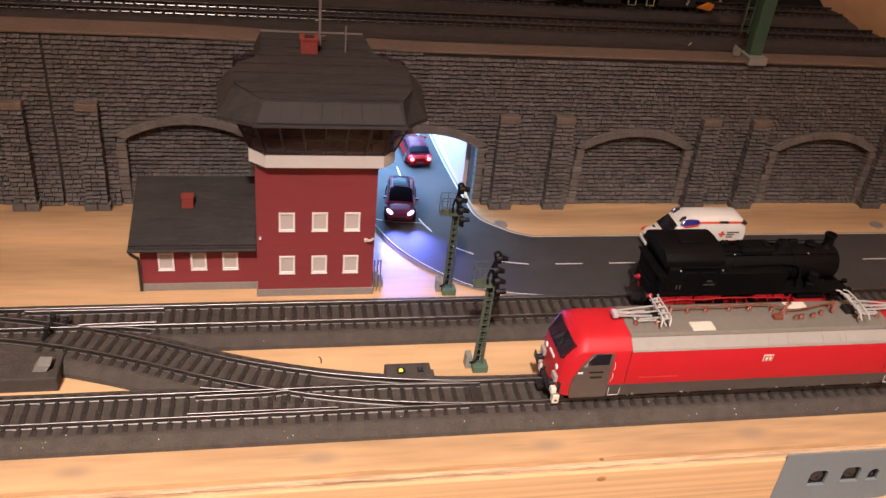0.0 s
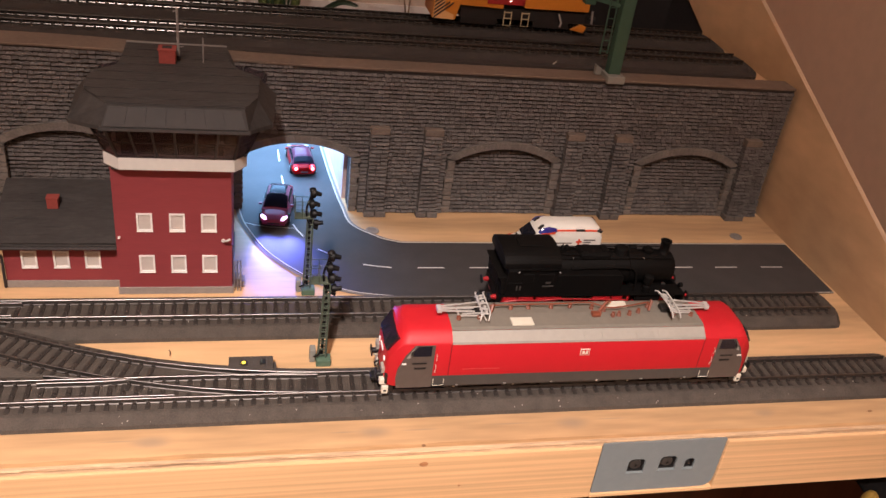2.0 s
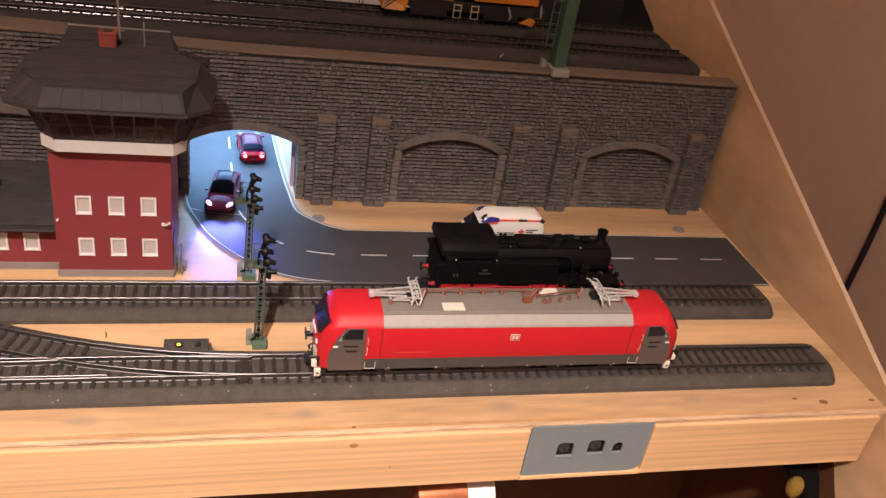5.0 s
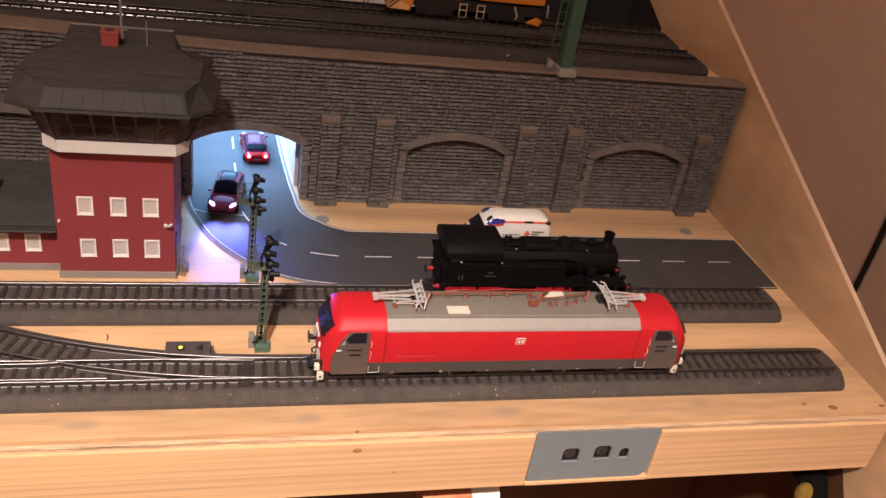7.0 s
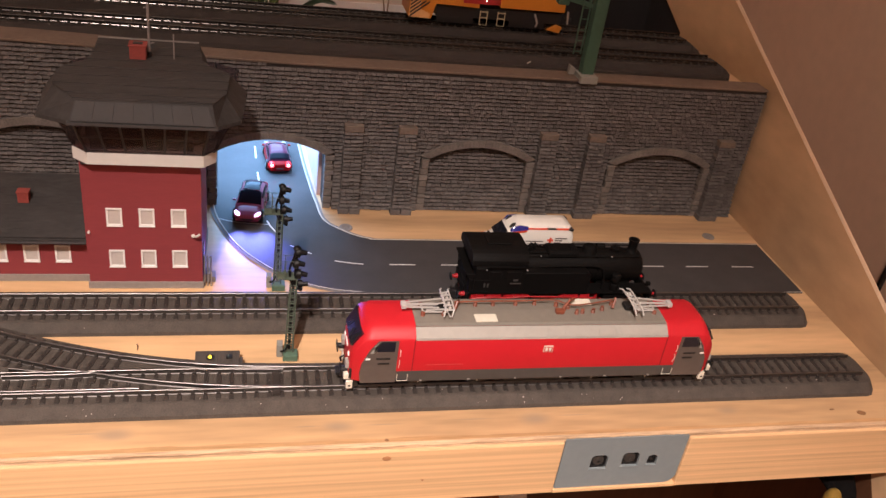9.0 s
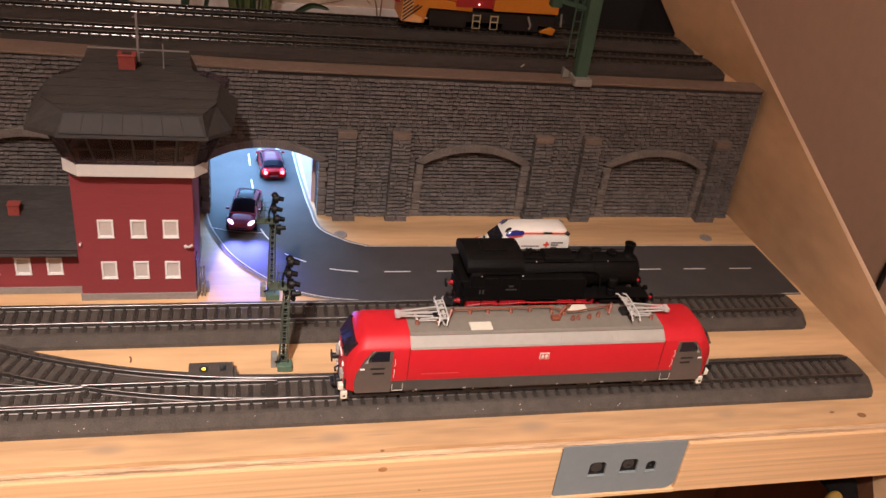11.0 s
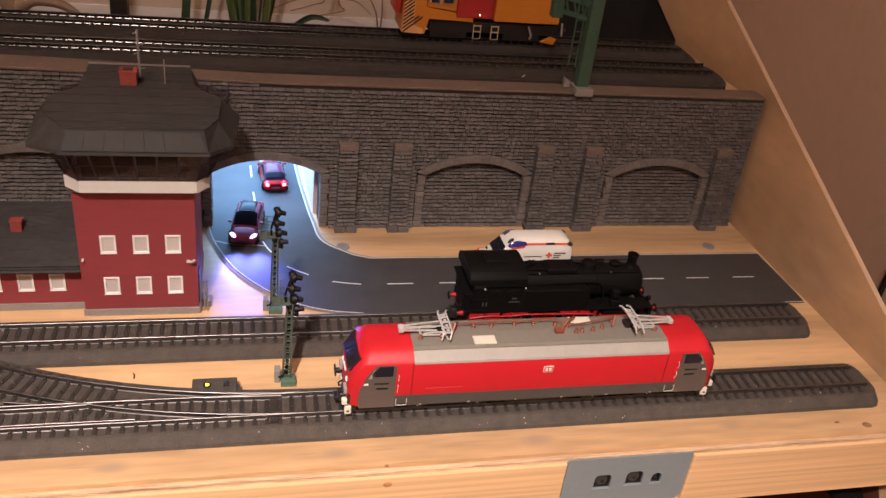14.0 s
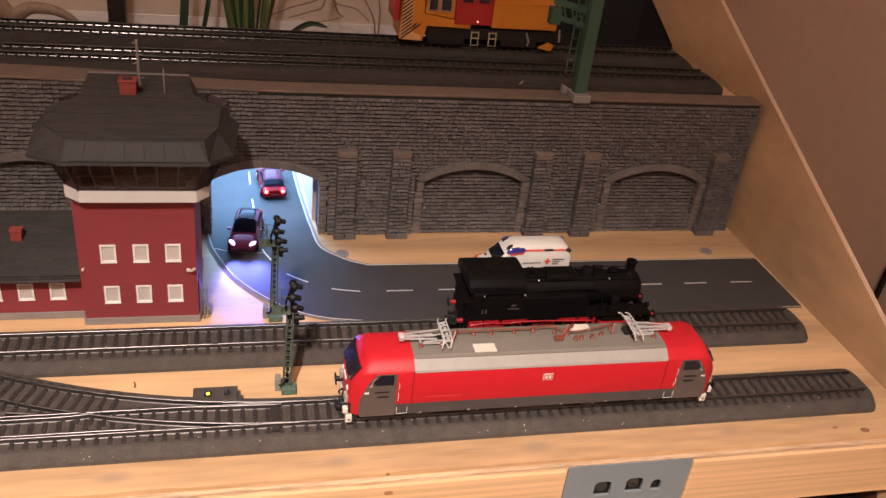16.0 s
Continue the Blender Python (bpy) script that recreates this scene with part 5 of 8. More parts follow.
BZ = 0.0384
part("boiler", lathe([(0.0100, SX - 0.020), (0.0100, SX + 0.0300)], (0, SY, BZ), "x", 28), COAL, steam, "black boiler", smooth=True)
for x in (-0.008, 0.006, 0.020):
    part("boiler_band", lathe([(0.0102, SX + x), (0.0102, SX + x + 0.0007)], (0, SY, BZ), "x", 28), COAL, steam, smooth=True)
smokebox = part("smokebox", lathe([(0.0106, SX + 0.0300), (0.0106, SX + 0.0592), (0.0098, SX + 0.0604)], (0, SY, BZ), "x", 28), COAL, steam, "black smokebox", smooth=True)
part("smokebox_door", lathe([(0.0088, SX + 0.0600), (0.0086, SX + 0.0612), (0.0070, SX + 0.0624), (0.0030, SX + 0.0631), (0.0006, SX + 0.0634)], (0, SY, BZ), "x", 24), COAL, smokebox, smooth=True)
part("door_handle", rod((SX + 0.0630, SY, BZ), (SX + 0.0646, SY, BZ), 0.0006, n=8), COAL, smokebox)
part("firebox", box(SX - 0.0200, SX - 0.0020, SY - 0.0098, SY + 0.0098, FLOORZ, BZ), COAL, steam)
part("smokebox_saddle", box(SX + 0.0330, SX + 0.0560, SY - 0.0062, SY + 0.0062, FLOORZ - 0.001, 0.0350), COAL, steam)
part("chimney", lathe([(0.0045, 0.0), (0.0034, 0.0015), (0.0029, 0.0035), (0.0031, 0.0080), (0.0036, 0.0086), (0.0036, 0.0094), (0.0026, 0.0094), (0.0024, 0.0060)], (SX + 0.0550, SY, BZ + 0.0092), "z", 18), COAL, steam, "short black chimney", smooth=True)
part("steam_dome", lathe([(0.0062, 0.0), (0.0050, 0.0015), (0.0048, 0.0052), (0.0042, 0.0068), (0.0024, 0.0078), (0.0006, 0.0080)], (SX + 0.0260, SY, BZ + 0.0066), "z", 20), COAL, steam, "round black steam dome", smooth=True)
part("sand_box", box(SX - 0.0030, SX + 0.0172, SY - 0.0062, SY + 0.0062, BZ + 0.0070, BZ + 0.0122, 0.0016), COAL, steam, "long low black sand box on the boiler")
for x in (0.0, 0.0142):
    part("sand_lid", box(SX + x - 0.0022, SX + x + 0.0022, SY - 0.0040, SY + 0.0040, BZ + 0.0120, BZ + 0.0129, 0.0004), COAL, steam)
part("feed_dome", lathe([(0.0034, 0.0), (0.0028, 0.0012), (0.0028, 0.0032), (0.0036, 0.0038), (0.0036, 0.0046), (0.0018, 0.0052), (0.0016, 0.0060)], (SX + 0.0438, SY, BZ + 0.0080), "z", 16), COAL, steam, "mushroom-shaped black valve", smooth=True)
part("whistle", rod((SX - 0.0150, SY - 0.0030, BZ + 0.0090), (SX - 0.0150, SY - 0.0030, BZ + 0.0138), 0.0007, n=8), COAL, steam)
for x in (-0.0130, -0.0105):
    part("safety_valve", lathe([(0.0010, 0.0), (0.0010, 0.0036), (0.0014, 0.0040), (0.0008, 0.0050)], (SX + x, SY + 0.0012, BZ + 0.0092), "z", 10), COAL, steam, smooth=True)
part("generator", rod((SX + 0.0330, SY + 0.0060, BZ + 0.0096), (SX + 0.0385, SY + 0.0060, BZ + 0.0096), 0.0020, n=12), COAL, steam, smooth=True)
part("pressure_pipe", pipe(smooth_line([(SX - 0.016, SY - 0.004, BZ + 0.0108), (SX + 0.000, SY - 0.005, BZ + 0.0112), (SX + 0.016, SY - 0.004, BZ + 0.0112)], 4), 0.0004, 8), COAL, steam)
for end, x in ((-1, REAR), (1, FRONT_END)):
    part("buffer_beam", box(x - 0.0009, x + 0.0009, SY - 0.0155, SY + 0.0155, 0.0195, 0.0262, 0.0003), COAL, steam, "black buffer beam")
    for a in (-0.0100, 0.0100):
        bf = part("buffer", lathe([(0.0017, 0.0), (0.0015, 0.0030), (0.0010, 0.0030), (0.0010, 0.0055)] if end > 0 else [(0.0010, -0.0055), (0.0010, -0.0030), (0.0015, -0.0030), (0.0017, 0.0)], (x, SY + a, 0.0222), "x", 12), RUNNING_RED, steam, "red buffer shank", smooth=True)
        part("buffer_plate", lathe([(0.0028, 0.0), (0.0028, 0.0006), (0.0012, 0.0009)], (x + end * 0.0055, SY + a, 0.0222), "x", 16), BLACK, bf, smooth=True)
        part("lantern", lathe([(0.0012, -0.0012), (0.0016, -0.0008), (0.0016, 0.0010), (0.0010, 0.0014)], (x - end * 0.0006, SY + a, 0.0300), "x", 12), COAL, steam, smooth=True)
    part("coupler", box(*sorted((x, x + end * 0.0080)), SY - 0.0030, SY + 0.0030, 0.0130, 0.0150, 0.0004), BLACK, steam, "black coupler hook")
    part("coupler_loop", pipe([(x + end * 0.0030, SY - 0.0040, 0.0142), (x + end * 0.0085, SY - 0.0040, 0.0160), (x + end * 0.0085, SY + 0.0040, 0.0160), (x + end * 0.0030, SY + 0.0040, 0.0142)], 0.0005, 8), BLACK, steam)
part("end_ladder", pipe([(REAR - 0.0006, SY - 0.0120, 0.0240), (REAR - 0.0014, SY - 0.0120, 0.0400), (REAR - 0.0006, SY - 0.0090, 0.0400), (REAR - 0.0014, SY - 0.0090, 0.0240)], 0.0003, 6), COAL, steam)

# ---- road vehicles ----
AMB_WHITE = shader("ambulance_cream_white", (0.80, 0.77, 0.71), 0.35, spread=0.03, coat=0.2)
ORANGE_RED = shader("signal_red_stripe", (0.75, 0.085, 0.035), 0.45, spread=0.06)
BLUE_LAMP = shader("blue_beacon_glass", (0.010, 0.014, 0.20), 0.15, spread=0.1, coat=0.4)
TYRE = shader("tyre_rubber", (0.014, 0.013, 0.013), 0.8, spread=0.2)
RIM = shader("wheel_rim", (0.30, 0.29, 0.28), 0.35, metal=0.6)
PURPLE = shader("dark_red_metallic", (0.24, 0.020, 0.075), 0.38, spread=0.08)
CAR_RED = shader("bright_red_car_paint", (0.28, 0.003, 0.004), 0.35, spec=0.10, spread=0.05)
# red car's roof: the blue tunnel light's effect is put into its colour
CAR_RED_DIMMED = shader("red_roof_under_blue_light", (0.085, 0.010, 0.026), 0.30, spec=0.15, spread=0.05)
HEADLIGHT = shader("lit_headlight", (0.9, 0.9, 1.0), 0.2, glow=(0.78, 0.52, 1.0), power=3.4)
TAILLIGHT = shader("lit_tail_light", (0.6, 0.02, 0.02), 0.2, glow=(1.0, 0.012, 0.02), power=2.6)
FOGLIGHT = shader("lit_lamp_core", (1.0, 0.9, 0.9), 0.2, glow=(1.0, 0.16, 0.20), power=6.0)


def wheel(parent, x, y, z, r, w, side):
    """A tyre with its rim, axle along y."""
    y0 = y - w / 2
    t = part("wheel", lathe([(r * 0.6, 0.0), (r * 0.95, 0.0), (r, w * 0.2), (r, w * 0.8), (r * 0.95, w), (r * 0.6, w)], (x, y0, z), "y", 22), TYRE, parent, "black tyre", smooth=True)
    yr = y0 + (w if side > 0 else 0)
    part("rim", lathe([(r * 0.62, -0.0002), (r * 0.62, 0.0002), (r * 0.45, 0.0003), (r * 0.12, 0.0004)] if side > 0 else [(r * 0.12, -0.0004), (r * 0.45, -0.0003), (r * 0.62, -0.0002), (r * 0.62, 0.0002)], (x, yr, z), "y", 16), RIM, t, "grey wheel rim", smooth=True)


AX, AYN, AYF = -0.0012, 0.1428, 0.1643
amb = thing("ambulance", "white ambulance van with orange-red stripes parked on the road", "ambulance", (AX + 0.035, (AYN + AYF) / 2, 0.0012))


def tapered(profile, y0, y1, lean):
    """A side profile (x, z) skinned across y, drawn in towards its top by lean."""
    zs = [z for _, z in profile]
    z0, z1 = min(zs), max(zs)
    st = []
    for y, s in ((y0, 1), (y0 + 0.0012, 0), (y1 - 0.0012, 0), (y1, -1)):
        row = []
        for x, z in profile:
            k = lean * max(0, (z - z0) / (z1 - z0) - 0.45) / 0.55
            pull = 0.0010 if s else 0.0
            cx = sum(p[0] for p in profile) / len(profile)
            row.append((x + (pull if x < cx else -pull), y + (k if y < (y0 + y1) / 2 else -k), z - (pull if z > (z0 + z1) / 2 else 0)))
        st.append(row)
    return loft(st)


def slab(corners, thick, up=(0, 0, 1)):
    """A plate on four corners."""
    bm = bmesh.new()
    n = (Vector(corners[1]) - Vector(corners[0])).cross(Vector(corners[3]) - Vector(corners[0])).normalized() * thick
    a, b = [bm.verts.new(c) for c in corners], [bm.verts.new(Vector(c) + n) for c in corners]
    k = len(corners)
    bm.faces.new(a[::-1])
    bm.faces.new(b)
    for i in range(k):
        bm.faces.new((a[i], a[(i + 1) % k], b[(i + 1) % k], b[i]))
    return bm


WH = (AYF - AYN) / 2
AYC = (AYN + AYF) / 2


def van_section(x, roof, w=WH):
    """A section across the van at x: upright sides, drawn in towards the roof."""
    half = [(w * 0.94, 0.0046), (w, 0.0062), (w, min(0.0205, roof - 0.0022)), (w - 0.0016, min(0.0258, roof - 0.0012)), (w - 0.0028, min(0.0280, roof - 0.0006)), (w - 0.0060, roof)]
    return [(AX + x, AYC - p, z) for p, z in half] + [(AX + x, AYC + p, z) for p, z in reversed(half)]


rows = [(0.0050, 0.0086, WH * 0.80), (0.0055, 0.0112, WH * 0.90), (0.0076, 0.0130, WH * 0.98), (0.0138, 0.0152, WH), (0.0178, 0.0196, WH), (0.0215, 0.0238, WH), (0.0248, 0.0272, WH), (0.0300, 0.0296, WH), (0.0620, 0.0296, WH), (0.0668, 0.0284, WH), (0.0692, 0.0262, WH), (0.0700, 0.0235, WH * 0.98)]
part("body", loft([van_section(x, z, w) for x, z, w in rows]), AMB_WHITE, amb, "cream white van body", smooth=True)
for s in (-1, 1):
    def skin(depth=0.0006, proud=0.00022, shift=0.0):
        return sorted((AYC + s * (WH - depth - shift), AYC + s * (WH + proud - shift)))

    part("side_stripe", prism([(AX + 0.0085, 0.0086), (AX + 0.0220, 0.0088), (AX + 0.0700, 0.0110), (AX + 0.0699, 0.0132), (AX + 0.0230, 0.0114), (AX + 0.0180, 0.0126), (AX + 0.0090, 0.0118)], "y", *skin()), ORANGE_RED, amb, "orange-red side stripe")
    part("sill", prism([(AX + 0.0200, 0.0040), (AX + 0.0690, 0.0040), (AX + 0.0695, 0.0082), (AX + 0.0560, 0.0084), (AX + 0.0430, 0.0068), (AX + 0.0205, 0.0072)], "y", *skin(0.0008, 0.0003)), BLACK, amb, "black lower sill")
    part("side_window", prism([(AX + 0.0195, 0.0128), (AX + 0.0245, 0.0186), (AX + 0.0312, 0.0186), (AX + 0.0300, 0.0138)], "y", *skin(0.0006, 0.0003)), GLASS, amb, "dark cab side window")
    part("lettering_bar", box(AX + 0.0345, AX + 0.0480, *skin(), 0.0163, 0.0170), CAB_GREY, amb)
    for k in range(3):
        part("lettering_bar", box(AX + 0.0565, AX + 0.0565 + (0.0088, 0.0056, 0.0046)[k], *skin(), 0.0188 - 0.0018 * k, 0.0197 - 0.0018 * k), CAB_GREY, amb)
    for w_, h_, pr in ((0.0044, 0.0014, 0.0003), (0.0014, 0.0044, 0.0004)):
        part("red_cross", box(AX + 0.0530 - w_ / 2, AX + 0.0530 + w_ / 2, *skin(0.0006, pr), 0.0178 - h_ / 2, 0.0178 + h_ / 2), ORANGE_RED, amb, "plain red cross")
    edge = [(AYC + s * (WH - 0.0015 + 0.0004), 0.0255), (AYC + s * (WH - 0.0021 + 0.0004), 0.0266), (AYC + s * (WH - 0.0040), 0.0262), (AYC + s * (WH - 0.0034), 0.0253)]
    part("roof_line", prism(edge, "x", AX + 0.0330, AX + 0.0695), ORANGE_RED, amb, "thin orange-red line below the roof")
    y0, y1 = sorted((AYC + s * (WH - 0.0045), AYC + s * (WH - 0.0004)))
    part("beacon", tapered([(AX + 0.0225, 0.0240), (AX + 0.0245, 0.0272), (AX + 0.0300, 0.0282), (AX + 0.0352, 0.0274), (AX + 0.0365, 0.0258), (AX + 0.0240, 0.0236)], y0, y1, 0.0010), BLUE_LAMP, amb, "dark blue side beacon", smooth=True)
    part("beacon_foot", prism([(AX + 0.0255, 0.0226), (AX + 0.0345, 0.0240), (AX + 0.0345, 0.0252), (AX + 0.0240, 0.0240)], "y", *skin(0.0020, -0.0002)), ORANGE_RED, amb)
    part("roof_slot", box(AX + 0.0500, AX + 0.0565, *sorted((AYC + s * (WH - 0.0040), AYC + s * (WH - 0.0008))), 0.0256, 0.0268, 0.0003), BLACK, amb)
    part("rear_lamp_pod", tapered([(AX + 0.0650, 0.0258), (AX + 0.0682, 0.0274), (AX + 0.0704, 0.0256), (AX + 0.0696, 0.0246)], *sorted((AYC + s * (WH - 0.0045), AYC + s * (WH - 0.0004))), 0.0002), BLACK, amb, "dark rear beacon pod")
    part("mirror", box(AX + 0.0195, AX + 0.0212, *sorted((AYC + s * (WH + 0.0004), AYC + s * (WH + 0.0028))), 0.0112, 0.0150, 0.0004), BLACK, amb, "black wing mirror")
    for x in (0.0168, 0.0510):
        part("wheel_arch", lathe([(0.0001, -0.0006), (0.0052, -0.0006), (0.0052, 0.0006), (0.0001, 0.0006)], (AX + x, AYC + s * (WH - 0.0004), 0.0052), "y", 20), BLACK, amb)
        wheel(amb, AX + x, AYC + s * (WH - 0.0011), 0.0051, 0.0042, 0.0030, s)
    part("headlight", prism([(AX + 0.0052, 0.0090), (AX + 0.0092, 0.0092), (AX + 0.0086, 0.0122), (AX + 0.0060, 0.0110)], "y", *sorted((AYC + s * (WH + 0.0001), AYC + s * (WH - 0.0042))), 0.0004), ORANGE_RED, amb, "orange-tinted headlight corner")
part("windscreen", slab([(AX + 0.0144, AYC - WH + 0.0016, 0.0163), (AX + 0.0208, AYC - WH + 0.0030, 0.0234), (AX + 0.0208, AYC + WH - 0.0030, 0.0234), (AX + 0.0144, AYC + WH - 0.0016, 0.0163)], -0.0006), GLASS, amb, "large dark windscreen")
part("grille", box(AX + 0.0047, AX + 0.0070, AYC - 0.0045, AYC + 0.0045, 0.0072, 0.0098, 0.0003), BLACK, amb, "dark radiator grille")
part("bumper", box(AX + 0.0043, AX + 0.0082, AYC - WH + 0.0012, AYC + WH - 0.0012, 0.0040, 0.0068, 0.0007), AMB_WHITE, amb)
for y in (AYC - 0.0055, AYC + 0.0055):
    part("front_beacon", box(AX + 0.0110, AX + 0.0124, y - 0.0012, y + 0.0012, 0.0142, 0.0152, 0.0003), BLACK, amb)
    part("roof_beacon", tapered([(AX + 0.0228, 0.0252), (AX + 0.0242, 0.0276), (AX + 0.0266, 0.0286), (AX + 0.0276, 0.0272)], y - 0.0020, y + 0.0020, 0.0003), BLACK, amb, "dark roof beacon", smooth=True)


CAR_GLASS = shader("smoked_car_glass", (0.010, 0.008, 0.012), 0.14, spread=0.05, spec=0.035)


def round_car(label, paint, roof_paint, m, lit_front, lit_rear, glass_roof=False, length=0.0500, width=0.0208):
    """A small rounded car, nose towards +x, standing on z = 0 before it is put in place."""
    car = thing("car", label, "car", (0, 0, 0), "cars in the tunnel")
    w, L = width / 2, length / 2

    def power(v, e):
        return math.copysign(abs(v) ** e, v)

    def shape(x, rows):
        xs = [r[0] for r in rows]
        return [float(np.interp(x, xs, [r[k] for r in rows])) for k in range(1, len(rows[0]))]

    # lower body: (x, half width, sill, crown)
    low = [(-L, 0.74, 0.0034, 0.0082), (-L + 0.0008, 0.84, 0.0028, 0.0092), (-L + 0.0030, 0.93, 0.0023, 0.0101), (-L + 0.0080, 0.99, 0.0021, 0.0106), (-0.006, 1.0, 0.0021, 0.0108), (L - 0.0160, 0.99, 0.0021, 0.0105),
           (L - 0.0100, 0.97, 0.0021, 0.0098), (L - 0.0052, 0.91, 0.0023, 0.0086), (L - 0.0020, 0.80, 0.0027, 0.0071), (L - 0.0004, 0.64, 0.0032, 0.0058), (L, 0.50, 0.0036, 0.0050)]
    stations = sorted({r[0] for r in low} | {float(v) for v in np.linspace(-L, L, 23)})
    secs = []
    for x in stations:
        k, lo, top = shape(x, low)
        ring = [(x, w * k * power(math.sin(t), 0.62), lo + 0.0016 + (top - lo - 0.0016) * power(math.cos(t), 0.62)) for t in np.linspace(-math.pi / 2, math.pi / 2, 17)]
        secs.append([(x, -w * k * 0.90, lo)] + ring + [(x, w * k * 0.90, lo)])
    part("body", loft(secs), paint, car, smooth=True)

    # cabin: (x, half width at the roof, crown)
    top_rows = [(-L + 0.0034, 0.84, 0.0100), (-L + 0.0050, 0.82, 0.0124), (-L + 0.0078, 0.78, 0.0146), (-L + 0.0120, 0.74, 0.0159), (-L + 0.0180, 0.72, 0.0165), (L - 0.0280, 0.72, 0.0166), (L - 0.0235, 0.73, 0.0161), (L - 0.0190, 0.76, 0.0144), (L - 0.0150, 0.80, 0.0122), (L - 0.0112, 0.86, 0.0100)]

    def cabin_point(x, t, grow=0.0):
        k, top = shape(x, top_rows)
        base = 0.0092
        s, c = power(math.sin(t), 0.55), power(math.cos(t), 0.5)
        half = w * (0.92 + (k - 0.92) * c)
        return (x, (half + grow) * s, base + (top - base + grow) * c)

    angles = [float(v) for v in np.linspace(-math.pi / 2, math.pi / 2, 19)]
    xs = sorted({r[0] for r in top_rows} | {float(v) for v in np.linspace(-L + 0.0034, L - 0.0112, 17)})
    cabin = part("cabin", loft([[cabin_point(x, t) for t in angles] for x in xs]), roof_paint, car, smooth=True)

    def pane(x0, x1, t0, t1, n=6):
        bm = bmesh.new()
        grid = [[[bm.verts.new(cabin_point(float(x), float(t), g)) for t in np.linspace(t0, t1, n + 1)] for x in np.linspace(x0, x1, n + 1)] for g in (0.00022, -0.0004)]
        for g in grid:
            for i in range(n):
                for j in range(n):
                    bm.faces.new((g[i][j], g[i + 1][j], g[i + 1][j + 1], g[i][j + 1]))
        for i in range(n):
            for j in (0, n):
                bm.faces.new((grid[0][i][j], grid[0][i + 1][j], grid[1][i + 1][j], grid[1][i][j]))
                bm.faces.new((grid[0][j][i], grid[0][j][i + 1], grid[1][j][i + 1], grid[1][j][i]))
        return bm

    part("windscreen", pane(L - 0.0240, L - 0.0128, -1.02, 1.02, 8), CAR_GLASS, cabin, "dark windscreen", smooth=True)
    if glass_roof:
        part("glass_roof", pane(-L + 0.0110, L - 0.0248, -0.62, 0.62, 8), CAR_GLASS, cabin, "dark glass roof", smooth=True)
    part("rear_window", pane(-L + 0.0042, -L + 0.0092, -0.98, 0.98, 8), CAR_GLASS, cabin, "dark rear window", smooth=True)
    for s in (-1, 1):
        for x0, x1 in ((-L + 0.0090, -L + 0.0172), (-L + 0.0182, L - 0.0205)):
            part("side_window", pane(x0, x1, s * 1.16, s * 1.46), CAR_GLASS, cabin, "dark side window", smooth=True)
        part("wing_mirror", box(L - 0.0175, L - 0.0158, *sorted((s * (w - 0.0006), s * (w + 0.0018))), 0.0104, 0.0118, 0.0004), paint, car)
        for x in (-L + 0.0100, L - 0.0095):
            part("wheel_arch", lathe([(0.0001, -0.0006), (0.0044, -0.0006), (0.0044, 0.0006), (0.0001, 0.0006)], (x, s * (w - 0.0004), 0.0040), "y", 18), BLACK, car)
            wheel(car, x, s * (w - 0.0008), 0.0037, 0.0037, 0.0024, s)
        bm = bmesh.new()
        bmesh.ops.create_uvsphere(bm, u_segments=14, v_segments=8, radius=1.0)
        for v in bm.verts:
            v.co = Vector((L - 0.0036 + v.co.x * 0.0023, s * (w - 0.0034) + v.co.y * 0.0022 - s * v.co.x * 0.0012, 0.0073 + v.co.z * 0.0009 - v.co.x * 0.0007 + s * v.co.y * 0.0005))
        part("headlight", bm, HEADLIGHT if lit_front else SILVER, car, "glowing white headlight" if lit_front else "", smooth=True)
        tl = part("tail_light", lathe([(0.0010, -0.0008), (0.0020, -0.0005), (0.0023, 0.0006), (0.0023, 0.0030)], (-L, s * (w - 0.0036), 0.0080), "x", 18), TAILLIGHT if lit_rear else CAR_RED, car, "glowing red tail light" if lit_rear else "", smooth=True)
        if lit_rear:
            part("lamp_core", lathe([(0.0005, -0.0012), (0.0014, -0.0010), (0.0015, -0.0004)], (-L, s * (w - 0.0036), 0.0080), "x", 14), FOGLIGHT, tl, smooth=True)
    part("grille", box(L - 0.0016, L + 0.0003, -w * 0.42, w * 0.42, 0.0040, 0.0052, 0.0003), BLACK, car)
    for x0, x1 in ((-L - 0.0006, -L + 0.0016), (L - 0.0030, L - 0.0004)):
        part("bumper", box(x0, x1, -w * 0.78, w * 0.78, 0.0028, 0.0044, 0.0007), paint, car)
    part("plate", box(-L - 0.0009, -L - 0.0004, -0.0030, 0.0030, 0.0044, 0.0054), CAB_GREY, car, "blank dim plate")
    car.matrix_world = m
    return car


round_car("dark red metallic car with blue-white headlights leaving the tunnel", PURPLE, PURPLE, pose(-0.1562, 0.2108, 0.0010, 0, 0, -98), True, False, True)
round_car("bright red car with glowing tail lights entering the tunnel", CAR_RED, CAR_RED_DIMMED, pose(-0.1355, 0.2925, 0.0010, 0, 0, 94) @ Matrix.Scale(0.95, 4), False, True)
for x in (-0.1650, -0.1500):
    lamp("headlight_beam", "SPOT", look((x, 0.1825, 0.0098), (x + 0.007, 0.128, 0.0)), 0.45, (0.15, 0.17, 1.0), 0.004, 90, 1.0)
lamp("tail_light_glow", "SPOT", look((-0.1345, 0.2715, 0.0090), (-0.1345, 0.20, 0.004)), 0.06, (1.0, 0.04, 0.03), 0.002, 120, 0.8)

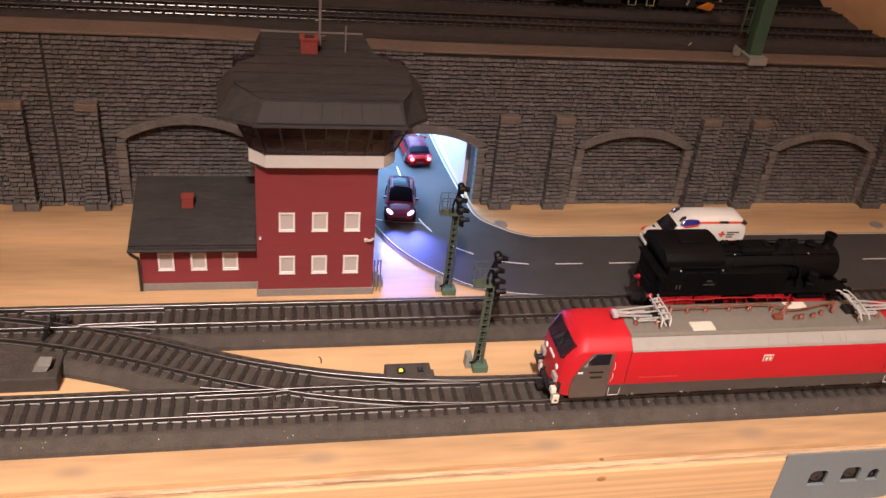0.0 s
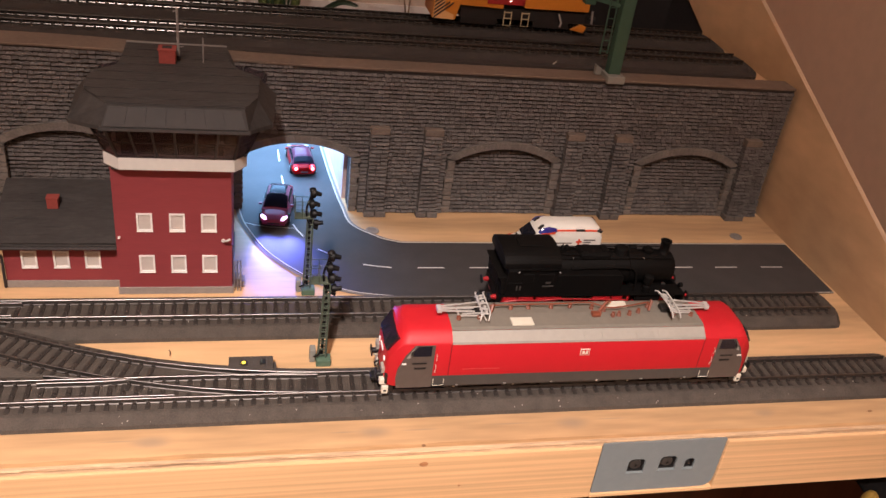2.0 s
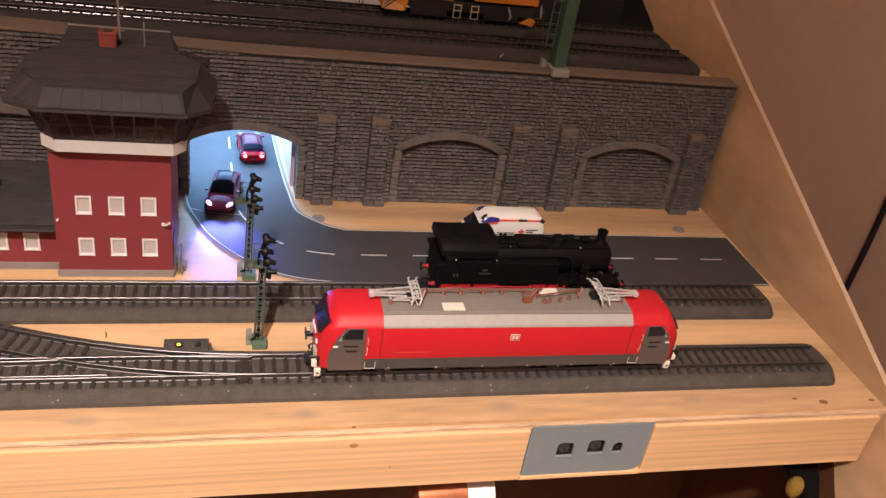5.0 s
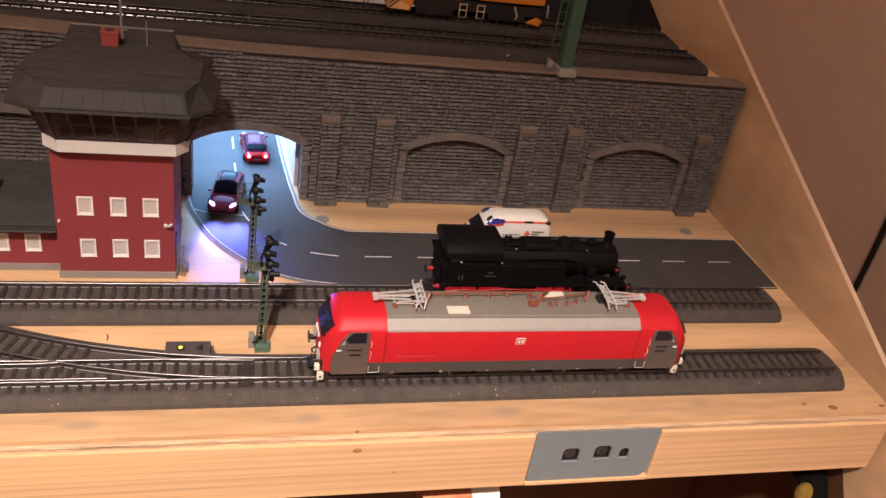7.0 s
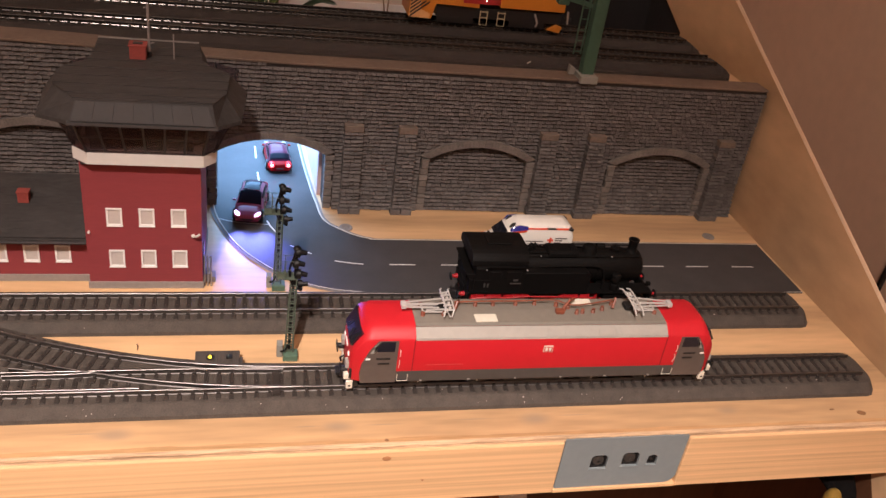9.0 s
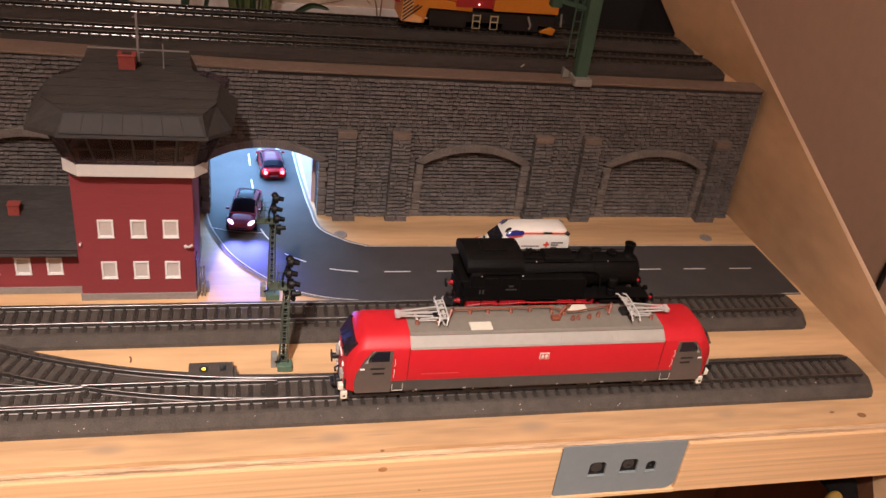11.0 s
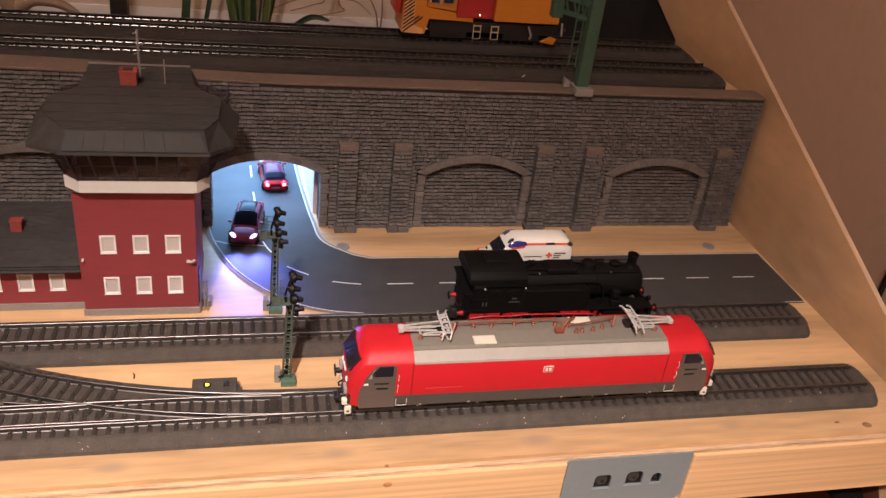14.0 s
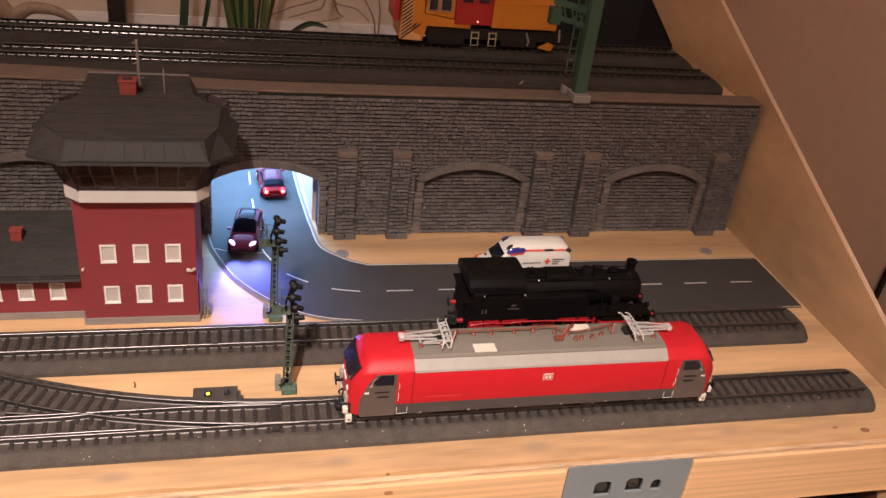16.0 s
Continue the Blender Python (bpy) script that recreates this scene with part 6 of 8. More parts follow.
# ---- the signal box with its annexe ----
BRICK_RED = shader("red_plaster_wall", (0.228, 0.033, 0.038), 0.75, spread=0.10, grain=300, stretch=(0.4, 0.4, 5), coarse=30, bump=0.1)
PLINTH = shader("grey_plinth", (0.24, 0.21, 0.19), 0.85, spread=0.15, grain=500, bump=0.2)
SLATE = shader("dark_slate_roof", (0.028, 0.0245, 0.023), 0.7, spread=0.50, grain=330, stretch=(0.55, 1.5, 1), coarse=85, bump=0.8)
SLATE_PALE = shader("grey_fascia", (0.041, 0.039, 0.039), 0.55, spread=0.15, grain=300, coarse=60)
BAND_WHITE = shader("cream_band", (0.62, 0.595, 0.56), 0.6, spread=0.05, grain=300)
BLIND = shader("pale_window_blind", (0.52, 0.46, 0.42), 0.6, spread=0.08, grain=300, stretch=(1, 1, 4))
CABIN_DARK = shader("dark_cabin_frame", (0.030, 0.024, 0.024), 0.6, spread=0.2, grain=300)
CABIN_GLASS = bpy.data.materials.new("cabin_glass")
CABIN_GLASS.use_nodes = True
_g = CABIN_GLASS.node_tree.nodes["Principled BSDF"]
_g.inputs["Base Color"].default_value, _g.inputs["Roughness"].default_value = (0.34, 0.25, 0.27, 1), 0.05
_g.inputs["Transmission Weight"].default_value, _g.inputs["IOR"].default_value = 0.9, 1.2
ROOM_RED = shader("reddish_cabin_interior", (0.028, 0.014, 0.017), 0.8, spread=0.3, grain=200)
CHIMNEY_RED = shader("red_brick_chimney", (0.24, 0.040, 0.030), 0.8, spread=0.2, grain=600, bump=0.3)
GREY_METAL = shader("dull_grey_metal", (0.30, 0.28, 0.27), 0.45, metal=0.5, spread=0.1)

tower = thing("signal_box", "dark red railway signal box with grey roof and white band", "signal box", (-0.219, 0.142, 0))
TX0, TX1, TY0, TY1 = -0.2520, -0.1862, 0.1085, 0.1760


def window_in(parent, x0, x1, z0, z1, y):
    """A white-framed window set in a wall that faces the viewer."""
    f = bmesh.new()
    t = 0.0010
    for a in ((x0, x1, z0, z0 + t), (x0, x1, z1 - t, z1), (x0, x0 + t, z0 + t, z1 - t), (x1 - t, x1, z0 + t, z1 - t)):
        box(a[0], a[1], y - 0.0007, y + 0.0012, a[2], a[3], 0.0, f)
    w = part("window", f, WHITE, parent, "white window frame")
    part("pane", box(x0 + t * 0.9, x1 - t * 0.9, y + 0.0002, y + 0.0009, z0 + t * 0.9, z1 - t * 0.9), BLIND, w, "pale blind behind the pane")
    part("window_sill", box(x0 - 0.0002, x1 + 0.0002, y - 0.0010, y, z0 - 0.0003, z0), WHITE, w)
    return w


def wall_with_holes(x0, x1, z0, z1, y0, y1, holes):
    """A wall in the xz plane, whole but for the openings, made of upright strips."""
    bm = bmesh.new()
    xs = sorted({x0, x1, *(h[0] for h in holes), *(h[1] for h in holes)})
    zs = sorted({z0, z1, *(h[2] for h in holes), *(h[3] for h in holes)})
    grid = {(i, j): bm.verts.new((x, y0, z)) for i, x in enumerate(xs) for j, z in enumerate(zs)}
    faces = []
    for i in range(len(xs) - 1):
        for j in range(len(zs) - 1):
            cx, cz = (xs[i] + xs[i + 1]) / 2, (zs[j] + zs[j + 1]) / 2
            if not any(h[0] < cx < h[1] and h[2] < cz < h[3] for h in holes):
                faces.append(bm.faces.new((grid[i, j], grid[i + 1, j], grid[i + 1, j + 1], grid[i, j + 1])))
    out = bmesh.ops.extrude_face_region(bm, geom=faces)
    bmesh.ops.translate(bm, verts=[g for g in out["geom"] if isinstance(g, bmesh.types.BMVert)], vec=(0, y1 - y0, 0))
    return bm


wins = [(x, x + 0.0088, z, z + 0.0118) for x in (-0.2398, -0.2217, -0.2037) for z in (0.0158, 0.0443)]
part("front_wall", wall_with_holes(TX0, TX1, 0.0048, 0.0865, TY0, TY0 + 0.0025, wins), BRICK_RED, tower, "dark red front wall")
part("side_wall", box(TX1 - 0.0025, TX1, TY0 + 0.0025, TY1, 0.0048, 0.0865), BRICK_RED, tower)
part("side_wall", box(TX0, TX0 + 0.0025, TY0 + 0.0025, TY1, 0.0048, 0.0865), BRICK_RED, tower)
part("rear_wall", box(TX0, TX1, TY1 - 0.0025, TY1, 0.0048, 0.0865), BRICK_RED, tower)
part("plinth", box(TX0 - 0.0008, TX1 + 0.0008, TY0 - 0.0008, TY1, 0, 0.0048, 0.0003), PLINTH, tower, "grey plinth")
for x0, x1, z0, z1 in wins:
    window_in(tower, x0, x1, z0, z1, TY0)
part("wall_lamp", pipe([(-0.1912, TY0, 0.0380), (-0.1905, TY0 - 0.0030, 0.0392), (-0.1890, TY0 - 0.0040, 0.0398), (-0.1872, TY0 - 0.0045, 0.0415)], 0.0007, 8), BAND_WHITE, tower, "small bent grey wall lamp")
part("wall_lamp", rod((-0.2500, TY0 + 0.0002, 0.0400), (-0.2500, TY0 - 0.0022, 0.0404), 0.0007, n=8), WHITE, tower, "tiny white wall lamp")
part("lamp_rose", rod((-0.1912, TY0 + 0.0002, 0.0380), (-0.1912, TY0 - 0.0008, 0.0380), 0.0011, n=10), WHITE, tower)
part("side_door", box(TX1 - 0.0004, TX1 + 0.0006, 0.1140, 0.1235, 0.0048, 0.0255), CAB_GREY, tower, "grey side door")
steps = part("door_steps", box(TX1 + 0.0009, TX1 + 0.0075, 0.1150, 0.1225, 0, 0.0040, 0.0002), PLINTH, tower, "grey door steps")
part("upper_step", box(TX1 + 0.0009, TX1 + 0.0048, 0.1150, 0.1225, 0.0040, 0.0062, 0.0002), PLINTH, steps)
for k in range(3):
    part("railing_bar", rod((TX1 + 0.0012 + 0.0019 * k, 0.1110, 0.0), (TX1 + 0.0012 + 0.0019 * k, 0.1110, 0.0225), 0.00045, n=6), GREY_METAL, steps)
part("railing_top", rod((TX1 + 0.0010, 0.1140, 0.0150), (TX1 + 0.0052, 0.1110, 0.0225), 0.00025, n=6), GREY_METAL, steps)


def octagon(x0, x1, cx0, cx1, y0, y1, cy0, cy1, z):
    """Eight corners: front edge x0..x1 at y0, side edges cx0 / cx1 from cy0 to cy1, back edge at y1."""
    return [(x0, y0, z), (x1, y0, z), (cx1, cy0, z), (cx1, cy1, z), (x1, y1, z), (x0, y1, z), (cx0, cy1, z), (cx0, cy0, z)]


def ring_solid(*rows):
    return loft([list(r) for r in rows])


low_o = octagon(-0.2462, -0.1842, -0.2550, -0.1775, 0.1020, 0.1820, 0.1100, 0.1740, 0.0870)
part("cabin_floor", ring_solid([(x, y, 0.0840) for x, y, z in octagon(-0.2510, -0.1870, -0.2530, -0.1850, 0.1080, 0.1770, 0.1110, 0.1740, 0)], low_o), CABIN_DARK, tower)
part("white_band", ring_solid(low_o, [(x, y, 0.0942) for x, y, z in low_o]), BAND_WHITE, tower, "cream white band below the cabin windows")
win_o = octagon(-0.2462, -0.1845, -0.2540, -0.1778, 0.1028, 0.1810, 0.1105, 0.1735, 0.0942)
top_o = octagon(-0.2520, -0.1795, -0.2640, -0.1660, 0.0945, 0.1870, 0.1080, 0.1760, 0.1195)


n_panes = [6, 1, 4, 1, 5, 1, 4, 1]
for k in range(8):
    a, b, c, d = (Vector(p) for p in (win_o[k], win_o[(k + 1) % 8], top_o[(k + 1) % 8], top_o[k]))
    m = n_panes[k]
    for i in range(m):
        s, e = i / m, (i + 1) / m
        quad = [a.lerp(b, s), a.lerp(b, e), d.lerp(c, e), d.lerp(c, s)]
        pane = part("cabin_pane", slab(quad, 0.0004), CABIN_GLASS, tower, "dim cabin window pane")
        part("mullion", beam(quad[0], quad[3], 0.0011, 0.0014), CABIN_DARK, pane)
    part("sill_rail", beam(a, b, 0.0012, 0.0016), CABIN_DARK, tower)
    part("window_rail", beam(a.lerp(d, 0.42), b.lerp(c, 0.42), 0.0008, 0.0010), CABIN_DARK, tower)
part("cabin_room", ring_solid([(x * 0.86 - 0.219 * 0.14, y * 0.7 + 0.142 * 0.3, 0.0946) for x, y, z in win_o], [(x * 0.86 - 0.219 * 0.14, y * 0.7 + 0.142 * 0.3, 0.1190) for x, y, z in win_o]), ROOM_RED, tower, "brown-red room inside the cabin")
part("cabin_desk", box(-0.245, -0.190, 0.1065, 0.1115, 0.0944, 0.1020, 0.0005), CABIN_DARK, tower)

# roof: flat top, sloping sides, pale fascia at the front
eave = [(-0.2505, 0.0858, 0.1195), (-0.1765, 0.0858, 0.1195), (-0.1635, 0.1000, 0.1180), (-0.1605, 0.1440, 0.1180), (-0.1755, 0.1580, 0.1194), (-0.1828, 0.1690, 0.1204), (-0.1860, 0.1900, 0.1210), (-0.2530, 0.1900, 0.1210), (-0.2522, 0.1680, 0.1204), (-0.2580, 0.1570, 0.1194), (-0.2715, 0.1400, 0.1180), (-0.2690, 0.0980, 0.1180)]
flat = [(-0.2470, 0.0885, 0.1305), (-0.1785, 0.0890, 0.1305), (-0.1715, 0.1040, 0.1300), (-0.1700, 0.1360, 0.1300), (-0.1800, 0.1450, 0.1305), (-0.1862, 0.1530, 0.1305), (-0.1900, 0.1870, 0.1308), (-0.2490, 0.1870, 0.1308), (-0.2482, 0.1520, 0.1305), (-0.2515, 0.1440, 0.1305), (-0.2625, 0.1330, 0.1300), (-0.2615, 0.1090, 0.1300)]
roof = part("roof", ring_solid([(x, y, z - 0.0022) for x, y, z in eave], eave, flat), SLATE, tower, "dark grey slate roof")
a, b, c, d = (Vector(p) for p in ((-0.2495, 0.0855, 0.1200), (-0.1775, 0.0855, 0.1200), (-0.1805, 0.0880, 0.1300), (-0.2465, 0.0880, 0.1300)))
for i in range(7):
    s, e = i / 7 + 0.0012, (i + 1) / 7 - 0.0012
    part("fascia_panel", slab([a.lerp(b, s), a.lerp(b, e), d.lerp(c, e), d.lerp(c, s)], 0.0007), SLATE_PALE, roof, "pale grey fascia panel")
part("gutter", beam(Vector(eave[0]) + Vector((-0.001, -0.0008, -0.0008)), Vector(eave[1]) + Vector((0.001, -0.0008, -0.0008)), 0.0016, 0.0016), SLATE_PALE, roof)
east = [(p[1], p[0]) for p in flat[1:7]]
west = [(p[1], p[0]) for p in [flat[0], *flat[:6:-1]]]


def roof_span(y):
    return tuple(float(np.interp(y, [p[0] for p in side], [p[1] for p in side])) for side in (west, east))


for k in range(15):
    y0, y1 = 0.0905 + 0.0064 * k, 0.0905 + 0.0064 * (k + 1) - 0.0002
    (a0, b0), (a1, b1) = roof_span(y0), roof_span(y1)
    lift = 0.0004 * (k % 2)
    part("roof_board", slab([(a0, y0, 0.1302), (b0, y0, 0.1302), (b1, y1, 0.1302), (a1, y1, 0.1302)], 0.0010 + lift), SLATE, roof)
part("roof_edge", beam((-0.2490, 0.1868, 0.1314), (-0.1900, 0.1868, 0.1314), 0.0012, 0.0010), GREY_METAL, roof, "pale metal edge at the back of the roof")
ch = part("chimney", box(-0.2270, -0.2178, 0.1500, 0.1580, 0.1316, 0.1392, 0.0003), CHIMNEY_RED, tower, "red brick chimney")
part("chimney_cap", box(-0.2275, -0.2173, 0.1495, 0.1585, 0.1392, 0.1402, 0.0002), CHIMNEY_RED, ch)
part("chimney_flue", box(-0.2250, -0.2198, 0.1520, 0.1560, 0.1402, 0.1406), BLACK, ch)
ae = part("aerial", rod((-0.2165, 0.1570, 0.1320), (-0.2165, 0.1570, 0.1625), 0.0007, n=8), GREY_METAL, tower, "grey aerial mast with cross bars")
part("aerial_foot", rod((-0.2165, 0.1570, 0.1320), (-0.2165, 0.1570, 0.1345), 0.0013, n=8), BLACK, ae)
for z, dx in ((0.1610, -0.0022), (0.1535, 0.0030), (0.1490, -0.0026), (0.1395, 0.0030)):
    part("cross_bar", pipe([(-0.2165, 0.1570, z), (-0.2165 + dx, 0.1565, z + (0.0008 if dx > 0 else -0.0006))], 0.0003, 6), GREY_METAL, ae)
part("thin_aerial", rod((-0.2025, 0.1540, 0.1320), (-0.2025, 0.1540, 0.1468), 0.0004, n=6), GREY_METAL, tower, "thin grey rod aerial")

# annexe
NX0, NX1, NY0, NY1 = -0.3165, TX0 - 0.0002, 0.1165, 0.1610
annex_wins = [(x, x + 0.0088, 0.0140, 0.0256) for x in (-0.3070, -0.2892, -0.2717)]
part("annexe_wall", wall_with_holes(NX0, NX1, 0.0048, 0.0310, NY0, NY0 + 0.0025, annex_wins), BRICK_RED, tower, "dark red annexe wall")
part("annexe_side", prism([(NY0 + 0.0025, 0.0048), (NY1, 0.0048), (NY1, 0.0460), (NY0 + 0.0025, 0.0325)], "x", NX0, NX0 + 0.0025), BRICK_RED, tower)
part("annexe_plinth", box(NX0 - 0.0006, NX1, NY0 - 0.0008, NY1, 0, 0.0048, 0.0003), PLINTH, tower, "grey plinth")
for x0, x1, z0, z1 in annex_wins:
    window_in(tower, x0, x1, z0, z1, NY0)
aroof = part("annexe_roof", prism([(0.1098, 0.0311), (0.1098, 0.0331), (0.1622, 0.0494), (0.1622, 0.0470)], "x", -0.3212, NX1 + 0.0001), SLATE, tower, "dark grey lean-to roof")
for k in range(8):
    y = 0.1103 + 0.0064 * k
    z = 0.0318 + (y - 0.1055) * 0.3104
    part("roof_board", slab([(-0.3209, y, z + 0.0012), (-0.2528, y, z + 0.0012), (-0.2528, y + 0.0064, z + 0.0011 + 0.0064 * 0.3104), (-0.3209, y + 0.0064, z + 0.0011 + 0.0064 * 0.3104)], -0.0012), SLATE, aroof)
part("eaves_gutter", rod((-0.3216, 0.1094, 0.0313), (-0.2525, 0.1094, 0.0313), 0.0010, n=8), CABIN_DARK, aroof, smooth=True)
part("downpipe", pipe(smooth_line([(-0.3205, 0.1094, 0.0311), (-0.3203, 0.1104, 0.0288), (-0.3180, 0.1138, 0.0240), (-0.3172, 0.1150, 0.0210), (-0.3172, 0.1150, 0.0010)], 4), 0.0009, 8), CABIN_DARK, tower, "dark downpipe", smooth=True)
ch = part("chimney", box(-0.2940, -0.2876, 0.1366, 0.1421, 0.0400, 0.0490, 0.0003), CHIMNEY_RED, tower, "small red brick chimney")
part("chimney_cap", box(-0.2944, -0.2872, 0.1362, 0.1425, 0.0490, 0.0498, 0.0002), CHIMNEY_RED, ch)
part("cabin_bracket", beam((TX0, 0.150, 0.0700), (-0.2640, 0.150, 0.1180), 0.003, 0.003), CABIN_DARK, tower)

# ---- two light signals on lattice masts ----
MAST_GREEN = shader("grey_green_mast", (0.072, 0.094, 0.070), 0.6, spread=0.15, grain=400)
FOOT_GREEN = shader("green_signal_foot", (0.080, 0.135, 0.090), 0.6, spread=0.15, grain=400)
BOX_GREY = shader("grey_relay_box", (0.22, 0.215, 0.19), 0.7, spread=0.12, grain=400)
SIG_BLACK = shader("signal_black", (0.0045, 0.0042, 0.005), 0.5, spread=0.2, spec=0.25)


def signal(label):
    """A light signal standing on z = 0, built once about its mast."""
    t = thing("railway_signal", label, "railway signal", (0, 0, 0), "light signals")
    foot = part("foot", box(-0.0020, 0.0062, -0.0045, 0.0025, 0, 0.0042, 0.0004), FOOT_GREEN, t, "green foot block")
    part("relay_box", box(-0.0055, -0.0022, -0.0005, 0.0050, 0, 0.0085, 0.0005), BOX_GREY, t, "grey relay box at the foot")
    top = 0.0550
    for sy in (-1, 1):
        for sx in (-1, 1):
            part("post", beam((sx * 0.0022 + 0.0012, sy * 0.0014, 0.0035), (sx * 0.0015 + 0.0012, sy * 0.0010, top), 0.0007, 0.0007), MAST_GREEN, t)
    n = 13
    for k in range(n):
        z = 0.0060 + (top - 0.0070) * k / (n - 1)
        f = 1 - 0.32 * k / n
        for sy in (-1, 1):
            part("rung", beam((-0.0022 * f + 0.0012, sy * 0.0013 * f, z), (0.0022 * f + 0.0012, sy * 0.0013 * f, z), 0.0005, 0.0007), MAST_GREEN, t)
    part("mast_back", box(0.0004, 0.0020, 0.0010, 0.0013, 0.0042, top), SIG_BLACK, t, "dark strip inside the mast")
    # platform with its railing
    pl = part("platform", box(-0.0085, 0.0012, -0.0035, 0.0035, top, top + 0.0008), MAST_GREEN, t, "grey-green service platform")
    for x, y in ((-0.0082, -0.0032), (-0.0082, 0.0032), (-0.0038, -0.0032), (-0.0038, 0.0032)):
        part("railing_post", rod((x, y, top), (x, y, top + 0.0118), 0.0002, n=6), MAST_GREEN, pl)
    for z in (0.0060, 0.0116):
        part("railing", pipe([(0.0, -0.0032, top + z), (-0.0082, -0.0032, top + z), (-0.0082, 0.0032, top + z), (0.0, 0.0032, top + z)], 0.0002, 6), MAST_GREEN, pl)
    # heads
    part("head_post", box(0.0010, 0.0024, -0.0008, 0.0008, top - 0.006, top + 0.0185), SIG_BLACK, t)
    for z, dx in ((top + 0.0160, 0.0), (top + 0.0088, -0.0006), (top + 0.0022, 0.0010)):
        hd = part("lamp_head", lathe([(0.0012, -0.0018), (0.0024, -0.0012), (0.0029, 0.0), (0.0029, 0.0012), (0.0016, 0.0018)], (0.0022 + dx, -0.0004, z), "x", 14), SIG_BLACK, t, "round black lamp head", smooth=True)
        part("hood", rod((0.0036 + dx, -0.0006, z + 0.0003), (0.0070 + dx, -0.0008, z - 0.0003), 0.0017, 0.0013, n=12), SIG_BLACK, hd, smooth=True)
    part("head_cap", lathe([(0.0020, 0.0), (0.0022, 0.0008), (0.0014, 0.0020), (0.0004, 0.0023)], (0.0018, -0.0004, top + 0.0176), "z", 12), SIG_BLACK, t, smooth=True)
    part("head_bracket", pipe(smooth_line([(0.0012, -0.0006, top - 0.0060), (-0.0008, -0.0010, top - 0.0010), (-0.0014, -0.0010, top + 0.0060), (0.0002, -0.0008, top + 0.0120), (0.0012, -0.0006, top + 0.0165)], 4), 0.0006, 8), SIG_BLACK, t, "bent black bracket")
    low = part("distant_head", lathe([(0.0010, -0.0016), (0.0022, -0.0010), (0.0025, 0.0010), (0.0014, 0.0016)], (0.0046, -0.0006, top - 0.0040), "x", 14), SIG_BLACK, t, "black lower lamp head", smooth=True)
    part("hood", rod((0.0056, -0.0015, top - 0.0036), (0.0088, -0.0015, top - 0.0032), 0.0014, n=10), SIG_BLACK, low, smooth=True)
    part("hood", rod((0.0034, -0.0015, top - 0.0062), (0.0056, -0.0015, top - 0.0074), 0.0011, n=10), SIG_BLACK, low, smooth=True)
    part("cable", pipe(smooth_line([(-0.0035, 0.0008, 0.0040), (-0.0028, -0.0020, 0.0055), (-0.0008, -0.0020, 0.0070), (0.0002, -0.0012, 0.0100)], 3), 0.0005, 6), SIG_BLACK, t)
    return t


sig = signal("grey-green lattice light signal with black lamp heads and a platform")
sig.matrix_world = pose(-0.1372, 0.0382, 0.0, 0, 1.2, 0)
copy_thing(sig, pose(-0.1418, 0.1088, 0.0, 0, 0.6, 0))

# ---- on the upper deck: catenary mast and crane wagon ----
MASTG = shader("dark_green_mast_paint", (0.034, 0.082, 0.051), 0.6, spread=0.15, grain=300)
CRANE_ORANGE = shader("crane_orange_paint", (0.554, 0.193, 0.017), 0.45, spread=0.08, grain=300, coarse=40)
SOCKET_RING = shader("worn_black_ring", (0.045, 0.040, 0.036), 0.3, spread=0.3, grain=600)
CRANE_PALE = shader("faded_crane_paint", (0.68, 0.38, 0.16), 0.5, spread=0.1)
CRANE_RED = shader("crane_red_paint", (0.36, 0.020, 0.020), 0.4, spread=0.08, grain=300)
YELLOW = shader("yellow_step_paint", (0.58, 0.48, 0.30), 0.5, spread=0.08)
MX, MY = 0.0850, 0.2232
mast = thing("catenary_mast", "dark green steel catenary mast with ladder on a grey foot", "catenary mast", (MX, MY, WALL_TOP))
part("column", box(MX - 0.0047, MX + 0.0047, MY - 0.0040, MY + 0.0040, WALL_TOP + 0.0030, 0.3400, 0.0005), MASTG, mast, "dark green column")
part("foot", box(MX - 0.0068, MX + 0.0068, MY - 0.0098, MY + 0.0060, WALL_TOP - 0.0022, WALL_TOP + 0.0035, 0.0006), BOX_GREY, mast, "grey foot plate")
part("foot_clamp", prism([(MX - 0.0125, WALL_TOP + 0.0005), (MX - 0.0080, WALL_TOP + 0.0005), (MX - 0.0075, WALL_TOP + 0.0050), (MX - 0.0125, WALL_TOP + 0.0080)], "y", MY + 0.0020, MY + 0.0060, 0.0004), BOX_GREY, mast, "grey clamp beside the foot")
lad = part("ladder_rail", rod((MX - 0.0115, MY + 0.0035, WALL_TOP + 0.016), (MX - 0.0108, MY + 0.0035, 0.3300), 0.0006, n=6), MASTG, mast, "thin green ladder")
part("ladder_rail", rod((MX - 0.0060, MY + 0.0035, WALL_TOP + 0.016), (MX - 0.0057, MY + 0.0035, 0.3300), 0.0006, n=6), MASTG, lad)
for k in range(26):
    z = WALL_TOP + 0.018 + 0.008 * k
    part("rung", rod((MX - 0.0115, MY + 0.0035, z), (MX - 0.0058, MY + 0.0035, z), 0.0004, n=6), MASTG, lad)
arm = part("bracket_arm", beam((MX - 0.004, MY + 0.002, 0.1745), (MX - 0.0230, MY + 0.020, 0.1760), 0.0030, 0.0040), MASTG, mast, "green bracket arm")
part("arm_lattice", beam((MX - 0.004, MY + 0.002, 0.1640), (MX - 0.0230, MY + 0.020, 0.1650), 0.0025, 0.0030), MASTG, arm)
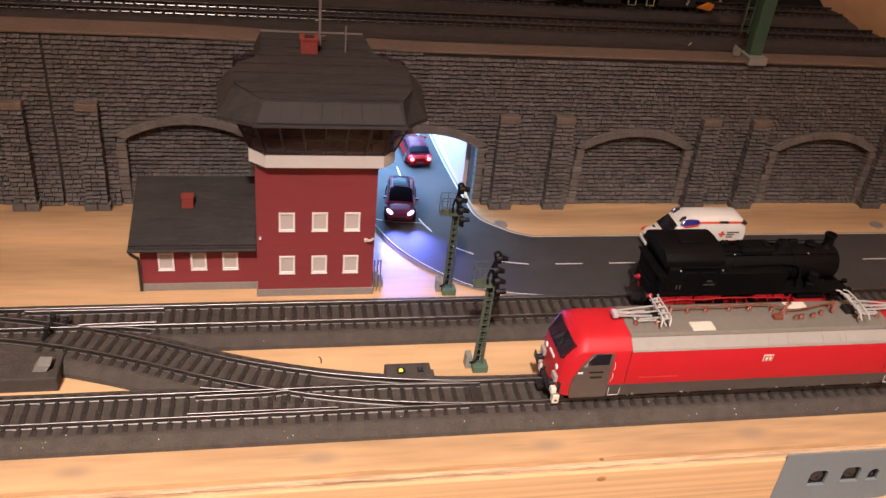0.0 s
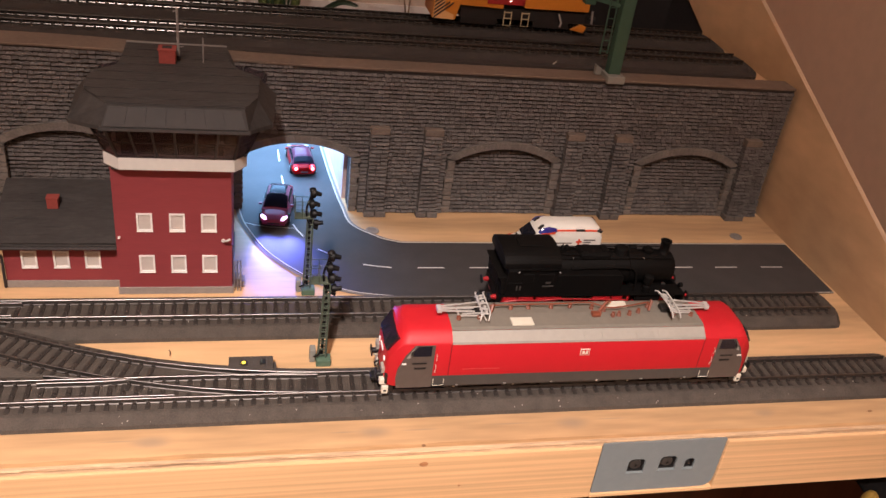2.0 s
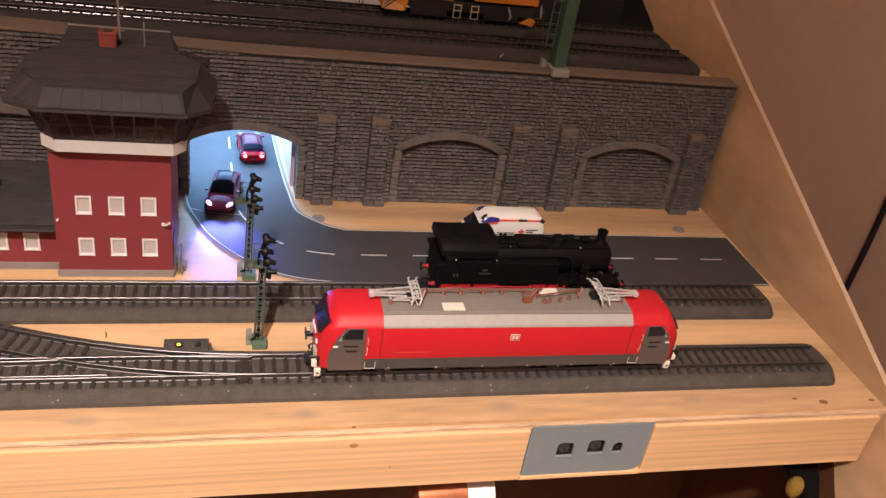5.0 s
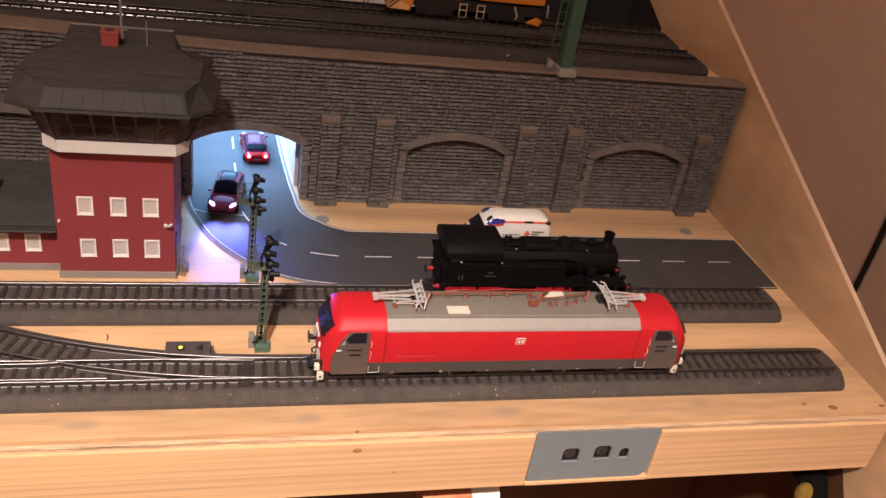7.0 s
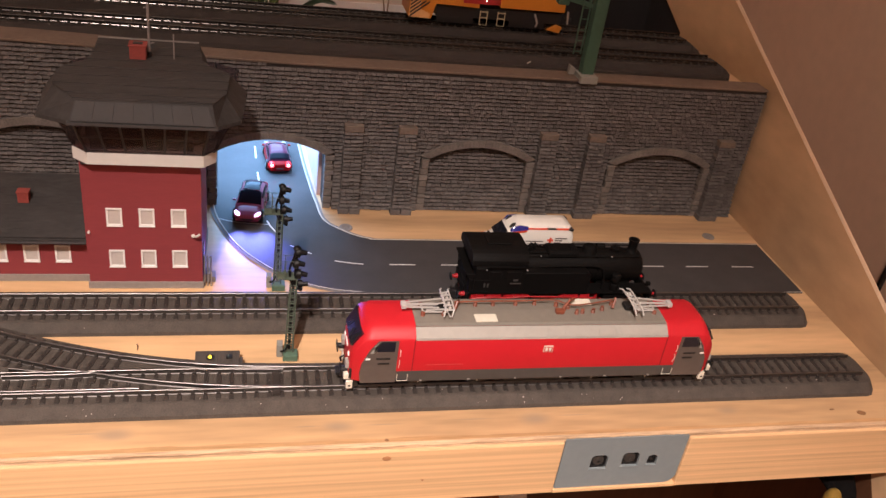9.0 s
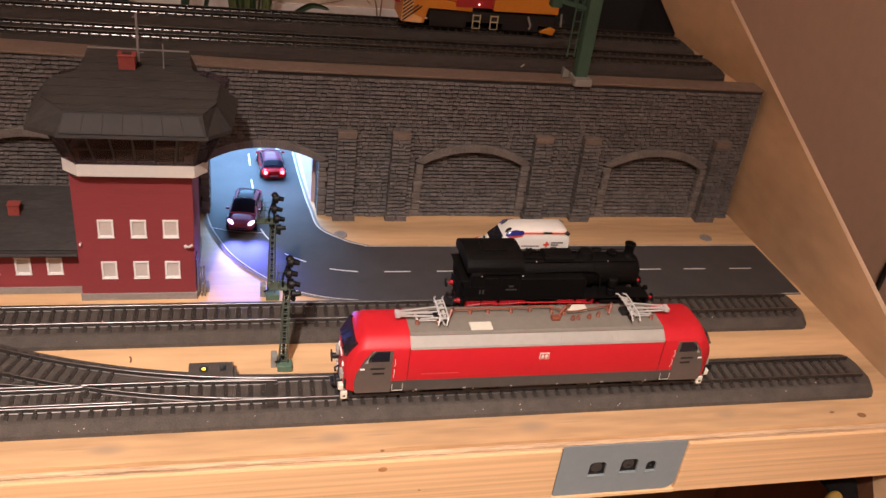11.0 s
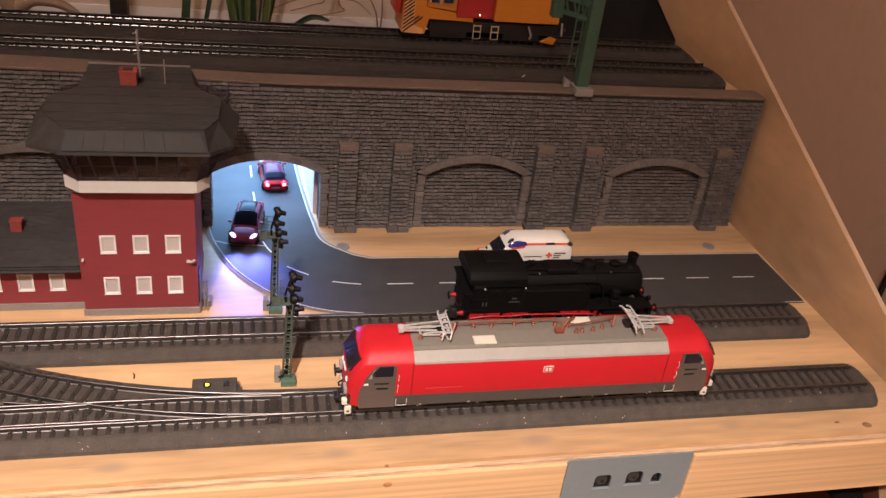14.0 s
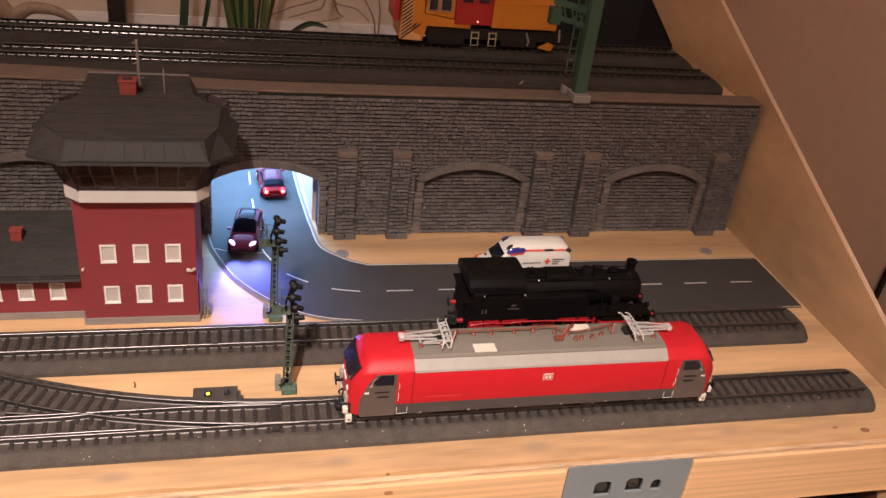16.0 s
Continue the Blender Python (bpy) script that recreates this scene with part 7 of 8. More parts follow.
for k in range(4):
    a, b = Vector((MX - 0.006 - 0.0045 * k, MY + 0.004 + 0.0042 * k, 0.1645)), Vector((MX - 0.0085 - 0.0045 * k, MY + 0.0065 + 0.0042 * k, 0.1750))
    part("brace", beam(a, b, 0.0012, 0.0012), MASTG, arm)
part("motor_box", box(MX - 0.0260, MX - 0.0180, MY + 0.0140, MY + 0.0220, 0.1600, 0.1720, 0.0006), MASTG, arm)

CX0, CX1, CY = -0.0420, 0.0920, UP_BACK
CR = DECK_Z + RAIL_TOP - 0.0022
crane = thing("crane_wagon", "orange and red railway crane wagon with hazard stripes", "crane wagon", (0.025, CY, CR + 0.0022))
HALF = 0.0165
part("underframe", box(CX0 + 0.026, CX1 - 0.004, CY - 0.0135, CY + 0.0135, CR + 0.0080, CR + 0.0165, 0.0004), BLACK, crane, "black underframe")
nose = part("front_body", prism([(CX0 + 0.0035, CR + 0.0070), (CX0 + 0.0220, CR + 0.0060), (CX0 + 0.0245, CR + 0.0185), (CX0 + 0.0600, CR + 0.0170), (CX0 + 0.0600, CR + 0.0215), (CX0 + 0.0215, CR + 0.0270), (CX0 + 0.0215, CR + 0.0480), (CX0 + 0.0052, CR + 0.0480)], "y", CY - HALF, CY + HALF, 0.0004), CRANE_ORANGE, crane, "orange front body")
part("stripe_plate", prism([(CX0 + 0.0040, CR + 0.0068), (CX0 + 0.0205, CR + 0.0062), (CX0 + 0.0205, CR + 0.0100), (CX0 + 0.0130, CR + 0.0130), (CX0 + 0.0130, CR + 0.0470), (CX0 + 0.0056, CR + 0.0470)], "y", CY - HALF - 0.0002, CY - HALF + 0.0002), CRANE_PALE, nose, "pale orange plate below the stripes")
for k in range(14):
    z, reach = CR + 0.0066 + 0.0029 * k, 0.0080 if k > 1 else 0.0150 - 0.0030 * k
    part("hazard_stripe", prism([(CX0 + 0.0046, z), (CX0 + 0.0046, z + 0.0014), (CX0 + 0.0046 + reach, z + 0.0014 + 0.8 * reach), (CX0 + 0.0046 + reach, z + 0.8 * reach)], "y", CY - HALF - 0.0005, CY - HALF + 0.0002), BLACK, nose)
part("rear_red_panel", box(CX0 - 0.0012, CX0 + 0.0032, CY - 0.0120, CY + 0.0150, CR + 0.0200, CR + 0.0520, 0.0005), CRANE_RED, crane, "red end panel")
cabw = part("driver_cab", prism([(CX0 + 0.0225, CR + 0.0275), (CX0 + 0.0460, CR + 0.0245), (CX0 + 0.0460, CR + 0.0540), (CX0 + 0.0245, CR + 0.0540)], "y", CY - HALF + 0.0006, CY + HALF - 0.0006, 0.0004), CRANE_ORANGE, crane, "orange driver's cab")
for x0, x1 in ((0.0245, 0.0325), (0.0340, 0.0435)):
    fr = part("cab_window_frame", box(CX0 + x0, CX0 + x1, CY - HALF - 0.0002, CY - HALF + 0.0012, CR + 0.0300, CR + 0.0400, 0.0002), SILVER, cabw, "grey window frame")
    part("pane", box(CX0 + x0 + 0.0010, CX0 + x1 - 0.0010, CY - HALF - 0.0005, CY - HALF, CR + 0.0310, CR + 0.0390), GLASS, fr)
house = part("red_house", box(CX0 + 0.0462, CX0 + 0.0765, CY - HALF - 0.0008, CY + HALF, CR + 0.0205, CR + 0.0620, 0.0005), CRANE_RED, crane, "red crane house")
for x0 in (0.0500, 0.0630):
    w = part("house_window", box(CX0 + x0, CX0 + x0 + 0.0105, CY - HALF - 0.0014, CY - HALF - 0.0006, CR + 0.0370, CR + 0.0520, 0.0003), CRANE_RED, house)
    part("pane", box(CX0 + x0 + 0.0012, CX0 + x0 + 0.0093, CY - HALF - 0.0018, CY - HALF - 0.0012, CR + 0.0382, CR + 0.0508), GLASS, w)
part("handrail", pipe([(CX0 + 0.0745, CY - HALF - 0.0020, CR + 0.0230), (CX0 + 0.0745, CY - HALF - 0.0020, CR + 0.0480)], 0.0004, 6), CRANE_RED, house)
part("lit_lamp", lathe([(0.0005, -0.0008), (0.0005, 0.0), (0.0003, 0.0005)], (CX0 + 0.0645, CY - HALF - 0.0012, CR + 0.0235), "y", 12), shader("lit_white_lamp", (0.9, 0.9, 0.85), 0.2, glow=(1.0, 0.95, 0.85), power=4.0), house, "small lit white lamp")
part("engine_house", box(CX0 + 0.0768, CX1 - 0.0030, CY - HALF - 0.0004, CY + HALF, CR + 0.0185, CR + 0.0560, 0.0008), CRANE_ORANGE, crane, "plain orange engine house")
part("engine_ledge", box(CX0 + 0.0768, CX1 - 0.0028, CY - HALF - 0.0010, CY + HALF, CR + 0.0385, CR + 0.0395), CRANE_ORANGE, crane)
for x0 in (0.0610, 0.0755):
    st = part("side_step", pipe([(CX0 + x0, CY - HALF - 0.0006, CR + 0.0155), (CX0 + x0, CY - HALF - 0.0012, CR + 0.0045), (CX0 + x0 + 0.0058, CY - HALF - 0.0012, CR + 0.0045), (CX0 + x0 + 0.0058, CY - HALF - 0.0006, CR + 0.0155)], 0.0004, 6), YELLOW, crane, "yellow step frame")
    for z in (0.0100, 0.0145):
        part("tread", box(CX0 + x0, CX0 + x0 + 0.0058, CY - HALF - 0.0016, CY - HALF - 0.0006, CR + z, CR + z + 0.0006), YELLOW, st)
for x in (0.0360, 0.0480, 0.0960, 0.1080):
    wheelset(crane, CX0 + x, CY, CR + 0.0077, 0.0055, BLACK)
for side in (-1, 1):
    for x in (0.0420, 0.1020):
        part("bogie_side", box(CX0 + x - 0.0150, CX0 + x + 0.0150, *sorted((CY + side * 0.0110, CY + side * 0.0135)), CR + 0.0030, CR + 0.0085, 0.0006), BLACK, crane)
    part("buffer", rod((CX1, CY + side * 0.0100, CR + 0.0120), (CX1 + 0.0060, CY + side * 0.0100, CR + 0.0120), 0.0016, n=10), BLACK, crane, smooth=True)
part("orange_skid", prism([(CX1 - 0.0165, CR + 0.0040), (CX1 - 0.0050, CR + 0.0020), (CX1 - 0.0030, CR + 0.0070), (CX1 - 0.0080, CR + 0.0085)], "y", CY - HALF - 0.0010, CY - HALF + 0.0020, 0.0004), CRANE_ORANGE, crane, "small orange skid plate")
part("white_hose", pipe([(CX1 - 0.0280, CY - HALF, CR + 0.0160), (CX1 - 0.0250, CY - HALF - 0.0010, CR + 0.0090), (CX1 - 0.0260, CY - HALF - 0.0010, CR + 0.0060)], 0.0009, 8), SILVER, crane)
part("white_handle", pipe([(CX1 - 0.0005, CY - HALF - 0.0010, CR + 0.0200), (CX1 + 0.0005, CY - HALF - 0.0012, CR + 0.0100)], 0.0009, 8), SILVER, crane)

# ---- small things on the baseboard ----
LED = shader("lit_yellow_led", (0.9, 0.7, 0.05), 0.3, glow=(1.0, 0.70, 0.05), power=2.6)
PLATE_GREY = shader("grey_socket_plate", (0.190, 0.218, 0.225), 0.55, spread=0.06, grain=300)
cb = thing("control_box", "dark grey box with a lit yellow lamp beside the turnout", "control box", (-0.1752, 0.0300, 0))
part("casing", box(-0.1868, -0.1630, 0.0212, 0.0356, 0, 0.0075, 0.0005), BALLAST, cb, "dark grey casing")
part("casing_edge", box(-0.1630, -0.1614, 0.0228, 0.0318, 0, 0.0060, 0.0003), BALLAST, cb)
part("yellow_lamp", lathe([(0.0011, 0.0), (0.0010, 0.0006), (0.0005, 0.0010)], (-0.1788, 0.0295, 0.0075), "z", 14), LED, cb, "round yellow lamp", smooth=True)
part("dark_ring", lathe([(0.0024, 0.0), (0.0024, 0.0003), (0.0014, 0.0003)], (-0.1788, 0.0295, 0.0075), "z", 16), BLACK, cb)
part("knob", box(-0.1702, -0.1672, 0.0278, 0.0314, 0.0075, 0.0084, 0.0002), BLACK, cb, "small black knob")
part("knob_slot", box(-0.1694, -0.1690, 0.0284, 0.0308, 0.0084, 0.0089), MAST_GREEN, cb)

mb = thing("turnout_motor", "dark turnout motor box with a pale lever", "turnout motor", (-0.3640, 0.0430, 0))
part("casing", box(-0.3850, -0.3460, 0.0330, 0.0535, 0, 0.0085, 0.0007), BALLAST, mb, "dark grey casing")
part("lever", prism([(-0.3580, 0.0085), (-0.3515, 0.0085), (-0.3490, 0.0125), (-0.3550, 0.0130)], "y", 0.0375, 0.0445, 0.0004), BOX_GREY, mb, "pale grey lever")
lt = thing("turnout_lantern", "dark turnout lantern levers at the crossover end", "turnout lantern", (-0.3560, 0.0710, 0.0070))
for x, y, dx in ((-0.3570, 0.0740, 0.0014), (-0.3492, 0.0712, 0.0004), (-0.3585, 0.0640, 0.0020)):
    arm = part("lantern_arm", beam((x, y, 0.0072), (x + dx, y + 0.0022, 0.0120), 0.0016, 0.0018), BLACK, lt)
    part("lantern_head", box(x + dx - 0.0014, x + dx + 0.0014, y + 0.0010, y + 0.0036, 0.0112, 0.0142, 0.0005), BLACK, arm)

sp = thing("socket_plate", "grey socket plate with three black sockets let into the board", "socket plate", ((SOCK[0] + SOCK[1]) / 2, FRONT, -0.022))
px0, px1, pz0, pz1 = SOCK[0] + 0.0006, SOCK[1] - 0.0006, low + 0.0026, top + 0.0016
holes = [(0.0285, 0.0385, -0.0258, -0.0158), (0.0473, 0.0575, -0.0248, -0.0148), (0.0630, 0.0690, -0.0248, -0.0172)]


def rounded(x0, x1, z0, z1, radii, n=5):
    """A closed outline with its corners rounded: lower left, lower right, upper right, upper left."""
    out = []
    for (cx, cz), r, a0 in zip(((x0, z0), (x1, z0), (x1, z1), (x0, z1)), radii, (180, 270, 0, 90)):
        ox, oz = cx + (r if cx == x0 else -r), cz + (r if cz == z0 else -r)
        out += [(ox + r * math.cos(radians(a0 + 90 * k / n)), oz + r * math.sin(radians(a0 + 90 * k / n))) for k in range(n + 1)]
    return out


def holed_plate(outer, inner, y0, y1):
    """A plate in the xz plane with openings."""
    bm = bmesh.new()
    edges = []
    for loop in (outer, *inner):
        vs = [bm.verts.new((x, y0, z)) for x, z in loop]
        edges += [bm.edges.new((vs[k], vs[(k + 1) % len(vs)])) for k in range(len(vs))]
    fill = bmesh.ops.triangle_fill(bm, edges=edges, use_beauty=True, normal=(0, -1, 0))
    out = bmesh.ops.extrude_face_region(bm, geom=[f for f in fill["geom"] if isinstance(f, bmesh.types.BMFace)])
    bmesh.ops.translate(bm, verts=[g for g in out["geom"] if isinstance(g, bmesh.types.BMVert)], vec=(0, y1 - y0, 0))
    return bm


part("plate", holed_plate(rounded(px0, px1, pz0, pz1, (0.0008, 0.0070, 0.0008, 0.0008)), [rounded(*h, (0.0003, 0.0003, 0.0028, 0.0028)) for h in holes], FRONT - 0.0014, FRONT - 0.0002), PLATE_GREY, sp, "smooth grey plate")
for i, (x0, x1, z0, z1) in enumerate(holes):
    sk = part("socket", box(x0 - 0.0004, x1 + 0.0004, FRONT + 0.0012, FRONT + 0.0024, z0 - 0.0004, z1 + 0.0004), BLACK, sp, "black socket")
    f = bmesh.new()
    t = 0.0009
    for a in ((x0, x1, z0, z0 + t), (x0, x1, z1 - t, z1), (x0, x0 + t, z0 + t, z1 - t), (x1 - t, x1, z0 + t, z1 - t)):
        box(a[0], a[1], FRONT - 0.0002, FRONT + 0.0013, a[2], a[3], 0, f)
    part("socket_rim", f, BLACK, sk)
    part("lower_lip", box(x0 - 0.0006, x1 + 0.0006, FRONT - 0.0018, FRONT - 0.0012, z0 - 0.0012, z0 - 0.0002), PLATE_GREY, sk)
    part("contact", rod(((x0 + x1) / 2 + 0.0004, FRONT + 0.0014, (z0 + z1) / 2 - 0.001), ((x0 + x1) / 2 + 0.0004, FRONT - 0.0002, (z0 + z1) / 2 - 0.001), 0.0008, n=10), STEEL, sk)
    if i < 2:
        part("rim_ring", lathe([(0.0034, 0.0), (0.0034, 0.0010), (0.0027, 0.0010), (0.0026, 0.0002)], ((x0 + x1) / 2, FRONT - 0.0002, (z0 + z1) / 2), "y", 20), SOCKET_RING, sk, smooth=True)

for x, y in ((-0.0890, 0.1865), (0.2020, 0.1816)):
    t = thing("drain_cover", "flat grey round drain cover on the pavement", "drain cover", (x, y, 0), "drain covers")
    part("disc", lathe([(0.0050, 0.0), (0.0047, 0.0008), (0.0038, 0.0009), (0.0034, 0.0005)], (x, y, 0.0), "z", 20), PLINTH, t)
    for k in range(4):
        part("slot", box(x - 0.0030, x + 0.0030, y - 0.0030 + 0.0018 * k, y - 0.0024 + 0.0018 * k, 0.0005, 0.0008), PLINTH_GREY, t)

for x, y, r, q in ((0.2015, -0.0252, 0.0030, 0.7), (0.1835, -0.0215, 0.0018, 0.4), (-0.0885, -0.0318, 0.0012, 0.9), (0.2365, -0.0250, 0.0022, 0.5)):
    bm = lathe([(r, 0.0), (r * 0.7, 0.0004), (r * 0.2, 0.0004)], (0, 0, 0), "z", 16)
    bmesh.ops.scale(bm, verts=bm.verts, vec=(1, q, 1))
    bmesh.ops.translate(bm, verts=bm.verts, vec=(x, y, 0.0))
    whole("wood_knot", bm, KNOT, "dark knot in the plywood surface", "knot", "structure", "knots in the wood")
for x, z, r, q in ((-0.0880, -0.0095, 0.0024, 0.7), (-0.0670, -0.0265, 0.0008, 0.8)):
    bm = lathe([(r, 0.0), (r * 0.6, -0.0002), (r * 0.2, -0.0002)], (0, 0, 0), "y", 16)
    bmesh.ops.scale(bm, verts=bm.verts, vec=(1, 1, q))
    bmesh.ops.translate(bm, verts=bm.verts, vec=(x, front - 0.0001, z))
    whole("wood_knot", bm, shader("pale_knot", (0.36, 0.17, 0.075), 0.5, spread=0.3, grain=400, stretch=(1, 1, 3)), "brown knot in the pine board", "knot", "structure", "knots in the wood")

whole("bent_nail", pipe(smooth_line([(-0.2196, 0.0515, 0.0002), (-0.2192, 0.0500, 0.0012), (-0.2186, 0.0482, 0.0010), (-0.2188, 0.0466, 0.0002)], 3), 0.00035, 6), LEG, "small bent brown nail in the wood between the tracks", "nail", smooth=True)
whole("splinter", beam((0.0440, 0.2390, 0.1142), (0.0475, 0.2425, 0.1150), 0.0005, 0.0005), CREAM, "tiny white splinter on the ballast of the upper deck", "splinter")

# ---- behind the deck: pot plants, dried branches, a post ----
LEAF = shader("green_leaf", (0.10, 0.13, 0.045), 0.5, spread=0.35, grain=200, stretch=(1, 1, 0.2), coarse=60)
LEAF_DARK = shader("dark_green_leaf", (0.022, 0.050, 0.024), 0.5, spread=0.3, grain=200)
DRY = shader("dry_brown_stem", (0.21, 0.125, 0.07), 0.7, spread=0.3, grain=300)
BARK = shader("pale_dead_root", (0.27, 0.19, 0.13), 0.8, spread=0.35, grain=300, bump=0.5)
POST = shader("black_post", (0.014, 0.011, 0.010), 0.5, spread=0.2)


def blade(points, w, bm=None):
    """A leaf blade along a line, folded a little along its middle, with thickness."""
    bm = bm or bmesh.new()
    pts = smooth_line(points, 6)
    rows, n = [], len(pts) - 1
    for i, p in enumerate(pts):
        d = (pts[min(i + 1, n)] - pts[max(i - 1, 0)]).normalized()
        side = d.cross(Vector((0, 1, 0.2))).normalized()
        ww = w * (0.35 + 0.65 * math.sin(math.pi * min(1, i / n * 0.8 + 0.2))) * (1 if i < n else 0.1)
        rows.append([bm.verts.new(p - side * ww / 2), bm.verts.new(p + Vector((0, 0.0010, 0))), bm.verts.new(p + side * ww / 2), bm.verts.new(p + Vector((0, 0.0016, 0)))])
    for r, s in zip(rows, rows[1:]):
        for i in range(4):
            bm.faces.new((r[i], r[(i + 1) % 4], s[(i + 1) % 4], s[i]))
    return bm


rng = random.Random(11)
plant = thing("grass_plant", "upright green grass-like pot plant behind the upper deck", "pot plant", (-0.165, 0.400, 0.085))
for k in range(34):
    x = rng.uniform(-0.164, -0.138)
    lean = (x + 0.151) * 2.6 + rng.uniform(-0.015, 0.012)
    h = rng.uniform(0.10, 0.19)
    y = rng.uniform(0.392, 0.410)
    part("leaf_blade", blade([(x, y, 0.080), (x + lean * 0.3, y, 0.080 + h * 0.4), (x + lean, y - 0.004, 0.080 + h)], rng.uniform(0.0018, 0.0042)), LEAF if k % 3 else LEAF_DARK, plant)
for pts, w in (([(-0.2070, 0.400, 0.080), (-0.2030, 0.400, 0.120), (-0.2000, 0.402, 0.170)], 0.007), ([(-0.1900, 0.402, 0.090), (-0.1840, 0.402, 0.120), (-0.1800, 0.402, 0.160)], 0.004)):
    part("leaf_blade", blade(pts, w), LEAF_DARK, plant)
part("flat_leaf", blade([(-0.1150, 0.395, 0.098), (-0.1000, 0.390, 0.1080), (-0.0850, 0.388, 0.1060)], 0.0055), LEAF_DARK, plant, "broad dark leaf bending over the track")
twig = thing("dried_plant", "dried brown stems hanging over the white skirting", "dried plant", (-0.075, 0.400, 0.08))
for pts in ([(-0.0400, 0.402, 0.080), (-0.0430, 0.402, 0.110), (-0.0550, 0.402, 0.135), (-0.0600, 0.402, 0.170)], [(-0.0850, 0.402, 0.150), (-0.0900, 0.402, 0.128), (-0.1150, 0.402, 0.118), (-0.1400, 0.400, 0.108)],
            [(-0.0850, 0.402, 0.150), (-0.0800, 0.400, 0.126), (-0.0600, 0.400, 0.120), (-0.0480, 0.398, 0.110)], [(-0.0850, 0.402, 0.150), (-0.0880, 0.400, 0.122), (-0.0980, 0.400, 0.116), (-0.1180, 0.398, 0.110)],
            [(-0.0850, 0.402, 0.150), (-0.0760, 0.400, 0.118), (-0.0720, 0.400, 0.112), (-0.1000, 0.398, 0.106)], [(-0.0400, 0.404, 0.078), (-0.0380, 0.404, 0.120), (-0.0480, 0.404, 0.160)]):
    n = len(smooth_line(pts, 5))
    part("stem", pipe(smooth_line(pts, 5), 0.00065, 6, taper=[1.3 - 0.8 * i / n for i in range(n)]), DRY, twig)
root = thing("dead_root", "pale curved dead root lying behind the tracks", "root", (-0.33, 0.40, 0.085))
pts = smooth_line([(-0.3480, 0.400, 0.112), (-0.3380, 0.400, 0.100), (-0.3310, 0.400, 0.1035), (-0.3220, 0.400, 0.1075), (-0.3070, 0.400, 0.1065), (-0.2960, 0.400, 0.1020), (-0.2890, 0.400, 0.0965)], 6)
part("branch", pipe(pts, 0.0040, 10, taper=[1.8 - 1.2 * i / len(pts) for i in range(len(pts))]), BARK, root, smooth=True)
pts = smooth_line([(-0.3400, 0.400, 0.1010), (-0.3440, 0.398, 0.0960), (-0.3400, 0.396, 0.0900)], 5)
part("branch", pipe(pts, 0.0046, 10), BARK, root, smooth=True)
whole("post", box(-0.2655, -0.2515, 0.405, 0.419, -0.05, 0.45, 0.001), POST, "dark round-edged post behind the upper deck", "post", "structure")

# ---- beyond and below the table ----
whole("wall_cable", pipe(smooth_line([(0.6165, 0.408, -0.60), (0.6165, 0.4085, -0.25), (0.6160, 0.4060, -0.12), (0.6165, 0.409, 0.10), (0.6165, 0.408, 0.9)], 6), 0.0036, 8), BLACK, "black cable running up the plaster wall", "cable", smooth=True)
jk = thing("black_bag", "crumpled black bag strap hanging below the table", "bag", (0.218, -0.014, -0.075))
secs = []
for x, y, z, w in ((0.212, -0.010, -0.036, 0.0175), (0.2125, -0.012, -0.052, 0.0170), (0.2165, -0.015, -0.063, 0.0140), (0.2225, -0.020, -0.074, 0.0100), (0.2285, -0.025, -0.086, 0.0066), (0.2315, -0.029, -0.100, 0.0058), (0.2325, -0.032, -0.125, 0.0056)):
    ring = []
    for k in range(20):
        a = 2 * math.pi * k / 20
        n = 1 + 0.22 * noise.noise((math.cos(a) * 1.4, math.sin(a) * 1.4, z * 90))
        ring.append((x + w * n * math.cos(a), y + 0.0048 * n * math.sin(a), z + 0.0025 * noise.noise((a, z * 60, 2.0))))
    secs.append(ring)
part("strap", loft(secs), BAG_BLACK, jk, smooth=True)
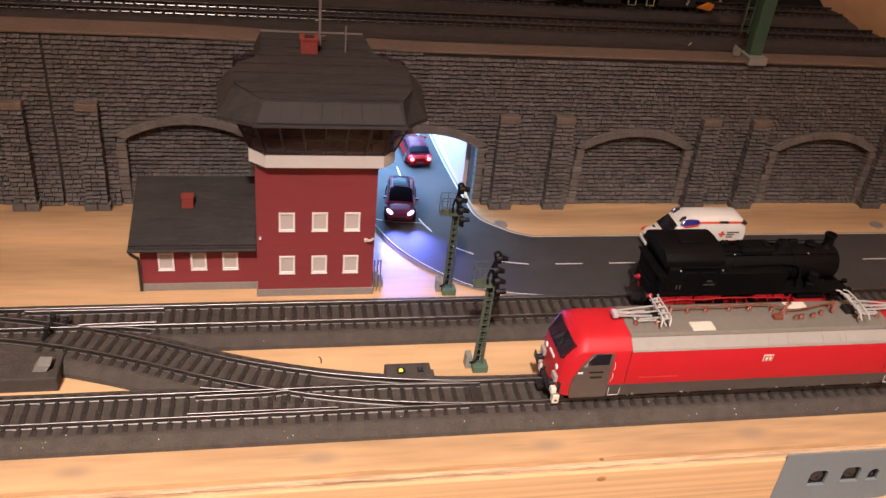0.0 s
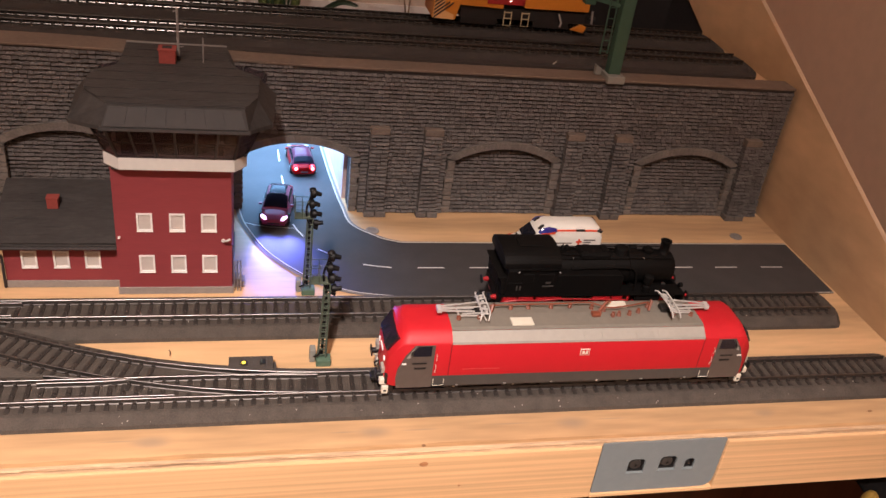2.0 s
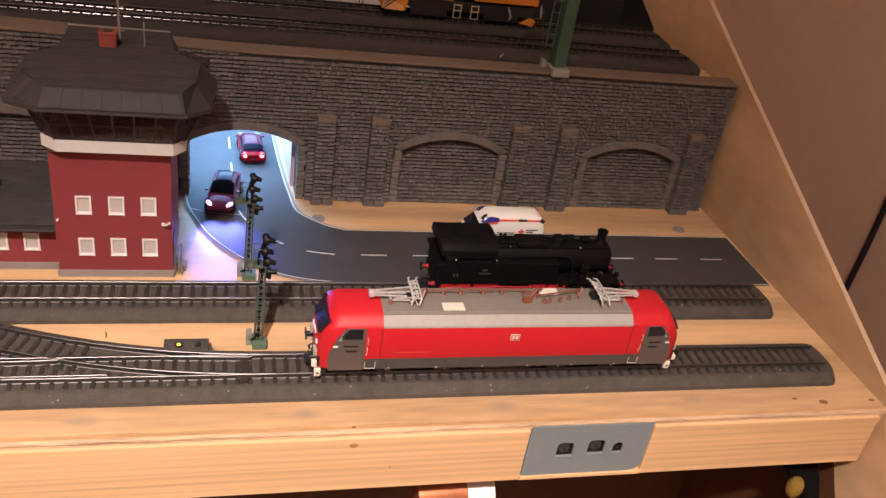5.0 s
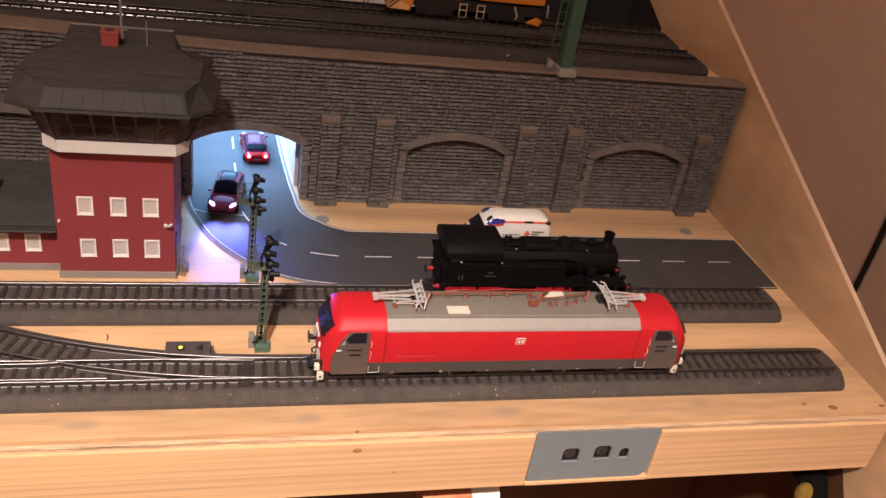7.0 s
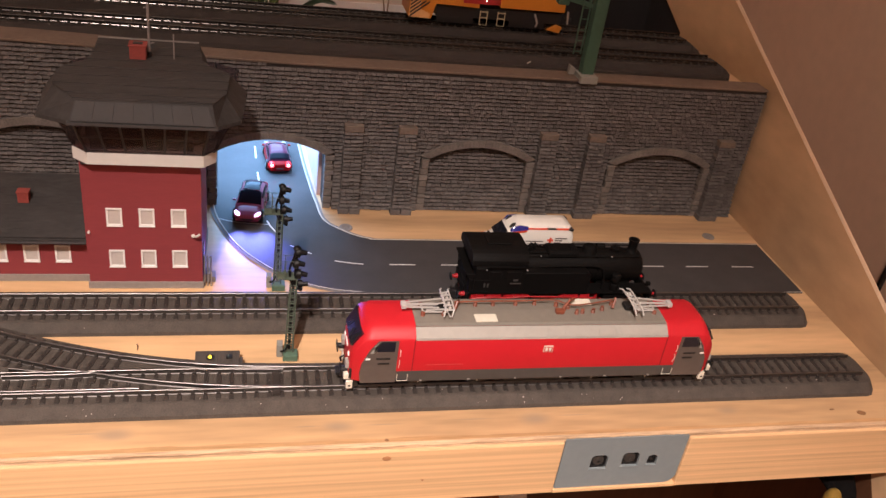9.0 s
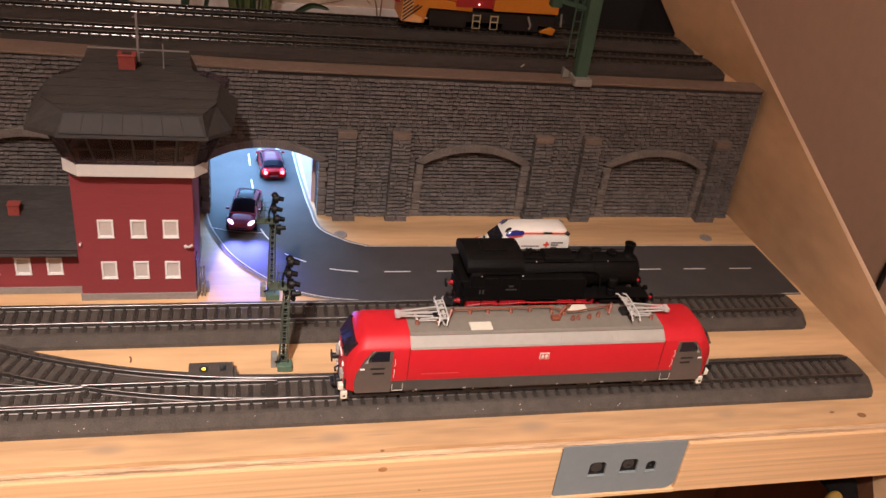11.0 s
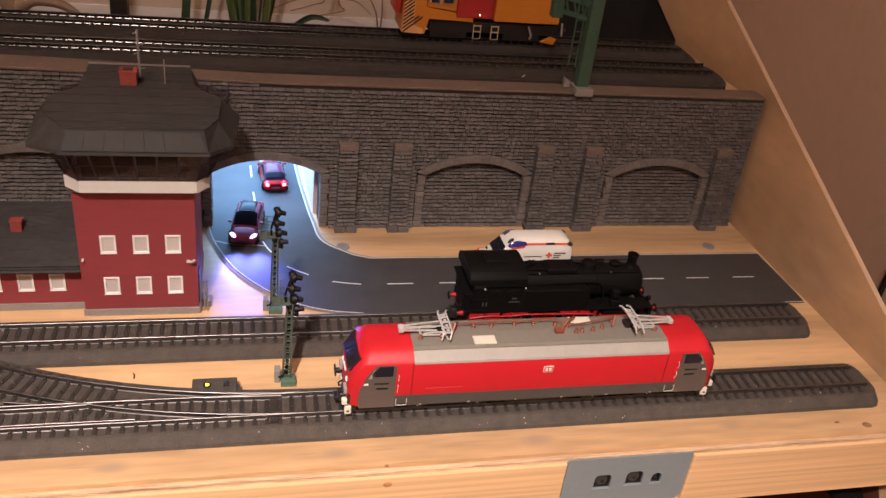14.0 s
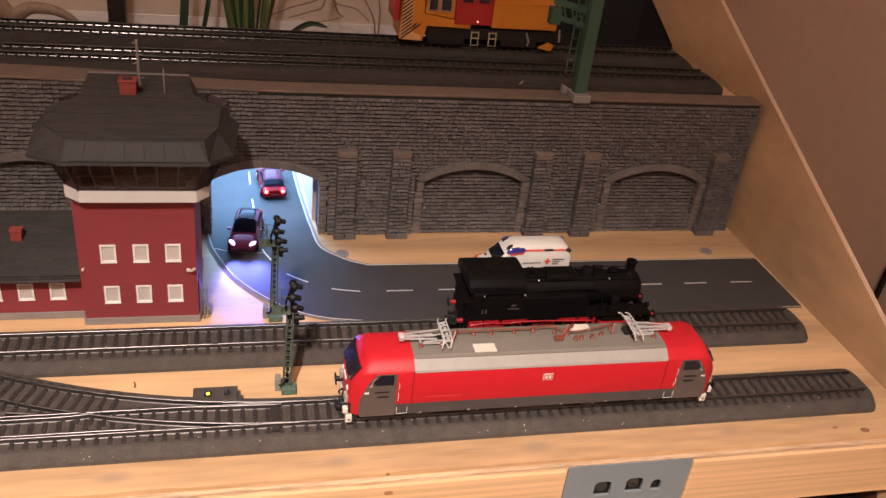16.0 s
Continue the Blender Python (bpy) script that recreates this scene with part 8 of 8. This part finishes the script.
cap = thing("yellow_cap", "dull yellow rounded cap below the table", "cap", (0.203, -0.033, -0.064))
bm = bmesh.new()
bmesh.ops.create_uvsphere(bm, u_segments=20, v_segments=12, radius=0.0062)
bmesh.ops.scale(bm, verts=bm.verts, vec=(0.9, 0.8, 1.35))
bmesh.ops.translate(bm, verts=bm.verts, vec=(0.2030, -0.0330, -0.0655))
part("dome", bm, shader("matt_yellow_plastic", (0.21, 0.120, 0.014), 0.85, spread=0.4, grain=200), cap, smooth=True)
tin = thing("copper_tin", "small copper tin with a white lid below the table", "tin", (-0.020, -0.010, -0.10))
part("tin_body", rod((-0.0420, -0.0120, -0.0760), (-0.0130, -0.0120, -0.0740), 0.0130, n=20), shader("bright_copper", (0.62, 0.24, 0.12), 0.3, metal=0.7, spread=0.25, grain=200), tin, "shiny copper body", smooth=True)
part("tin_lid", rod((-0.0125, -0.0120, -0.0740), (0.0040, -0.0120, -0.0725), 0.0128, n=20), WHITE, tin, "white lid", smooth=True)

# pale specks of dust on the ballast and the sleepers
rng = random.Random(21)
bm = bmesh.new()
for k in range(75):
    x, line_y = rng.uniform(-0.50, 0.21), rng.choice((NEAR_Y, FAR_Y, FAR_Y))
    across = rng.choice((-1, -1, 1)) * rng.uniform(0.0020, 0.0135)
    r = rng.uniform(0.00010, 0.00026)
    z = 0.0069 if abs(across) < 0.0138 else 0.0064
    box(x - r, x + r * rng.uniform(0.6, 1.8), line_y + across - r, line_y + across + r, z - 0.0001, z + r, 0.0, bm)
for k in range(45):
    x, across = rng.uniform(-0.50, 0.21), rng.uniform(0.0155, 0.0192)
    r = rng.uniform(0.00010, 0.00028)
    z = 0.0064 - (across - 0.0152) * 0.977
    y = rng.choice((NEAR_Y, NEAR_Y, FAR_Y)) - across
    box(x - r, x + r, y - r, y + r, z - 0.0001, z + r, 0.0, bm)
whole("dust_specks", bm, shader("pale_dust", (0.50, 0.45, 0.40), 0.8, spread=0.3, per_island=0.8), "pale specks of dust on the ballast", "dust", "stuff")
